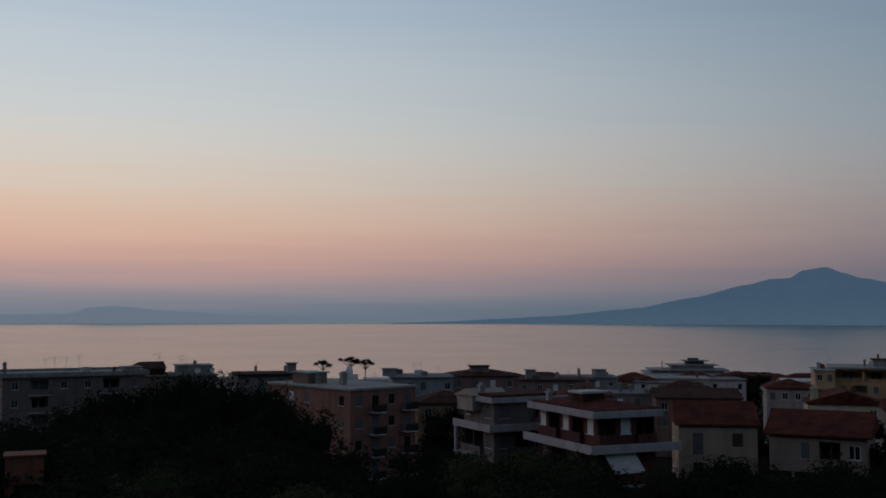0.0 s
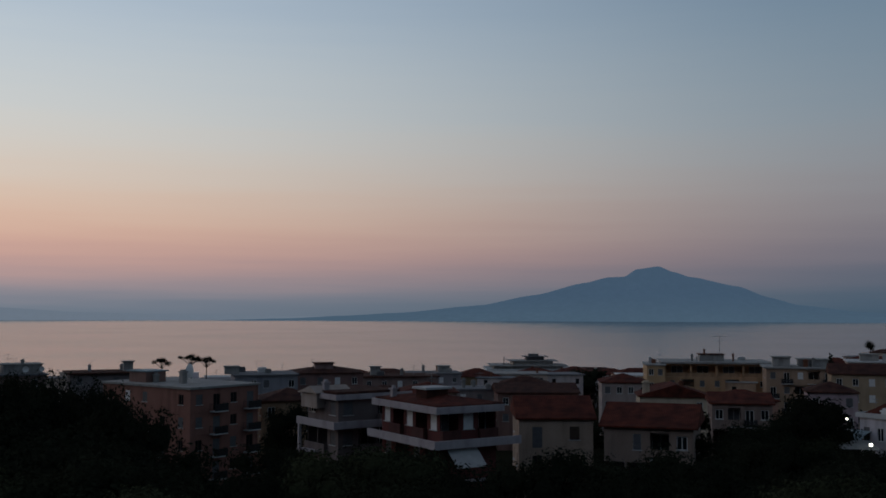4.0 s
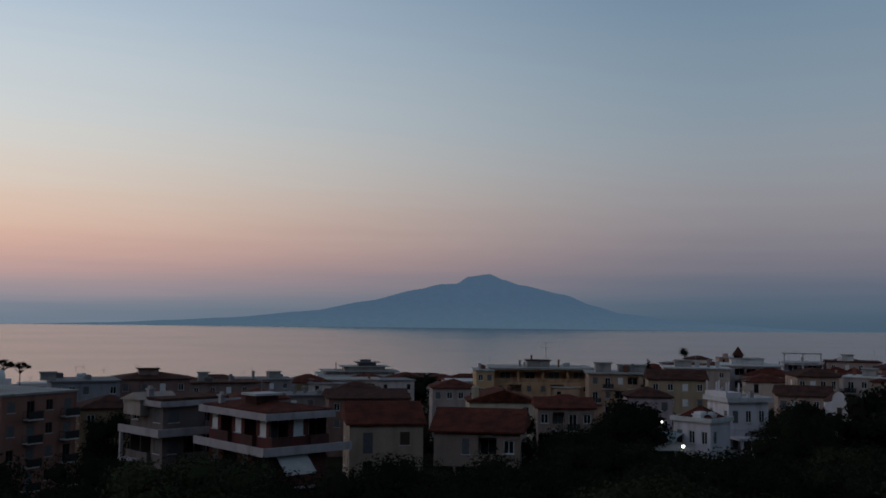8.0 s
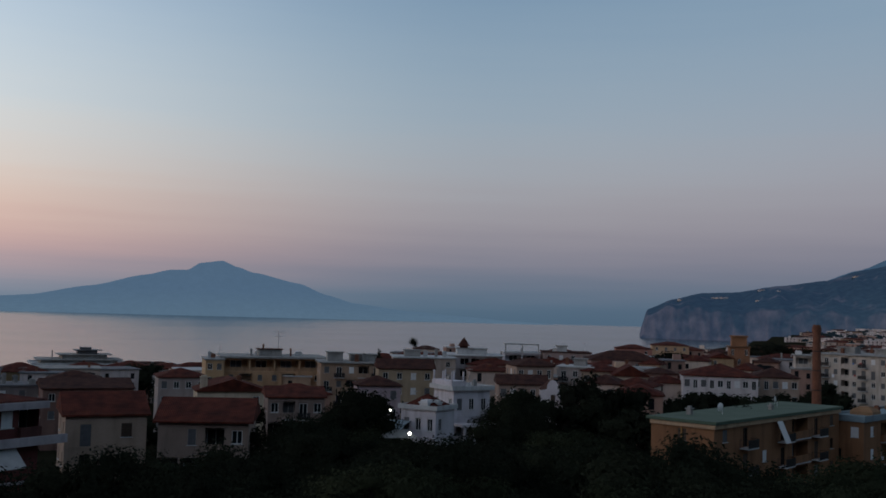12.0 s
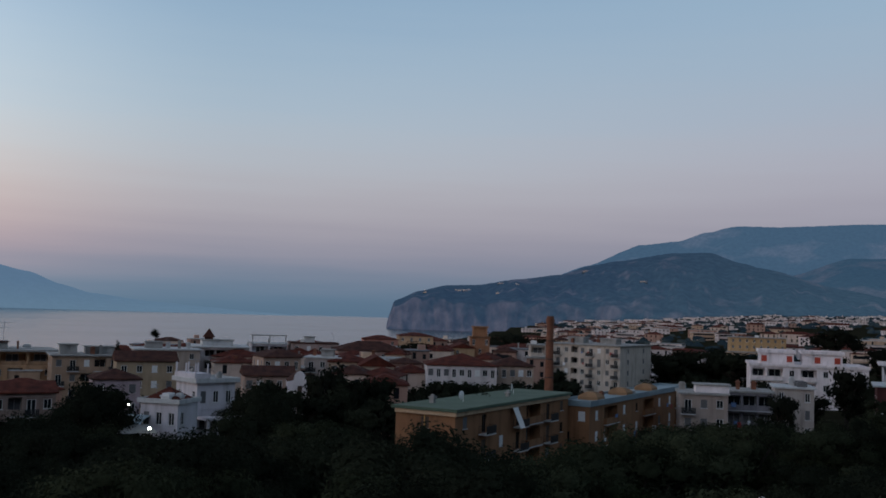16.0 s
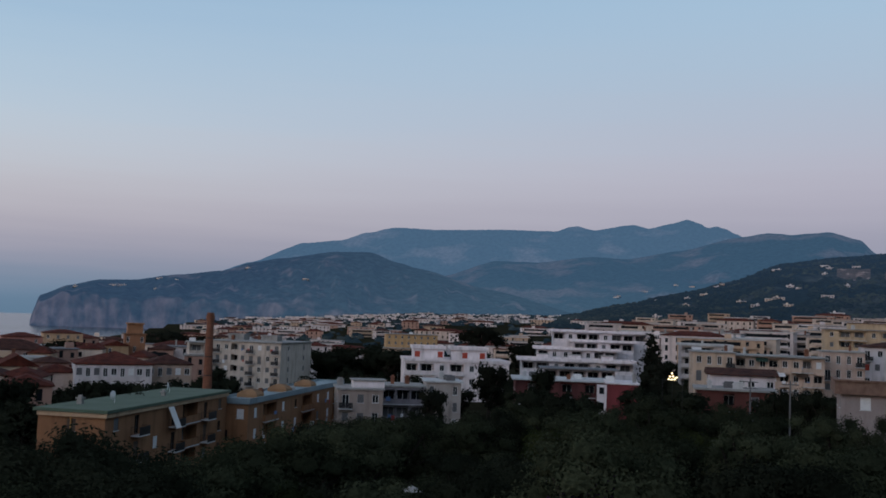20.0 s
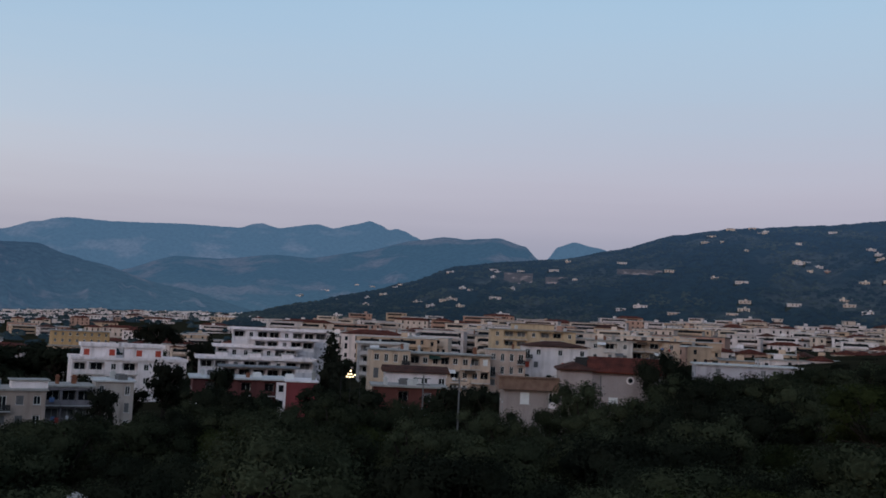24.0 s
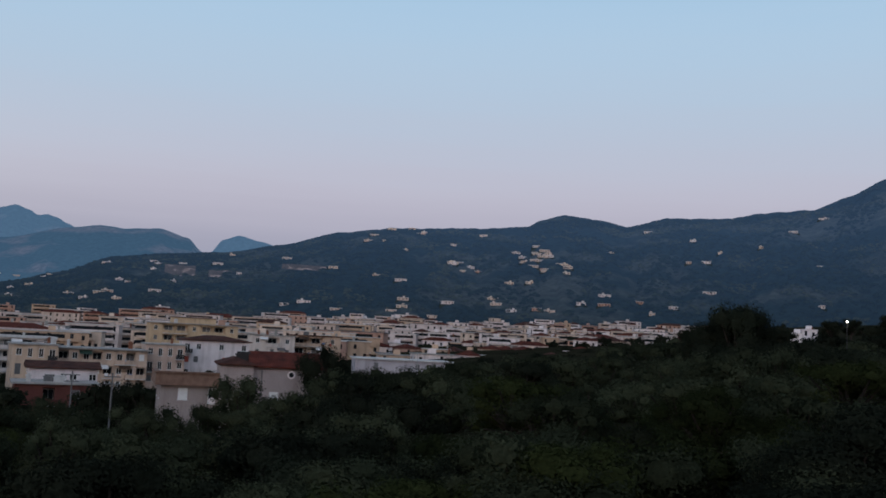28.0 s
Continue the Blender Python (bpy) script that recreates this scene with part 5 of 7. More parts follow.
e = building("villa", 65.3, 240, -2.45, 2, 71.3, depth=16, beta=3, A=("PLwLw-w", "LwLPw-w"), wall=(0.78, 0.78, 0.78), over=0.3, parapet=0.35, rmat=WHITE, solid=True, label="white terraced villa with red shutters", category="villa")
W, D, H = size(e)
s = Soup()
for az0, az1, d, pat in ((65.8, 67.55, 245, ("x--x",)), (68.0, 70.0, 243, ("-x-x",))):
    e2 = building("villa", az0, d, -1.72, 1, az1, depth=9, beta=3, A=pat, wall=(0.78, 0.78, 0.78), over=0.45, parapet=0.45, rmat=WHITE, base=level(-2.45, 240) + 0.35, h=2.9,
                  label="white upper storey of a villa with red shutters", category="villa")
e = building("apartment_building", 64.2, 520, -0.95, 3, 67.15, depth=14, A=("wwwwwwww", "wwwwwwww", "wwwwwwww"), wall=(0.48, 0.34, 0.17), over=0.6, rmat=CONCRETE, label="long ochre building with a flat roof", category="apartment building")
# white stepped terraces
TERR = (0.68, 0.69, 0.7)
for az0, az1, d, el, n, pat, lab in ((73.75, 79.0, 292, -0.45, 1, ("LwLLwLLL",), "white stepped apartment block, upper terrace"),
                                     (74.95, 78.3, 285, -0.98, 1, ("LLwLL",), "white stepped apartment block, second terrace"),
                                     (72.9, 77.35, 277, -1.47, 1, ("LwwLwLL",), "white stepped apartment block, middle terrace"),
                                     (72.0, 78.3, 264, -2.15, 1, ("LLwLLwLL",), "white stepped apartment block, lower terrace")):
    e = building("apartment_building", az0, d, el, n, az1, depth=11, beta=2, A=pat, wall=TERR, over=1.1, thick=0.22, parapet=0.45, rmat=WHITE, solid=True, slab_mat=WHITE, label=lab, category="apartment building", h=3.0, deep=2.4)
for k in range(3):
    hut(e, 0.2 + 0.3 * k, 0.8, 3, 3, 1.2, mat=WHITE)
e = building("apartment_building", 73.3, 248, -2.58, 1, 77.3, depth=9, beta=2, A=("LLLLL",), wall=TERR, over=1.2, thick=0.25, rmat=BITUMEN, solid=True, slab_mat=WHITE, label="white terrace storey under a dark roof slab", category="apartment building", h=3.0, deep=2.4)
e = building("house", 71.7, 205, -3.27, 3, 76.9, depth=12, beta=2, A=("-PP-P-Ps", "s-PPP-Ps"), wall=(0.11, 0.042, 0.04), over=0.7, thick=0.3, rmat=PALE_CONCRETE, solid=True, label="dark red house with a white roof slab and balconies", category="house")
e = building("house", 76.85, 200, -3.3, 3, 78.6, depth=12, beta=2, A=("---",), wall=(0.2, 0.048, 0.052), over=0.3, thick=0.25, rmat=WHITE, label="crimson house gable with a white roof edge", category="house")
part("corner_strip", Soup().box(-1.9, -0.15, 0, -0.003, 0.4, size(e)[2] - 0.2).mesh("corner_strip", WHITE), e)
for k in range(2):
    part("pane", Soup().box(-1.45, -0.19, 0, -0.5, -0.152, 1.3).mesh("pane", GLASS), e, pose(0, 0, size(e)[2] - 2.0 - 3.0 * k))
e = building("apartment_building", 80.9, 300, -0.95, 5, 83.6, depth=12, A=("LLw", "LLw"), wall=(0.58, 0.57, 0.54), over=0.6, parapet=0.3, rmat=PALE_CONCRETE, solid=True, label="pale apartment block with long balconies", category="apartment building")
awning(e, 0.3, 0, 2.8, WHITE_SHUTTER), awning(e, 0.6, 1, 2.8, GREEN_SHUTTER), awning(e, 0.3, 2, 2.8, GREY_SHUTTER)
e = building("apartment_building", 81.6, 225, -1.3, 4, 83.8, depth=12, beta=5, A=("wttb", "dttb", "wtdb"), wall=(0.58, 0.48, 0.36), over=0.4, rmat=CONCRETE, label="cream apartment house with narrow windows", category="apartment building")
e = building("apartment_building", 83.8, 232, -1.4, 4, 88.4, depth=12, A=("PwbPwbPs", "bPwsPwbP"), wall=(0.56, 0.46, 0.36), over=0.8, rmat=CONCRETE, solid=True, label="cream apartment block with loggias", category="apartment building")
hang_laundry(e, 7, 11), awning(e, 0.3, 0, 2.6, GREEN_SHUTTER), awning(e, 0.75, 1, 2.6, BROWN_FRAME), awning(e, 0.5, 1, 2.4, WHITE_SHUTTER)
e = building("house", 82.45, 170, -2.5, 1, 85.9, depth=9, beta=2, A=("---tw-w",), wall=(0.68, 0.68, 0.69), over=0.6, roof="gable", rise=0.9, rmat=TILE_DARK, label="low white house with a shallow tiled roof", category="house")
e = building("house", 81.8, 160, -3.35, 2, 85.9, depth=8, beta=2, A=("--P-w-",), wall=(0.11, 0.042, 0.034), over=0.5, rmat=CONCRETE, label="low brick-red outbuilding with a flat roof", category="house")
e = building("apartment_building", 88.3, 240, -1.0, 4, 90.4, depth=12, beta=5, A=("wttb", "bttw", "wtsb"), wall=(0.55, 0.45, 0.37), over=0.3, rmat=CONCRETE, label="cream apartment house with small windows", category="apartment building")
e = building("apartment_building", 90.2, 250, -0.65, 4, 93.9, depth=12, beta=3, A=("bw-w-w", "xw--x-w", "w-w-w-"), wall=(0.68, 0.68, 0.68), over=0.6, roof="hip", rise=1.2, rmat=TILE_DARK, label="white apartment house with red shutters", category="apartment building")
e = building("apartment_building", 88.4, 330, 0.22, 5, 93.2, depth=14, A=("wLLwLLw",), wall=(0.52, 0.42, 0.27), over=0.7, rmat=CONCRETE, solid=True, label="ochre apartment block with recessed balconies", category="apartment building")
hut(e, 0.5, 0.4, 14, 6, 1.8, mat=plaster(0.52, 0.42, 0.27), cap=TILE_DARK, openings=3)
e = building("apartment_building", 93.9, 300, -0.2, 4, 96.4, depth=12, A=("wLw", "wwb"), wall=(0.6, 0.58, 0.53), over=0.4, rmat=CONCRETE, label="pale apartment house with blinds", category="apartment building")
awning(e, 0.3, 0, 2.4, WHITE_SHUTTER), awning(e, 0.7, 1, 2.4, GREY_SHUTTER), awning(e, 0.3, 2, 2.4, BROWN_FRAME)
e = building("apartment_building", 96.2, 310, -0.1, 4, 99.0, depth=12, A=("LLw", "LLw"), wall=(0.5, 0.4, 0.3), over=0.5, rmat=TILE_DARK, solid=True, label="ochre apartment house with long balconies", category="apartment building")
awning(e, 0.25, 0, 3.0, BROWN_FRAME), awning(e, 0.6, 1, 3.0, WHITE_SHUTTER), hang_laundry(e, 5, 12)
# grey house among the olives
e = building("house", 89.25, 122, -2.95, 3, 92.4, depth=10, beta=3, A=("-s-t", "---t", "-w-w"), wall=(0.32, 0.29, 0.27), over=0.1, rmat=CONCRETE, thick=0.1, label="grey house wing with a tiled terrace parapet", category="house")
W, D, H = size(e)
part("tile_parapet", Soup().box(-0.7, -0.7, -0.55, W, -0.1, 1.0, 0.0).box(-0.7, -0.1, -0.55, -0.1, D, 1.0).box(-0.9, -0.9, 0.9, W, 0.0, 1.08).mesh("tile_parapet", rough_surface("brown_parapet_tiles", (0.13, 0.075, 0.055), (0.24, 0.15, 0.11), 1.5, 0.9, 0.5)), e, pose(0, 0, H + 0.1))
for k in range(6):
    part("flower_pot", Soup().box(-0.25, -0.25, 0, 0.25, 0.25, 0.45, -0.05).mesh("flower_pot", BRICK), e, pose(1 + k * W / 6.2, 0.6, H + 0.21))
part("oval_surround", Soup().tube((W * 0.88, -0.06, H - 2.2), (W * 0.88, 0.0, H - 2.2), 0.42, 0.42, 14).mesh("oval_surround", WHITE), e)
e = building("house", 92.4, 121, -1.95, 3, 94.2, depth=9, beta=3, A=("--", "--"), wall=(0.38, 0.34, 0.32), roof="hip", rise=0.8, rmat=TILE_DARK, over=0.4, label="grey stair tower of a house with tiled roof", category="house")
chimney(e, 0.75, 0.5, 1.8, 0.8, 0.9, mat=IRON)
e = building("house", 94.2, 122, -2.0, 3, 98.2, depth=9, beta=3, A=("-----", "-s--w", "-----"), wall=(0.36, 0.33, 0.32), roof="gable", rise=1.7, rmat=TILE_RED, over=0.5, h=2.6, label="grey house with a red tiled roof", category="house")
W, D, H = size(e)
part("oval_surround", Soup().tube((W * 0.53, -0.06, H - 0.75), (W * 0.53, 0.0, H - 0.75), 0.48, 0.48, 16).mesh("oval_surround", WHITE), e)
part("pane", Soup().tube((W * 0.53, -0.08, H - 0.75), (W * 0.53, -0.064, H - 0.75), 0.3, 0.3, 16).mesh("pane", GLASS), e)
part("drainpipe", Soup().tube((W * 0.12, -0.1, 0), (W * 0.12, -0.1, H - 0.3), 0.06, 0.06, 6).mesh("drainpipe", GREY_SHUTTER), e)
e = building("warehouse", 99.9, 240, -1.24, 1, 105.4, depth=14, A=("-w--w--",), wall=(0.42, 0.43, 0.46), over=0.5, rmat=PALE_CONCRETE, label="long low pale shed with a flat roof", category="shed")


# ---- the spread of the town behind ----
FAR_STUFF = collections.OrderedDict()


def small_house(name, az, d, top, w, dep, storeys, wall, roof, rmat, label, turn=0.0, group="", base=None, joined=False, terrace=False):
    """A far house: walls, roof, rows of windows and dark strips for the shade behind balconies. terrace: on an added
    plinth with painted haze. joined: one of the uncounted houses of the plain.
    """
    z1 = level(top, d)
    z0 = (ground(az, d) if base is None else base) - 3
    H = max(z1 - z0, storeys * 3.0)
    m = Matrix.Translation(at(az, d, z1 - H)) @ Matrix.Rotation(-radians(az) + radians(turn), 4, "Z")
    rng = random.Random(int(az * 100 + d))
    pieces = [("wall", Soup().box(-w / 2, 0, 0, w / 2, dep, H), wall, pose(0, 0, 0)),
              ("roof", roof_soup(roof, w, dep, 0.4, 1.6, 0.0, 0.3), rmat, pose(-w / 2, 0, H + 0.004))]
    s = Soup()
    n = max(2, int(w / 3.2))
    for st in range(storeys):
        z = H - st * 3.0 - 2.4
        if z < 0.3:
            break
        for k in range(n):
            x = -w / 2 + w * (k + 0.5) / n
            if rng.random() < 0.85:
                s.box(x - 0.5, -0.03, z, x + 0.5, 0.06, z + (1.5 if rng.random() < 0.6 else 2.0))
        for k in range(max(1, int(dep / 3.5))):
            y = dep * (k + 0.5) / max(1, int(dep / 3.5))
            s.box(-w / 2 - 0.03, y - 0.5, z, -w / 2 + 0.06, y + 0.5, z + 1.5)
    g0 = s
    # added plinth, glowing with painted haze, gives a level foot in view
    if terrace:
        pieces.append(("terrace_wall", Soup().box(-w / 2 - 2, -1.2, -7, w / 2 + 2, dep + 1, -0.004), HAZED_WOOD, pose(0, 0, 0)))
    if s.v:
        pieces.append(("glazing", s, GLASS, pose(0, 0, 0)))
    if not joined and rng.random() < 0.4:
        x, y, q, hh = rng.uniform(-0.4, 0.4) * w, rng.uniform(0.15, 0.7) * dep, rng.uniform(0.25, 0.6), rng.uniform(0.7, 1.8)
        s = Soup().tube((x, y, -0.2), (x, y, hh), q, q, 4).tube((x, y, hh), (x, y, hh + 0.15), q + 0.12, q + 0.12, 4)
        pieces.append(("chimney", s, CONCRETE if rng.random() < 0.6 else BRICK, pose(0, 0, H + 0.3)))
    if roof == "flat" and rng.random() < 0.45:
        pieces.append(("roof_hut", Soup().box(-1.2, dep * 0.3, 0.3, 1.2, dep * 0.3 + 2.4, 1.9, 0.1), wall, pose(rng.uniform(-0.25, 0.25) * w, 0, H)))
    if storeys >= 3 and rng.random() < 0.75:
        b = Soup()
        if g0.v:
            # wide dark strips stand in for the shade of the balcony recesses
            q = rng.uniform(0.2, 0.42)
            for st in range(storeys):
                if H - st * 3.0 - 2.9 > 0.5:
                    g0.box(-w * 0.42, -0.06, H - st * 3.0 - 2.85, w * q, 0.05, H - st * 3.0 - 0.7)
        for st in range(storeys):
            z = H - st * 3.0 - 2.9
            if z > 0.5:
                b.box(-w * 0.42, -1.1, z, w * 0.42, -0.002, z + 0.15).box(-w * 0.42, -1.1, z + 0.15, w * 0.42, -1.0, z + 0.95)
        if b.v:
            pieces.append(("balcony_tier", b, wall, pose(0, 0, 0)))
    if joined:
        for _, s, mat, q in pieces:
            v, f = FAR_STUFF.setdefault(mat.name, ([], []))
            k = len(v)
            v += [tuple(m @ q @ Vector(c)) for c in s.v]
            f += [tuple(k + i for i in face) for face in s.f]
        return None
    e = tagged(new(name, None), label, "house", group)
    e.matrix_basis = m
    for nm, s, mat, q in pieces:
        o = part(nm, s.mesh(nm, mat), e, q)
        if nm in ("glazing", "balcony_tier"):
            tagged(o, kind="stuff")
    return e


def put_far_houses():
    v, f, idx, mats = [], [], [], []
    for name, (vs, fs) in FAR_STUFF.items():
        k = len(v)
        v += vs
        f += [tuple(k + i for i in face) for face in fs]
        idx += [len(mats)] * len(fs)
        mats.append(bpy.data.materials[name])
    tagged(new("distant_houses", mesh_of("distant_houses", v, f, mats, idx)), "spread of pale distant houses across the plain", "houses", kind="stuff")


PALES = [plaster(*c) for c in ((0.74, 0.7, 0.67), (0.66, 0.57, 0.46), (0.52, 0.4, 0.28), (0.44, 0.29, 0.22), (0.64, 0.6, 0.57), (0.34, 0.23, 0.18), (0.8, 0.79, 0.78), (0.58, 0.5, 0.42))]
PALE_NAMES = ["off-white", "cream", "ochre", "terracotta", "pale grey", "brown", "white", "beige"]


def town_patch(seed, count, az0, az1, d0, d1, el_at, spread, tall, flat_share, w0=9, w1=20, joined=False, pick=(0, 0, 1, 2, 3, 4, 4, 4, 5, 6, 7, 7)):
    rng = random.Random(seed)
    for k in range(count):
        u = rng.random()
        az = az0 + (az1 - az0) * (k + rng.random()) / count
        d = d0 + (d1 - d0) * u
        c = rng.choice(pick)
        flat = rng.random() < flat_share
        rm = rng.choice((PALE_CONCRETE, CONCRETE, BITUMEN)) if flat else rng.choice((TILE, TILE_DARK, TILE_RED, TILE))
        if el_at is None:
            el = math.degrees(math.atan((ground(az, d) + rng.uniform(*spread) - EYE_Z) / d))
        else:
            el = el_at(az, u) + rng.uniform(-spread, spread)
        small_house("house", az, d, el, rng.uniform(w0, w1), rng.uniform(8, 12), rng.choice(tall), PALES[c], "flat" if flat else "hip", rm,
                    PALE_NAMES[c] + (" town house with a flat roof among close roofs" if flat else " town house with a tiled roof among close roofs"),
                    rng.uniform(-14, 14), "houses of the town", joined=joined)


# between the near houses and the sea cliff
town_patch(1, 20, -24, 12, 230, 400, lambda a, u: -3.9 + 0.25 * u, 0.12, (2, 3), 0.6)
town_patch(2, 20, 12, 31, 240, 400, lambda a, u: -3.7 + 0.35 * u, 0.15, (2, 3), 0.45)
town_patch(3, 34, 30, 47, 250, 520, lambda a, u: -3.0 + 0.9 * u, 0.15, (2, 3), 0.4, pick=(1, 2, 3, 4, 5, 7, 7, 2, 3))
town_patch(4, 30, 46, 60, 320, 620, lambda a, u: -2.3 + 0.95 * u, 0.15, (2, 3), 0.5)
# low tiled houses close behind the first row
town_patch(11, 5, 2, 30, 160, 240, lambda a, u: -5.2 + 1.2 * u, 0.2, (2,), 0.0, 7, 12)
town_patch(12, 16, 36, 47, 180, 300, lambda a, u: -4.2 + 1.5 * u, 0.2, (2,), 0.1, 7, 12, pick=(1, 2, 3, 4, 5, 7, 7, 2, 3))
# the plain towards the mountains
town_patch(5, 92, 54, 78, 420, 1150, None, (3.5, 7), (2, 3), 0.5, 10, 26, joined=True, pick=(0, 0, 1, 2, 3, 4, 4, 6, 7, 1))
town_patch(13, 70, 53, 61, 620, 1700, None, (2.5, 5), (2,), 0.55, 10, 24, joined=True, pick=(0, 1, 4, 7, 3, 2, 5))
town_patch(6, 230, 55, 78, 1150, 2080, None, (2, 5), (2,), 0.92, 9, 26, joined=True, pick=(0, 0, 4, 6, 6, 6))
town_patch(7, 40, 78, 100, 330, 520, lambda a, u: -0.75 + 0.75 * u + (a - 78) * 0.03, 0.18, (4, 5), 0.9, 12, 30, pick=(0, 0, 1, 1, 2, 4, 4, 6, 7, 3))
town_patch(8, 70, 76, 104, 520, 850, lambda a, u: 0.0 + 0.6 * u + (a - 78) * 0.03, 0.14, (4, 5), 0.9, 10, 30, joined=True, pick=(0, 0, 1, 1, 2, 4, 4, 6, 7, 3))
town_patch(9, 66, 98, 119, 400, 640, lambda a, u: -0.75 + 1.15 * u + (a - 98) * 0.045, 0.2, (2, 3, 4), 0.62, 8, 17, pick=(0, 0, 1, 2, 4, 4, 6, 6, 7, 3))
town_patch(10, 130, 99, 120, 480, 850, lambda a, u: 0.25 + 0.95 * u + (a - 100) * 0.022, 0.16, (3, 4), 0.8, 7, 22, joined=True, pick=(0, 0, 1, 1, 2, 4, 4, 6, 7, 3))
# low houses above the grove
town_patch(16, 18, 99, 113, 300, 420, lambda a, u: -1.1 + 0.5 * u + (a - 99) * 0.04, 0.12, (2,), 0.35, 7, 14, pick=(0, 1, 2, 3, 4, 7))
# small close houses between the villa and the bell tower
town_patch(15, 18, 36, 54, 240, 330, lambda a, u: -3.35 + 0.8 * u + (a - 36) * 0.025, 0.15, (2, 3), 0.5, 5, 9, pick=(1, 2, 3, 5, 7, 4, 2))


# pale houses scattered on the hill, the woods before each left out to show it
SIGHT_GAPS = []


def hill_houses(seed, count, az0, az1, lo, hi, spot, w0=7, w1=13, group="houses on the hill", joined=False, pick=(1, 1, 7, 7, 4, 3, 0), lift=1.0):
    rng = random.Random(seed)
    for k in range(count):
        az = rng.uniform(az0, az1)
        v = lo + (hi - lo) * rng.random()
        d, z = spot(az, v)
        c = rng.choice(pick)
        high = rng.uniform(3.0, 3.5)
        top = z + high - 1.6 + rng.uniform(0.0, 0.8) * lift
        dd = d - 3.0
        w = rng.uniform(w0, w1)
        SIGHT_GAPS.append((az, dd, math.degrees((w * 0.5 + 3.0) / dd)))
        small_house("villa", az, dd, math.degrees(math.atan((top - EYE_Z) / dd)), w, 7, 1, PALES[c], "flat", PALE_CONCRETE,
                    PALE_NAMES[c] + " hillside house among dark trees", rng.uniform(-9, 9), group, base=top - high + 3, joined=joined, terrace=True)


hill_houses(41, 40, 79, 104, 0.12, 0.98, hill_spot, 5, 15, pick=(1, 4, 7, 4, 0), lift=0.62)
hill_houses(42, 30, 100, 126, 0.12, 0.97, hill_spot, 5, 15, pick=(1, 4, 7, 4, 0), lift=0.62)
hill_houses(43, 7, 105.0, 107.0, 0.43, 0.53, hill_spot, 6, 12, lift=0.6)
hill_houses(46, 10, 109.0, 110.9, 0.5, 0.58, hill_spot, 7, 16, lift=0.6)
hill_houses(47, 6, 109.8, 111.9, 0.4, 0.46, hill_spot, 8, 18, lift=0.6)
hill_houses(48, 10, 103, 116, 0.12, 0.36, hill_spot, 6, 14, lift=0.6)
hill_houses(44, 9, 47, 60, 0.5, 0.97, headland_spot, 9, 20, joined=True, pick=(4, 7), lift=0.6)
hill_houses(45, 16, 66, 84, 0.1, 0.4, foothill_spot, 12, 30, joined=True, pick=(4, 0, 7), lift=0.8)
put_far_houses()


# woods on the hill, too many to count
def hill_woods(seed, count, spot, az0, az1, r0, r1, name, label):
    rng = random.Random(seed)
    v, f = [], []
    ico = [(0, 0, 1)] + [(math.cos(a) * s, math.sin(a) * s, z) for s, z, o in ((0.8, 0.6, 0), (1.0, -0.1, 0.6)) for a in [o + 1.2566 * q for q in range(5)]] + [(0, 0, -0.6)]
    fs = [(0, 1 + q, 1 + (q + 1) % 5) for q in range(5)] + [(1 + q, 6 + q, 1 + (q + 1) % 5) for q in range(5)] + [(1 + (q + 1) % 5, 6 + q, 6 + (q + 1) % 5) for q in range(5)]
    for _ in range(count):
        a, u = rng.uniform(az0, az1), 0.96 * rng.random() ** 0.8
        if noise.noise((a * 0.5, u * 6, seed)) < -0.28:
            continue
        d, z = spot(a, u)
        r = rng.uniform(r0, r1)
        # leave out clumps between a house and the eye
        if any(abs(a - ca) < half and cd - 13 < d < cd + 1 for ca, cd, half in SIGHT_GAPS):
            continue
        c = at(a, d, z + r * 0.15)
        k = len(v)
        t = rng.uniform(0, 6.28)
        for x, y, h in ico:
            q = r * rng.uniform(0.75, 1.2)
            v.append((c.x + q * (x * math.cos(t) - y * math.sin(t)), c.y + q * (x * math.sin(t) + y * math.cos(t)), c.z + q * h * 0.75))
        f += [tuple(k + i for i in face) for face in fs]
    # the clumps glow faintly with the painted haze of their material
    tagged(new(name, mesh_of(name, v, f, HAZED_WOOD, None, True)), label, "woods", kind="stuff")


def plain_spot(a, u):
    d = 430 + 1500 * u
    return d, ground(a, d) + 1.5


hill_woods(72, 900, plain_spot, 53.5, 77, 2.2, 4.5, "plain_trees", "dark garden trees scattered between distant houses")
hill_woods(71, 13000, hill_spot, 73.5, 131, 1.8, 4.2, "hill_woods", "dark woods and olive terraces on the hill")


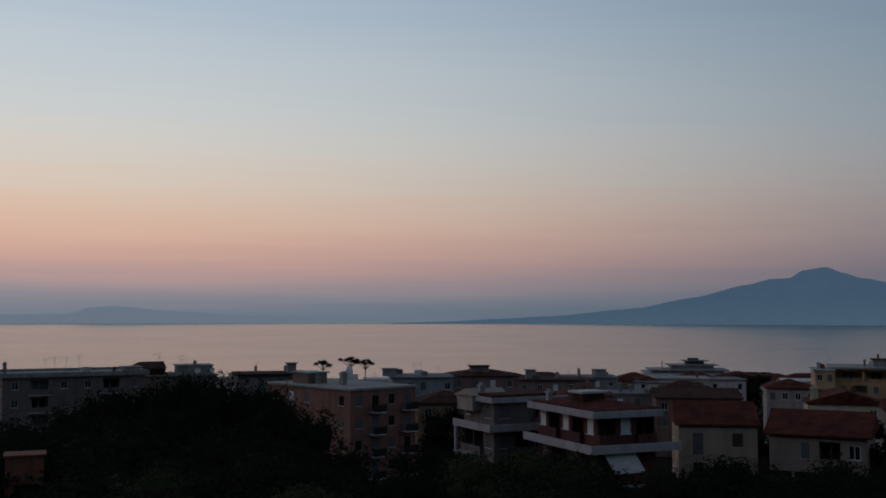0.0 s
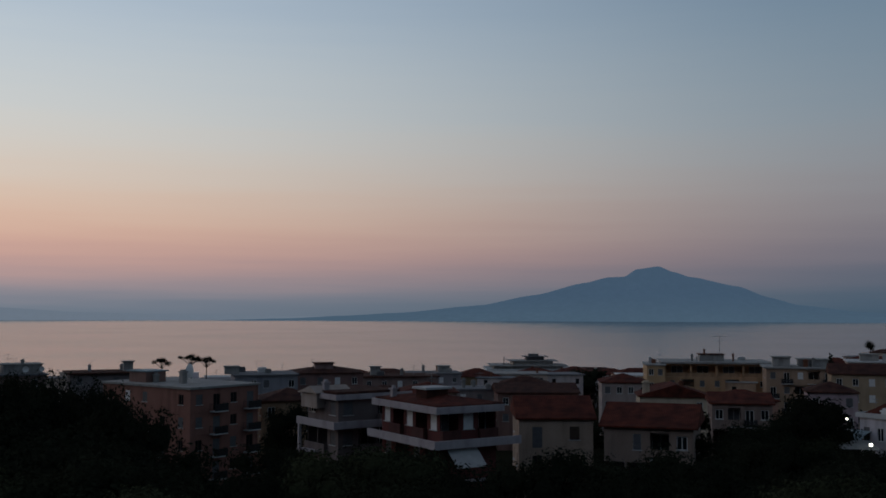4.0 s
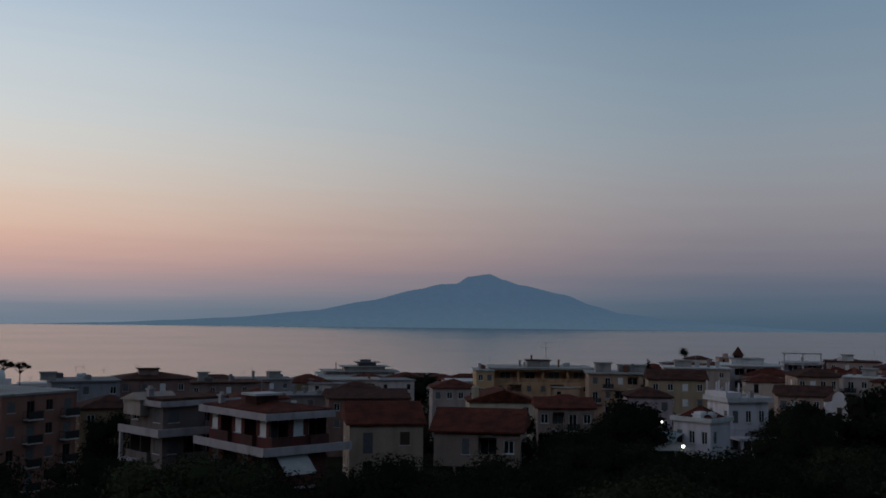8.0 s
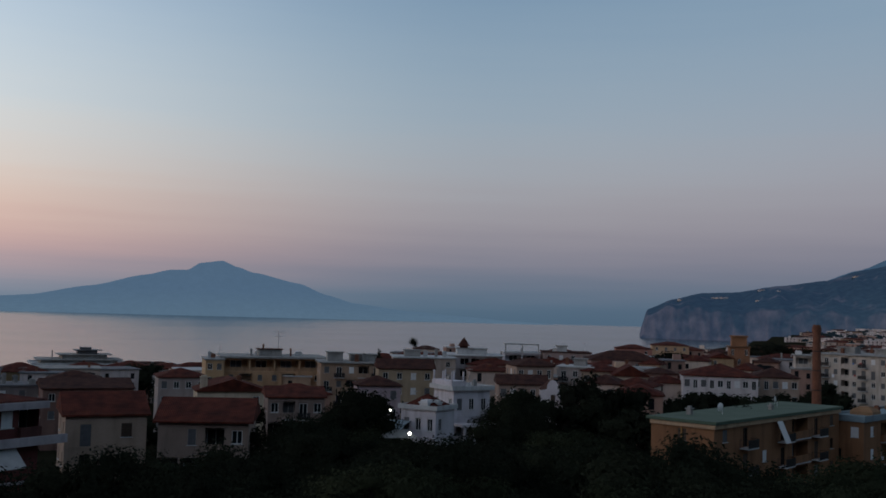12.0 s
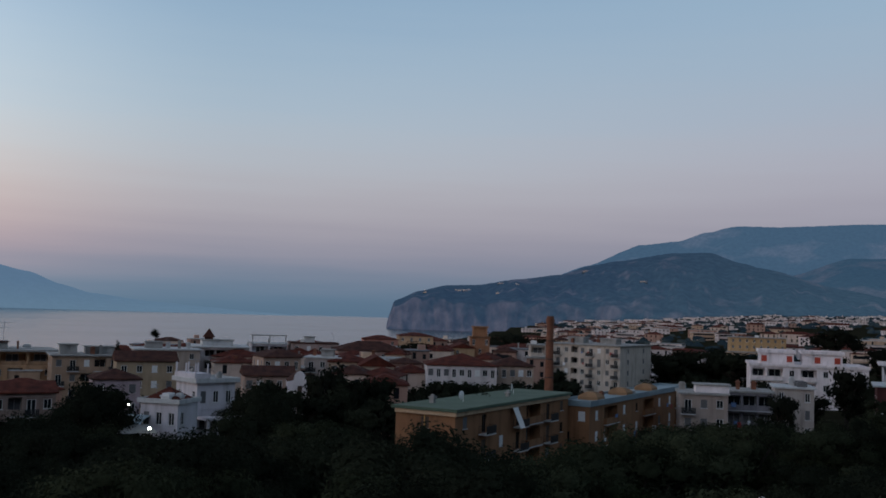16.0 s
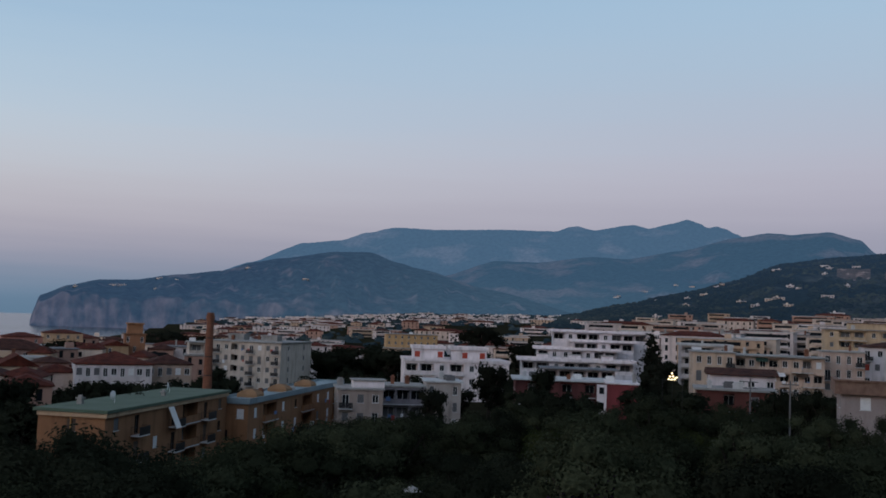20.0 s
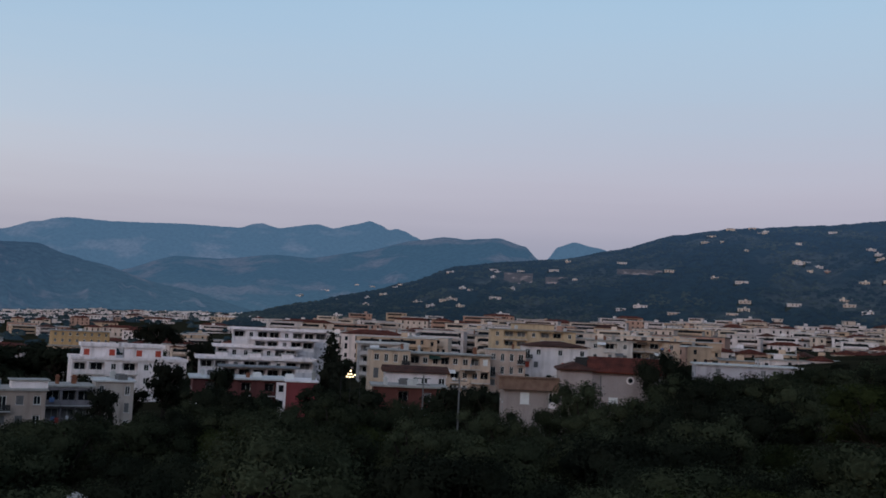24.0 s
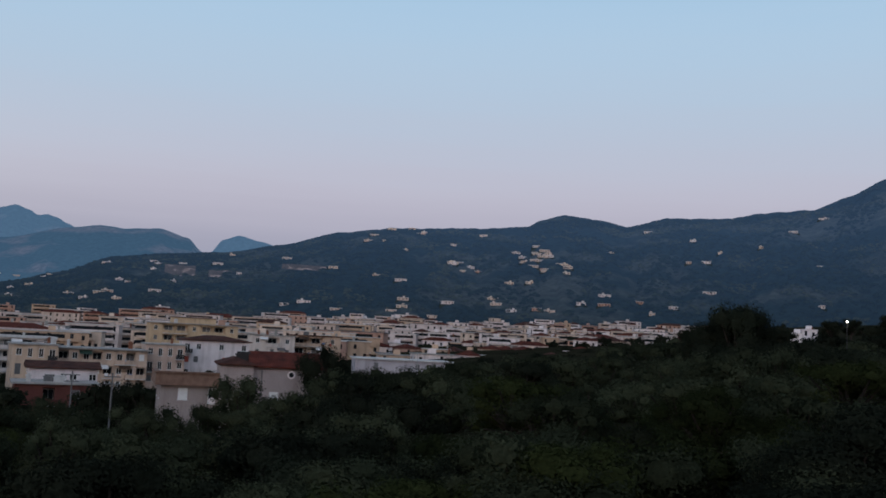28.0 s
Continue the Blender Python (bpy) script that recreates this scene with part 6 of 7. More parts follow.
# ---- trees ----
def leaf_cards(rng, centres, count, size0, size1, flat=0.0):
    """A crown of lobes: a dense inner mass and leaf sprays scattered over it. Gives points, faces and soft normals."""
    v, f, nn = [], [], []
    tot = sum(r ** 2 for _, r, _ in centres)
    mid = sum((Vector(c) * r for c, r, _ in centres), Vector()) / sum(r for _, r, _ in centres)
    for c, r, sq in centres:
        k = len(v)
        ph = rng.uniform(0, 9)
        out = (Vector(c) - mid)
        out = out / max(out.length, 0.5)
        for i in range(5):
            th = math.pi * i / 4
            for j in range(7):
                g = 2 * math.pi * j / 7
                q = r * (0.5 + 0.1 * math.sin(3 * g + ph) * math.sin(th)) * rng.uniform(0.78, 1.2)
                d = Vector((math.sin(th) * math.cos(g), math.sin(th) * math.sin(g), math.cos(th)))
                v.append((c[0] + q * d.x, c[1] + q * d.y, c[2] + q * sq * d.z))
                nn.append(tuple((d * 0.4 + out * 0.95).normalized()))
        for i in range(4):
            for j in range(7):
                f.append((k + i * 7 + j, k + (i + 1) * 7 + j, k + (i + 1) * 7 + (j + 1) % 7, k + i * 7 + (j + 1) % 7))
        for _ in range(int(count * r * r / tot)):
            g = Vector((rng.gauss(0, 1), rng.gauss(0, 1), rng.gauss(0, 1) + 0.15)).normalized()
            p = Vector(c) + Vector((g.x, g.y, g.z * sq)) * r * (0.5 + 0.72 * rng.random())
            s = rng.uniform(size0, size1)
            n = (g + Vector((rng.uniform(-1, 1), rng.uniform(-1, 1), rng.uniform(-1, 1))) * 0.5 + Vector((0, 0, flat))).normalized()
            a = Matrix.Rotation(rng.uniform(0, 6.28), 3, n) @ n.orthogonal().normalized()
            b = n.cross(a)
            k = len(v)
            v += [tuple(p + a * s), tuple(p - a * s * 0.7 + b * s * 0.5), tuple(p - a * s * 0.7 - b * s * 0.5 + n * s * 0.3)]
            nn += [tuple((g * 0.4 + out * 0.95 + n * 0.06).normalized())] * 3
            f.append((k, k + 1, k + 2))
    return v, f, nn


def tree_meshes(kind, seed, fine):
    rng = random.Random(seed)
    s = Soup()
    many, q0 = ((0.78, 0.46), (0.4 if kind == "olive" else 0.46, 0.58 if kind == "olive" else 0.5), (0.1, 1.3))[fine]
    if kind == "olive":
        hh = 2.2
        s.tube((0, 0, -0.6), (0.1, 0, 1.0), 0.38, 0.28, 8).tube((0.1, 0, 1.0), (0, 0.1, hh), 0.28, 0.22, 8)
        lobes = []
        for k in range(28):
            a = k * 2.4 + rng.uniform(-0.4, 0.4)
            q = rng.uniform(0.4, 2.8)
            c = (q * math.cos(a), q * math.sin(a), rng.uniform(2.5, 6.4) - 0.12 * q * q)
            lobes.append((c, rng.uniform(0.45, 1.0), rng.uniform(0.75, 1.0)))
            mid = (c[0] * 0.5, c[1] * 0.5, (hh + c[2]) / 2)
            s.tube((0, 0.1, hh - 0.2), mid, 0.15, 0.1, 6 - fine).tube(mid, c, 0.1, 0.04, 5 - fine)
        lobes.append(((0, 0, 4.4), 1.6, 0.9))
        v, f, nn = leaf_cards(rng, lobes, int(20000 * many), 0.10 * q0, 0.24 * q0)
        return s.mesh("trunk", BARK), v, f, nn
    if kind == "broad":
        s.tube((0, 0, -0.8), (0.1, 0.1, 2.4), 0.45, 0.32, 8)
        lobes = []
        for k in range(30):
            a = k * 2.4 + rng.uniform(-0.4, 0.4)
            q = rng.uniform(0.4, 3.1)
            c = (q * math.cos(a), q * math.sin(a), rng.uniform(3.2, 8.2) - q * 0.4)
            lobes.append((c, rng.uniform(0.6, 1.35), rng.uniform(0.8, 1.05)))
            mid = (c[0] * 0.4, c[1] * 0.4, 2.4 + (c[2] - 2.4) * 0.5)
            s.tube((0.1, 0.1, 2.2), mid, 0.2, 0.12, 6 - fine).tube(mid, c, 0.12, 0.04, 5 - fine)
        v, f, nn = leaf_cards(rng, lobes, int(21000 * many), 0.14 * q0, 0.34 * q0)
        return s.mesh("trunk", BARK), v, f, nn
    if kind == "cypress":
        s.tube((0, 0, -0.8), (0, 0, 11), 0.3, 0.05, 8)
        lobes = []
        for k in range(26):
            u = k / 25
            r = 1.9 * (1 - u) ** 0.6 + 0.25
            a = k * 2.4
            lobes.append(((0.45 * r * math.cos(a), 0.45 * r * math.sin(a), 1.0 + u * 10.6), r * 0.75, 1.1))
        v, f, nn = leaf_cards(rng, lobes, int(6000 * many) + 600, 0.14 * q0, 0.32 * q0)
        return s.mesh("trunk", BARK), v, f, nn
    if kind == "pine":
        s.tube((0, 0, -0.8), (0.2, 0, 6.5), 0.5, 0.34, 8)
        lobes = []
        for k in range(17):
            a = k * 2.4 + rng.uniform(-0.3, 0.3)
            q = 4.6 * math.sqrt((k + 0.5) / 17)
            c = (q * math.cos(a), q * math.sin(a), 9.6 - 0.11 * q * q + rng.uniform(-0.25, 0.25))
            lobes.append((c, rng.uniform(1.3, 1.8), 0.6))
            mid = (c[0] * 0.55, c[1] * 0.55, 8.0)
            s.tube((0.2, 0, 6.2), mid, 0.2, 0.12, 6).tube(mid, c, 0.12, 0.05, 5)
        v, f, nn = leaf_cards(rng, lobes, int(7000 * many) + 600, 0.16 * q0, 0.36 * q0, 0.6)
        return s.mesh("trunk", BARK), v, f, nn
    if kind == "stone_pine":
        s.tube((0, 0, -0.8), (0.1, 0.1, 8.9), 0.14, 0.07, 6)
        lobes = []
        for k in range(7):
            a, q = k * 2.4, 0.25 + 0.2 * k
            c = (q * math.cos(a), q * math.sin(a), 9.55 - 0.12 * q + rng.uniform(-0.22, 0.22))
            lobes.append((c, rng.uniform(0.36, 0.6), 0.5))
            s.tube((0.1, 0.1, 8.5), c, 0.06, 0.03, 5)
        v, f, nn = leaf_cards(rng, lobes, 900, 0.06, 0.14, 0.4)
        return s.mesh("trunk", BARK), v, f, nn
    if kind == "ball":
        s.tube((0, 0, -0.8), (0.1, 0, 9.6), 0.16, 0.07, 6)
        lobes = [((0.35 * math.cos(k * 2.4), 0.35 * math.sin(k * 2.4), 10.0 + 0.25 * (k % 3)), rng.uniform(0.5, 0.75), 0.85) for k in range(6)]
        v, f, nn = leaf_cards(rng, lobes, 700, 0.08, 0.18)
        return s.mesh("trunk", BARK), v, f, nn
    # shrub
    lobes = []
    for k in range(5):
        a = k * 2.4
        lobes.append(((0.8 * math.cos(a), 0.8 * math.sin(a), rng.uniform(0.8, 1.6)), rng.uniform(0.7, 1.1), 0.9))
        s.tube((0, 0, -0.4), lobes[-1][0], 0.08, 0.03, 5)
    v, f, nn = leaf_cards(rng, lobes, int(5200 * many), 0.04, 0.1)
    return s.mesh("trunk", BARK), v, f, nn


TREES = {}


def tree(kind, leaf, az, d, top, height, label, group="", spread=1.0, seed=0, category="tree"):
    """A tree whose crown reaches elevation top at distance d."""
    fine = 0 if d < 60 else 1 if d < 150 else 2
    key = (kind, leaf.name, fine, seed % (4 if kind in ("olive", "broad") else 2))
    if key not in TREES:
        t, v, f, nn = tree_meshes(kind, 100 + seed % 4 + len(kind), fine)
        me = mesh_of("crown", v, f, leaf, None, True)
        me.normals_split_custom_set_from_vertices(nn)
        TREES[key] = (t, me, max(p[2] for p in v))
    t, c, zmax = TREES[key]
    z1 = level(top, d)
    g = ground(az, d)
    k = height / zmax
    z0 = z1 - height
    if z0 > g - 0.2:
        k = (z1 - g) / zmax
        z0 = g
    e = tagged(new({"shrub": "shrub", "ball": "pine_tree", "stone_pine": "pine_tree"}.get(kind, kind + "_tree"), None), label, category, group)
    e.matrix_basis = Matrix.Translation(at(az, d, z0)) @ Matrix.Rotation(seed * 1.7, 4, "Z") @ Matrix.Diagonal((k * spread, k * spread, k, 1))
    part("trunk", t, e), part("crown", c, e)
    return e


def grove(seed, count, az0, az1, d0, d1, top_near, top_far, kinds, label, group, h0=6, h1=8, jitter=0.35):
    rng = random.Random(seed)
    for k in range(count):
        u = ((k * 0.618) % 1.0)
        d = d0 + (d1 - d0) * u
        az = az0 + (az1 - az0) * (k + rng.random()) / count
        kind, leaf = rng.choice(kinds)
        top = top_near(az) + (top_far(az) - top_near(az)) * u + math.degrees(rng.uniform(-6.0, 2.4) * jitter / d)
        tree(kind, leaf, az, d, top, rng.uniform(h0, h1), label, group, rng.uniform(1.0, 1.35), rng.randrange(100))


curve = lambda *p: (lambda a: float(np.interp(a, [q[0] for q in p], [q[1] for q in p])))
OLV = [("olive", OLIVE), ("olive", OLIVE), ("olive", OLIVE), ("broad", DARK_LEAF), ("olive", CITRUS)]
DRK = [("broad", DARK_LEAF), ("broad", DARK_LEAF), ("olive", OLIVE)]
# dark tall trees in the west
grove(51, 14, -25, -9.5, 62, 100, curve((-25, -5.5), (-9, -6)), curve((-25, -4.6), (-21, -4.4), (-18, -4.4), (-15, -4.5), (-13.5, -4.5), (-12, -4.7), (-10, -4.7), (-8, -5.8)), [("broad", DARK_LEAF)],
      "tall dark broadleaf tree in dusk shade", "dark trees by the houses", 10, 14, 0.25)
grove(52, 32, -26, 20, 34, 60, curve((-26, -10.5), (20, -11.5)), curve((-26, -7.0), (-10, -7.2), (-4, -7.8), (0, -8.2), (8, -8.3), (12, -8.0), (18, -7.9), (20, -7.8)), DRK, "dark leafy tree in the garden below", "garden trees", 6, 9, 0.5)
grove(53, 17, 18, 48, 36, 75, curve((18, -11), (48, -10.5)), curve((18, -8.2), (22, -7.4), (26, -6.8), (36, -6.9), (48, -6.6)), DRK, "dark leafy tree in the garden below", "garden trees", 6, 9, 0.5)
grove(54, 22, 22, 46, 80, 130, curve((22, -7.6), (46, -7.4)), curve((22, -6.6), (30, -6.6), (34, -7.4), (37, -6.6), (38.5, -5.2), (43, -5.4), (46, -6.9)), DRK, "dark leafy tree between the houses", "trees between houses", 6, 10)
grove(55, 17, 44, 70, 36, 80, curve((44, -11), (70, -10.0)), curve((44, -7.6), (52, -7.6), (58, -7.2), (64, -6.2), (70, -5.6)), OLV, "grey-green olive tree in the grove", "olive grove", 5.5, 8, 1.1)
grove(56, 24, 57, 82, 85, 140, curve((57, -6.8), (64, -6.2), (82, -5.6)), curve((57, -6.4), (62, -5.5), (66, -4.9), (71, -4.15), (78, -3.95), (82, -3.7)), OLV, "grey-green olive tree in the grove", "olive grove", 6, 8, 0.55)
grove(57, 30, 68, 104, 34, 80, curve((68, -10.0), (104, -8.5)), curve((68, -5.8), (84, -5.4), (96, -5.0), (104, -3.6)), OLV, "grey-green olive tree in the grove", "olive grove", 5.5, 8, 1.1)
grove(58, 20, 78, 100, 80, 115, curve((78, -5.4), (100, -4.6)), curve((78, -4.2), (81, -3.5), (84, -4.0), (88, -3.9), (89.5, -4.4), (91, -5.2), (92, -4.8), (95, -3.9), (100, -2.2)), OLV, "grey-green olive tree in the grove", "olive grove", 6, 8, 0.55)
grove(59, 34, 98, 131, 32, 75, curve((98, -9.0), (131, -6.5)), curve((98, -3.0), (108, -2.2), (118, -1.4), (131, -0.6)), OLV, "grey-green olive tree in the grove", "olive grove", 5.5, 8, 1.1)
grove(60, 34, 98, 131, 78, 130, curve((98, -2.6), (108, -1.6), (131, 0.0)), curve((98, -1.9), (106, -1.0), (114, 0.0), (122, 0.7), (131, 1.0)), DRK[:1] + OLV + OLV, "olive tree at the edge of the grove", "olive grove", 6, 9, 0.3)
grove(65, 54, 97, 131, 135, 300, curve((97, -2.3), (104, -1.8), (110, -0.8), (116, 0.3), (131, 1.2)), curve((97, -1.7), (104, -1.35), (110, -0.5), (116, 0.5), (122, 1.5), (131, 2.2)), [("broad", DARK_LEAF), ("olive", OLIVE)], "dark tree on the far side of the grove", "trees of the town", 8, 12, 0.3)
# beyond the grove, round the small white houses
grove(67, 20, 117, 131, 190, 330, curve((117, 0.5), (124, 0.85), (131, 1.2)), curve((117, 0.9), (123, 1.15), (125.5, 1.25), (131, 2.0)), [("broad", DARK_LEAF), ("olive", OLIVE)], "dark tree beyond the grove", "trees of the town", 8, 12, 0.3)
grove(68, 14, 118, 131, 460, 620, curve((118, 1.3), (124, 1.7), (131, 2.2)), curve((118, 1.7), (124, 2.2), (131, 3.0)), [("broad", DARK_LEAF)], "dark tree at the foot of the hill", "trees of the town", 10, 15, 0.4)
# gardens among the town houses
grove(66, 34, 99, 120, 260, 520, curve((99, -1.5), (106, -1.0), (112, -0.1), (120, 0.8)), curve((99, -0.3), (106, 0.1), (112, 0.7), (120, 1.3)), [("broad", DARK_LEAF)], "dark tree among the town houses", "trees of the town", 7, 10, 0.2)
grove(61, 16, -9, 30, 150, 300, curve((-9, -5.6), (12, -5.8), (30, -5.2)), curve((-9, -4.0), (12, -4.0), (30, -3.8)), [("broad", DARK_LEAF)], "dark tree among the town houses", "trees of the town", 7, 11, 0.3)
grove(62, 44, 28, 56, 140, 290, curve((28, -5.4), (30, -6.0), (35, -6.2), (38, -4.8), (56, -4.6)), curve((28, -3.8), (40, -3.4), (56, -2.9)), [("broad", DARK_LEAF)], "dark tree among the town houses", "trees of the town", 7, 11, 0.25)
grove(63, 23, 59.5, 74, 200, 420, curve((60, -3.6), (74, -3.2)), curve((60, -2.0), (74, -1.4)), [("broad", DARK_LEAF)], "dark tree among the town houses", "trees of the town", 8, 13, 0.25)
grove(64, 30, 78, 118, 190, 420, curve((78, -3.2), (98, -2.3), (106, -1.9), (112, -0.8), (118, 0.0)), curve((78, -1.0), (96, -0.9), (100, -1.5), (106, -1.2), (112, -0.2), (118, 0.7)), [("broad", DARK_LEAF)], "dark tree among the town houses", "trees of the town", 7, 11, 0.2)
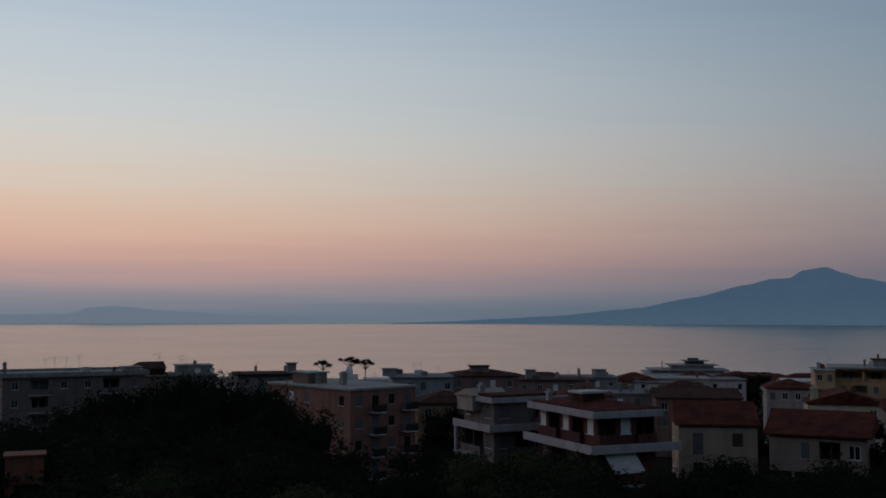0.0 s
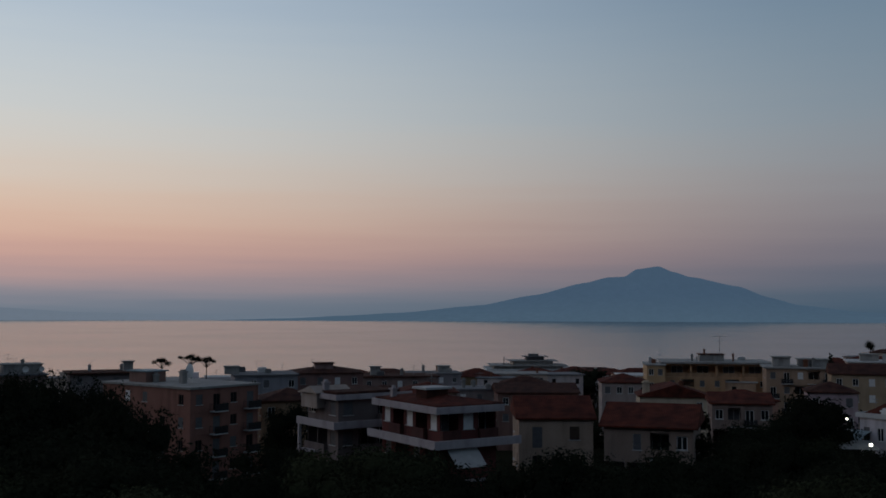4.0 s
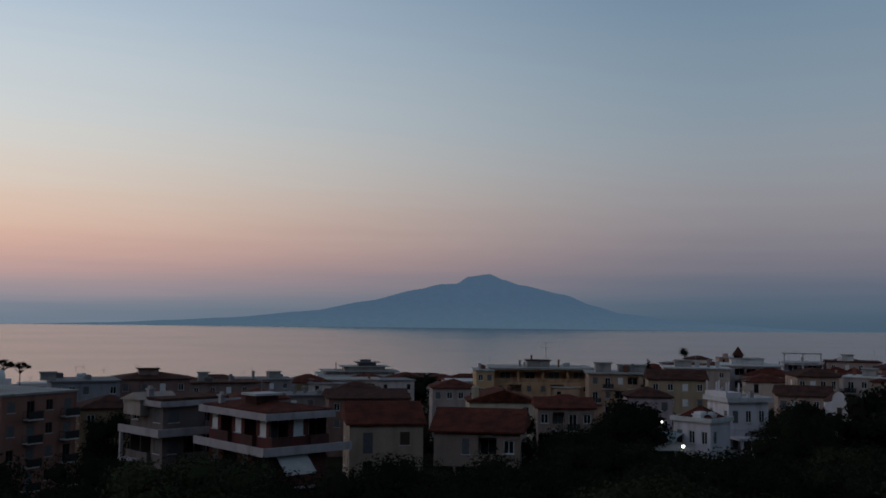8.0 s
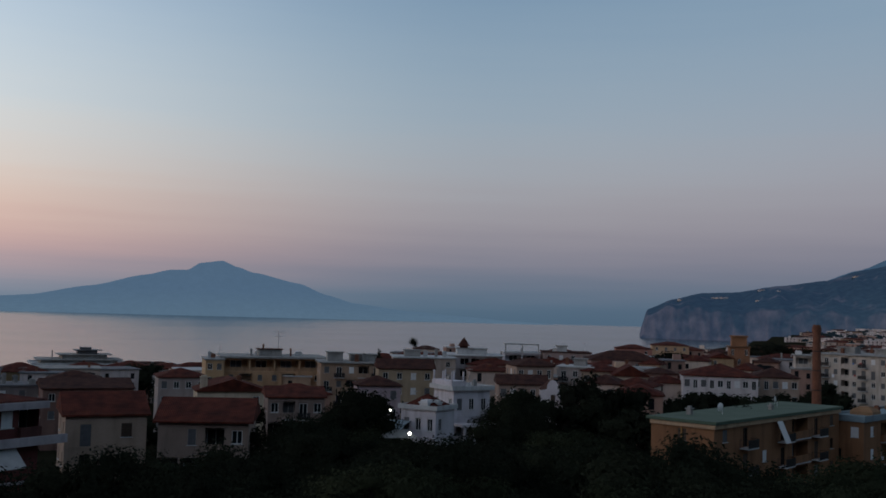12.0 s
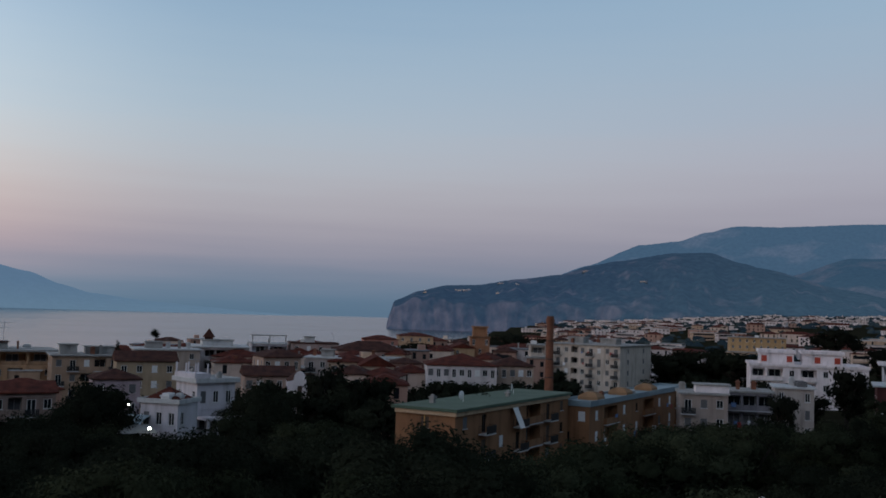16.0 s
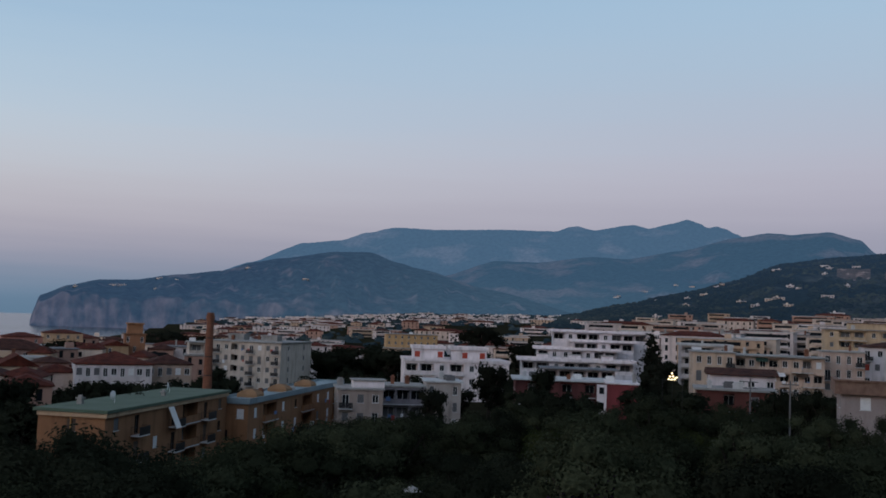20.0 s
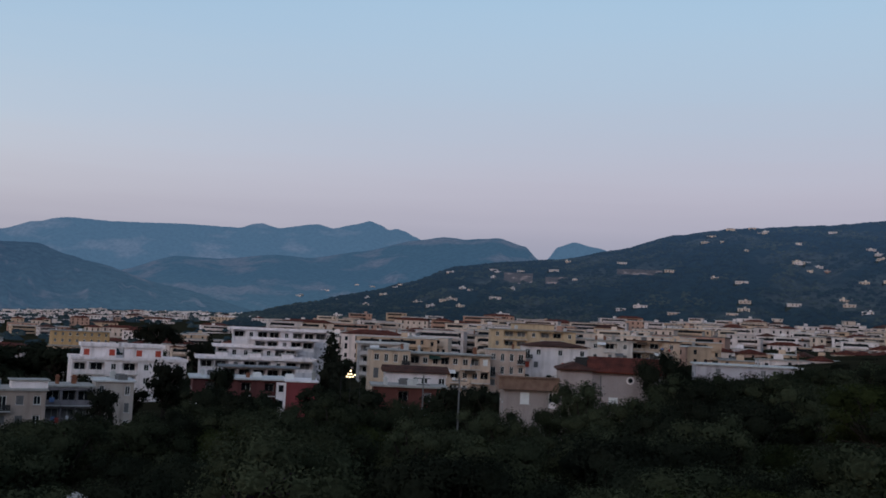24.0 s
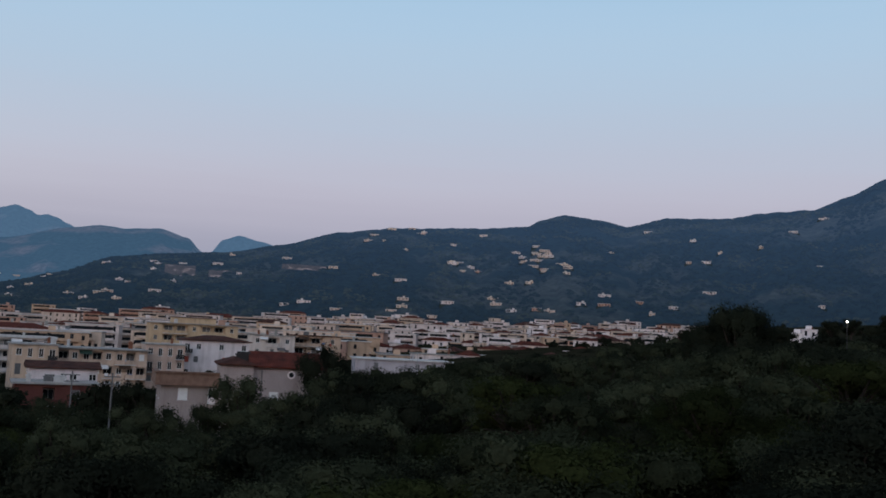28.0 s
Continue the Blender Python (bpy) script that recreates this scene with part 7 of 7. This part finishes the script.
for az, d, top, h, kind, lf, sp, lab in (
        (-6.9, 235, -2.55, 10, "stone_pine", CONIFER, 0.85, "slender umbrella pine standing on the skyline"),
        (-3.6, 60, -8.5, 9, "broad", DARK_LEAF, 1.1, "dark leafy tree below a pink apartment block"),
        (-1.6, 58, -8.8, 9, "broad", DARK_LEAF, 1.1, "dark leafy tree below a pink apartment block"),
        (-5.6, 64, -7.7, 9, "broad", DARK_LEAF, 1.1, "dark leafy tree below a pink apartment block"),
        (-5.25, 230, -2.36, 10, "stone_pine", CONIFER, 1.00, "umbrella pine standing on the skyline"),
        (-4.45, 232, -2.5, 10, "stone_pine", CONIFER, 0.80, "slender umbrella pine standing on the skyline"),
        (-14.3, 88, -2.85, 14, "broad", DARK_LEAF, 0.5, "tall narrow dark tree in dusk shade"),
        (-15.4, 84, -3.5, 13, "broad", DARK_LEAF, 0.55, "tall narrow dark tree in dusk shade"),
        (-13.1, 82, -3.6, 13, "broad", DARK_LEAF, 0.5, "tall narrow dark tree in dusk shade"),
        (-11.7, 86, -3.05, 14, "broad", DARK_LEAF, 0.48, "tall narrow dark tree in dusk shade"),
        (-10.4, 84, -3.8, 12, "broad", DARK_LEAF, 0.55, "tall narrow dark tree in dusk shade"),
        (-17.2, 90, -3.5, 13, "broad", DARK_LEAF, 0.6, "tall dark tree in dusk shade"),
        (-9.3, 80, -4.5, 12, "broad", DARK_LEAF, 0.7, "dark leafy tree before a pink apartment block"),
        (-8.2, 76, -5.1, 12, "broad", DARK_LEAF, 0.8, "dark leafy tree before a pink apartment block"),
        (109.8, 44, -4.6, 7, "olive", OLIVE, 1.2, "grey-green olive tree in the grove"),
        (111.2, 47, -4.2, 7, "olive", OLIVE, 1.2, "grey-green olive tree in the grove"),
        (112.6, 43, -4.8, 7, "olive", CITRUS, 1.2, "bright green leafy tree in the grove"),
        (-19.4, 92, -4.1, 13, "broad", DARK_LEAF, 0.7, "tall dark tree in dusk shade"),
        (103.6, 37, -9.0, 6, "olive", OLIVE, 1.2, "grey-green olive tree in the grove"),
        (104.6, 43, -7.4, 6, "olive", CITRUS, 1.2, "bright green leafy tree in the grove"),
        (106.0, 50, -6.4, 6, "olive", OLIVE, 1.2, "grey-green olive tree in the grove"),
        (0.3, 135, -5.0, 12, "broad", DARK_LEAF, 0.9, "dark rounded tree beside an apartment block"),
        (17.1, 300, -3.1, 9, "broad", DARK_LEAF, 1.4, "dark clump of trees on the town skyline"),
        (29.0, 150, -4.2, 13, "broad", DARK_LEAF, 1.0, "tall dark tree beside a white villa"),
        (42.3, 190, -2.85, 12, "cypress", CONIFER, 1.1, "dark cypress rising between roofs"),
        (30.1, 300, -2.1, 7, "cypress", CONIFER, 0.9, "small cypress on the skyline"),
        (51.9, 400, -1.1, 11, "pine", CONIFER, 1.6, "umbrella pine with a broad dark crown"),
        (54.0, 420, -1.3, 9, "pine", CONIFER, 1.3, "umbrella pine with a flat dark crown"),
        (46.6, 380, -1.75, 9, "pine", CONIFER, 1.3, "umbrella pine with a dark crown"),
        (63.2, 330, -1.5, 14, "broad", DARK_LEAF, 1.8, "broad dark tree behind grey houses"),
        (64.6, 320, -1.75, 13, "broad", DARK_LEAF, 1.5, "broad dark tree behind grey houses"),
        (61.3, 320, -1.75, 13, "broad", DARK_LEAF, 1.7, "broad dark tree behind grey houses"),
        (47.6, 190, -4.05, 9, "broad", DARK_LEAF, 1.0, "dark tree before a long white house"),
        (48.7, 188, -3.85, 9, "broad", DARK_LEAF, 1.1, "dark tree before a long white house"),
        (50.1, 190, -4.0, 9, "broad", DARK_LEAF, 1.1, "dark tree before a long white house"),
        (51.3, 188, -3.9, 9, "broad", DARK_LEAF, 1.0, "dark tree before a beige house"),
        (52.5, 190, -4.1, 9, "broad", DARK_LEAF, 1.0, "dark tree before a beige house"),
        (66.9, 170, -3.9, 10, "broad", CONIFER, 0.7, "dark upright tree before a cream house"),
        (14.6, 66, -7.55, 9, "broad", DARK_LEAF, 1.1, "dark leafy tree before a cream house"),
        (16.4, 70, -7.7, 9, "broad", DARK_LEAF, 1.0, "dark leafy tree before a cream house"),
        (18.3, 66, -8.1, 9, "broad", DARK_LEAF, 1.1, "dark leafy tree before a beige house"),
        (20.2, 70, -7.9, 9, "broad", DARK_LEAF, 1.1, "dark leafy tree before a beige house"),
        (22.2, 72, -7.4, 9, "broad", DARK_LEAF, 1.1, "dark leafy tree before a beige house"),
        (4.0, 70, -7.6, 9, "broad", DARK_LEAF, 1.0, "dark leafy tree before a white banded block"),
        (5.8, 72, -7.5, 9, "broad", DARK_LEAF, 1.1, "dark leafy tree before a white banded block"),
        (7.4, 68, -8.1, 9, "broad", DARK_LEAF, 1.0, "dark leafy tree before a white banded block"),
        (-0.6, 84, -7.3, 9, "broad", DARK_LEAF, 1.0, "dark leafy tree beside a pink apartment block"),
        (25.2, 112, -6.1, 9, "broad", DARK_LEAF, 1.1, "dark leafy tree beside a beige house"),
        (27.0, 116, -5.4, 10, "broad", DARK_LEAF, 1.0, "dark leafy tree beside a white villa"),
        (28.8, 130, -4.4, 12, "broad", DARK_LEAF, 1.0, "tall dark tree beside a white villa"),
        (35.4, 118, -6.9, 8, "broad", DARK_LEAF, 1.1, "dark leafy tree before a white villa"),
        (37.0, 122, -5.9, 9, "broad", DARK_LEAF, 1.0, "dark leafy tree before a white villa"),
        (38.1, 130, -4.3, 11, "broad", DARK_LEAF, 0.9, "tall dark tree beside a white villa"),
        (38.2, 172, -4.0, 10, "broad", DARK_LEAF, 0.7, "dark leafy tree beside a white chapel"),
        (38.95, 174, -4.35, 9, "broad", DARK_LEAF, 0.7, "dark leafy tree beside a white chapel"),
        (41.45, 166, -3.2, 13, "broad", CONIFER, 0.6, "tall dark tree beside a white chapel"),
        (42.5, 164, -4.0, 10, "broad", DARK_LEAF, 0.9, "dark leafy tree beside a white chapel"),
        (43.5, 166, -3.85, 10, "broad", DARK_LEAF, 0.8, "dark leafy tree before tiled houses"),
        (44.5, 170, -3.7, 10, "broad", DARK_LEAF, 0.8, "dark leafy tree before tiled houses"),
        (99.0, 112, -1.75, 9, "olive", OLIVE, 1.2, "olive tree before a long pale shed"),
        (100.8, 114, -1.58, 9, "olive", OLIVE, 1.2, "olive tree before a long pale shed"),
        (102.6, 116, -1.45, 9, "broad", DARK_LEAF, 1.1, "dark tree before a long pale shed"),
        (104.4, 116, -1.4, 9, "olive", OLIVE, 1.2, "olive tree before a long pale shed"),
        # dark leaves stand in for the shade of a hollow in the grove
        (96.0, 60, -5.3, 9, "broad", DARK_LEAF, 1.25, "dark-leaved tree standing in for a shaded hollow of the grove"),
        (98.2, 62, -4.7, 9, "broad", DARK_LEAF, 1.25, "dark-leaved tree standing in for a shaded hollow of the grove"),
        (97.0, 52, -6.6, 8, "broad", DARK_LEAF, 1.25, "dark-leaved tree standing in for a shaded hollow of the grove"),
        (123.4, 46, -3.8, 7, "olive", OLIVE, 1.2, "grey-green olive tree in the grove"),
        (125.4, 43, -3.2, 7, "broad", DARK_LEAF, 1.3, "dark leafy tree at the foot of the slope"),
        (127.6, 40, -2.8, 7, "broad", DARK_LEAF, 1.3, "dark leafy tree at the foot of the slope"),
        (129.8, 44, -1.8, 7, "broad", DARK_LEAF, 1.3, "dark leafy tree at the foot of the slope"),
        (126.4, 33, -6.0, 6, "broad", DARK_LEAF, 1.3, "dark leafy tree at the foot of the slope"),
        (128.8, 32, -5.6, 6, "broad", DARK_LEAF, 1.3, "dark leafy tree at the foot of the slope"),
        (119.6, 92, 0.2, 8, "olive", OLIVE, 1.2, "olive tree at the edge of the grove"),
        (121.4, 90, 0.6, 8, "olive", OLIVE, 1.2, "olive tree at the edge of the grove"),
        (123.2, 94, 0.8, 8, "olive", OLIVE, 1.2, "olive tree at the edge of the grove"),
        (89.0, 104, -4.2, 8, "olive", OLIVE, 1.05, "olive tree in front of a grey house"),
        (101.6, 48, -6.4, 7, "olive", OLIVE, 1.35, "grey-green olive tree in the grove"),
        (75.6, 168, -3.8, 9, "broad", DARK_LEAF, 1.0, "dark leafy tree before a dark red house"),
        (95.4, 104, -3.6, 8, "olive", OLIVE, 1.0, "olive tree in front of a grey house"),
        (97.2, 104, -3.1, 8, "olive", OLIVE, 1.1, "olive tree in front of a grey house"),
        (92.0, 106, -3.9, 8, "olive", OLIVE, 0.7, "olive tree in front of a grey house"),
        (53.6, 70, -8.0, 8, "olive", OLIVE, 1.1, "dark leafy tree below an orange block"),
        (55.1, 76, -7.6, 8, "olive", OLIVE, 1.2, "olive tree below an orange block"),
        (56.4, 82, -7.0, 8, "olive", OLIVE, 1.2, "dark leafy tree below an orange block"),
        (57.8, 90, -6.7, 8, "olive", OLIVE, 1.2, "olive tree below an orange block"),
        (69.4, 110, -5.1, 8, "olive", OLIVE, 1.2, "olive tree at the edge of the grove"),
        (70.7, 114, -4.8, 8, "broad", DARK_LEAF, 1.1, "dark tree at the edge of the grove"),
        (71.7, 140, -4.4, 8, "olive", OLIVE, 1.2, "olive tree before a dark red house"),
        (69.6, 310, -0.12, 17, "pine", CONIFER, 0.92, "very large umbrella pine with a domed crown"),
        (72.0, 320, -1.15, 12, "broad", CONIFER, 0.9, "dark round tree beside white terraces"),
        (73.2, 192, -2.5, 12, "broad", DARK_LEAF, 0.5, "dark narrow tree before a dark red house"),
        (74.5, 150, -3.75, 9, "broad", DARK_LEAF, 0.9, "dark leafy tree before a dark red house"),
        (47.6, 84, -6.75, 9, "broad", DARK_LEAF, 1.2, "dark rounded tree below an orange block"),
        (49.6, 78, -7.0, 9, "broad", DARK_LEAF, 1.2, "dark rounded tree below an orange block"),
        (59.2, 86, -6.4, 8, "olive", OLIVE, 1.2, "olive tree below an orange block"),
        (60.6, 96, -5.9, 8, "olive", OLIVE, 1.2, "olive tree below an orange block"),
        (70.2, 200, -2.3, 12, "broad", CONIFER, 0.85, "dark upright conifer beside a white house"),
        (79.3, 230, -0.12, 20, "cypress", CONIFER, 1.15, "tall dark conifer beside stepped terraces"),
        (79.7, 215, -1.5, 13, "cypress", CONIFER, 1.2, "dark conifer beside stepped terraces"),
        (72.5, 300, -0.6, 11, "cypress", CONIFER, 1.0, "dark conifer by white terraces"),
        (85.9, 150, -3.2, 9, "olive", DARK_LEAF, 1.1, "dark leafy tree beside a utility pole"),
        (87.4, 148, -2.9, 10, "broad", DARK_LEAF, 1.0, "dark leafy tree beside a grey house"),
        (88.6, 146, -3.1, 9, "olive", DARK_LEAF, 1.1, "dark leafy tree beside a grey house"),
        (83.4, 140, -3.9, 8, "olive", OLIVE, 1.2, "olive tree before a red outbuilding"),
        (79.6, 152, -3.6, 9, "broad", DARK_LEAF, 1.2, "dark leafy tree before a crimson house"),
        (81.2, 150, -3.4, 9, "broad", DARK_LEAF, 1.1, "dark leafy tree near lit lanterns"),
        (75.0, 165, -4.3, 8, "olive", OLIVE, 1.3, "olive tree before a dark red house"),
        (72.6, 170, -3.6, 10, "broad", DARK_LEAF, 1.1, "dark tree before white terraces"),
        (98.1, 118, -0.35, 12, "broad", DARK_LEAF, 0.75, "dark tree rising behind a grey house"),
        (93.7, 108, -2.3, 10, "olive", OLIVE, 0.95, "olive tree in front of a grey house"),
        (90.2, 100, -4.6, 8, "olive", OLIVE, 0.9, "olive tree in front of a grey house"),
        (119.5, 112, 2.0, 10, "broad", DARK_LEAF, 0.65, "dark round tree standing above the grove"),
        (119.9, 106, 0.95, 9, "broad", DARK_LEAF, 0.9, "dark leafy tree below a round tree"),
        (121.3, 104, 1.15, 9, "broad", DARK_LEAF, 0.9, "dark leafy tree below a round tree"),
        (122.6, 106, 1.0, 9, "broad", DARK_LEAF, 0.9, "dark leafy tree below a round tree"),
        (124.1, 300, 0.98, 9, "broad", DARK_LEAF, 1.0, "dark leafy tree before small white houses"),
        (125.1, 310, 1.22, 9, "broad", DARK_LEAF, 1.0, "dark leafy tree before small white houses"),
        (126.2, 300, 1.3, 9, "broad", DARK_LEAF, 1.1, "dark leafy tree before small white houses"),
        (122.1, 113, 2.6, 11, "broad", DARK_LEAF, 0.62, "dark round tree standing above the grove"),
        (120.3, 112, 2.5, 11, "broad", DARK_LEAF, 0.62, "dark round tree standing above the grove"),
        (121.2, 110, 3.15, 12, "broad", DARK_LEAF, 0.7, "tall dark tree standing above the grove")):
    tree(kind, lf, az, d, top, h, lab, "", sp, int(az * 7))


# ---- lamps, poles and small things ----
LAMP_GLOW = plain("lamp_glow", (1.0, 0.97, 0.85), 0.4, 0.0, 5.0)
WARM_GLOW = plain("warm_lamp_glow", (1.0, 0.76, 0.42), 0.4, 0.0, 1.5)


def street_lamp(az, d, el, r=0.22, glow=None, power=8, label="street lamp with a lit white globe on a thin pole"):
    z = level(el, d)
    g = ground(az, d)
    e = tagged(new("street_lamp", None), label, "street lamp")
    e.matrix_basis = Matrix.Translation(at(az, d, g))
    h = max(3.0, z - g)
    part("pole", Soup().tube((0, 0, -0.5), (0, 0, h - r), 0.07, 0.05, 8).mesh("pole", IRON), e)
    b = Soup()
    for i in range(6):
        a0, a1 = math.pi * i / 6 - math.pi / 2, math.pi * (i + 1) / 6 - math.pi / 2
        b.tube((0, 0, h + r * math.sin(a0)), (0, 0, h + r * math.sin(a1)), max(0.01, r * math.cos(a0)), max(0.01, r * math.cos(a1)), 12, False)
    part("globe", b.mesh("globe", glow or LAMP_GLOW), e)
    part("cap", Soup().tube((0, 0, h + r * 0.9), (0, 0, h + r * 1.3), r * 0.7, 0.03, 10).mesh("cap", IRON), e)
    la = bpy.data.lights.new("lamp", "POINT")
    la.energy, la.color, la.shadow_soft_size = power, (1.0, 0.95, 0.82), 0.3
    lo = new("lamp", la)
    lo.parent = e
    lo.location = (0, -0.5, h - 0.5)
    return e


street_lamp(30.83, 140, -5.62, 0.15, power=3), street_lamp(31.98, 126, -6.9, 0.2, power=5), street_lamp(126.87, 150, 2.12, 0.13)
street_lamp(34.0, 125, -7.55, 0.1, power=2)
# a cluster of lit lanterns
e = tagged(new("lantern_stand", None), "stand of warm lit lanterns on a terrace", "lights")
e.matrix_basis = Matrix.Translation(at(80.45, 142, level(-2.9, 142))) @ Matrix.Rotation(-radians(80.45), 4, "Z")
for k, (x, z) in enumerate(((-0.55, 0.0), (-0.1, -0.05), (0.35, 0.0), (0.65, 0.3), (-0.35, 0.42), (0.1, 0.45), (-0.05, 0.95))):
    x, z = x * 0.9, z * 0.85
    part("lantern", Soup().box(x - 0.14, -0.12, z, x + 0.14, 0.12, z + 0.18, 0.04).mesh("lantern", WARM_GLOW), e)
part("stand", Soup().lattice([-1.35, -1.3, -0.02, 0.02, 1.35, 1.4], [level(-5.6, 142) - level(-2.9, 142), -0.12, -0.06], lambda i, j: j == 1 or i in (0, 2, 4), 0.1, 0.16).mesh("stand", IRON), e)


def utility_pole(az, d, top, label):
    z, g = level(top, d), ground(az, d)
    e = tagged(new("utility_pole", None), label, "utility pole")
    e.matrix_basis = Matrix.Translation(at(az, d, g)) @ Matrix.Rotation(-radians(az), 4, "Z")
    h = z - g
    part("post", Soup().tube((0, 0, -1), (0, 0, h), 0.12, 0.08, 10).mesh("post", GREY_SHUTTER), e)
    for k in range(2):
        part("crossarm", Soup().box(-0.9, -0.06, h - 0.5 - 0.8 * k, 0.9, 0.06, h - 0.38 - 0.8 * k).mesh("crossarm", GREY_SHUTTER), e)
        for x in (-0.8, -0.3, 0.3, 0.8):
            part("insulator", Soup().tube((x, 0, h - 0.38 - 0.8 * k), (x, 0, h - 0.2 - 0.8 * k), 0.05, 0.03, 6).mesh("insulator", WHITE_FRAME), e)
    return e


utility_pole(86.68, 118, -2.62, "grey concrete utility pole with crossarms among olives")
utility_pole(84.62, 130, -2.6, "slim grey utility pole among olives")
tree("ball", CONIFER, 32.05, 330, -1.45, 11, "small round-crowned pine on a slender trunk", "", 0.85, 3)
for az, d, el in ((73.3, 75, -8.6), (69.2, 62, -10.2), (66.0, 70, -9.4)):
    g = ground(az, d)
    e = tagged(new("garden_parasol", None), "pale garden parasol standing between olive trees", "parasol")
    e.matrix_basis = Matrix.Translation(at(az, d, g))
    h = max(2.2, level(el, d) - g)
    part("mast", Soup().tube((0, 0, -0.1), (0, 0, h), 0.03, 0.03, 6).mesh("mast", STEEL), e)
    part("canopy", Soup().tube((0, 0, h - 0.35), (0, 0, h), 0.8, 0.03, 8).mesh("canopy", CONCRETE), e)
e = tagged(new("garden_hut", None), "small brick garden hut with a flat lid among trees", "hut")
e.matrix_basis = Matrix.Translation(at(-22.6, 58, level(-7.35, 58) - 2.4)) @ Matrix.Rotation(radians(22), 4, "Z")
part("wall", Soup().box(-0.95, -0.8, -1.5, 0.95, 0.8, 2.4).mesh("wall", BRICK), e)
part("lid", Soup().box(-1.05, -0.9, 2.404, 1.05, 0.9, 2.5).mesh("lid", BRICK), e)
for az, d, el, w in ((124.3, 430, 1.38, 6), (125.0, 440, 1.6, 6)):
    small_house("house", az, d, el, w, 7, 1, PALES[6], "flat", WHITE, "small white house above the olive grove", 6, "houses on the hill")


def lattice_mast(az, d, top, h):
    z = level(top, d) - h
    e = tagged(new("lattice_mast", None), "thin grey lattice mast standing above the trees", "mast")
    e.matrix_basis = Matrix.Translation(at(az, d, z)) @ Matrix.Rotation(-radians(az), 4, "Z")
    for sx in (-1, 1):
        for sy in (-1, 1):
            part("leg", Soup().tube((sx * 0.7, sy * 0.7, -3), (sx * 0.35, sy * 0.35, h), 0.05, 0.04, 5).mesh("leg", STEEL), e)
    for k in range(6):
        a, b = 0.7 - 0.055 * k, 0.7 - 0.055 * (k + 1)
        z0, z1 = h * k / 6, h * (k + 1) / 6
        for s in (-1, 1):
            part("brace", Soup().tube((-a, s * a, z0), (b, s * b, z1), 0.025, 0.025, 4).mesh("brace", STEEL), e)
            part("brace", Soup().tube((s * a, a, z0), (s * b, -b, z1), 0.025, 0.025, 4).mesh("brace", STEEL), e)
    return e


lattice_mast(103.3, 165, -0.75, 9)
# bare terraces and walls on the hill
# this rock also has haze painted in as emission
ROCK = hillside("bare_hill_rock", (0.07, 0.055, 0.05), (0.3, 0.225, 0.2), 0.5, (44, 56, 72), 0.35, 0.05)
for az, v, w, h, lab in ((96.9, 0.5, 70, 7, "long pale retaining wall on the hillside"), (89.8, 0.55, 40, 17, "bare rock cutting on the wooded hillside"), (92.0, 0.5, 30, 9, "bare earth cutting on the wooded hillside")):
    d, z = hill_spot(az, v)
    s = Soup().lattice([w * (k / 14 - 0.5) for k in range(15)], [h * k / 5 - 3 for k in range(6)], lambda i, j: True, 0.0, 8.0,
                       lambda x, y, q: (x, y + 0.35 * q + 2.5 * noise.noise((x * 0.1, q * 0.2, w)), q + 1.5 * noise.noise((x * 0.07, 3, w)) * (q > 0)))
    ob = tagged(new("hillside_cutting", s.mesh("hillside_cutting", ROCK)), lab, "rock face", kind="structure")
    ob.matrix_basis = Matrix.Translation(at(az, d - 9, z)) @ Matrix.Rotation(-radians(az), 4, "Z")


# a small lit tent beside the white villa
e = tagged(new("garden_tent", None), "pale canvas garden tent beside a white villa", "tent")
e.matrix_basis = Matrix.Translation(at(31.35, 128, level(-7.0, 128) - 2.4)) @ Matrix.Rotation(-radians(20), 4, "Z")
part("canopy", Soup().poly([(-2.2, -1.5, 2.2), (2.2, -1.5, 2.2), (1.2, 0, 3.1), (-1.2, 0, 3.1)]).poly([(2.2, 1.5, 2.2), (-2.2, 1.5, 2.2), (-1.2, 0, 3.1), (1.2, 0, 3.1)])
     .poly([(-2.2, 1.5, 2.2), (-2.2, -1.5, 2.2), (-1.2, 0, 3.1)]).poly([(2.2, -1.5, 2.2), (2.2, 1.5, 2.2), (1.2, 0, 3.1)]).mesh("canopy", rough_surface("grey_canvas", (0.16, 0.17, 0.17), (0.24, 0.25, 0.25), 1.5, 0.9, 0.1)), e)
for x in (-2.1, 2.1):
    for y in (-1.4, 1.4):
        part("post", Soup().tube((x, y, -4), (x, y, 2.25), 0.05, 0.05, 6).mesh("post", STEEL), e)

# low bushes under the trees of the grove
bush_rng = random.Random(77)
for k in range(42):
    az, d = 58 + 70 * (k + bush_rng.random()) / 42, bush_rng.uniform(36, 66)
    top = math.degrees(math.atan((ground(az, d) + bush_rng.uniform(1.8, 3.0) - EYE_Z) / d))
    tree("shrub", bush_rng.choice((OLIVE, CITRUS, DARK_LEAF)), az, d, top, 2.6, "low leafy bush under the olive trees", "bushes of the grove", 1.3, k, "bush")
for az, d, hh in ((110.6, 40, 3.0), (111.4, 43, 3.2), (112.2, 39, 3.0), (113.0, 44, 3.0), (109.9, 45, 3.2)):
    tree("shrub", OLIVE, az, d, math.degrees(math.atan((ground(az, d) + hh - EYE_Z) / d)), hh, "low leafy bush under the olive trees", "bushes of the grove", 1.4, int(az), "bush")
PURPLE = foliage("purple_blossom", (0.05, 0.012, 0.06), (0.11, 0.03, 0.12))
tree("shrub", PURPLE, 75.6, 46, -8.6, 3.0, "purple flowering bush between olive trees", "", 1.0, 2, "bush")
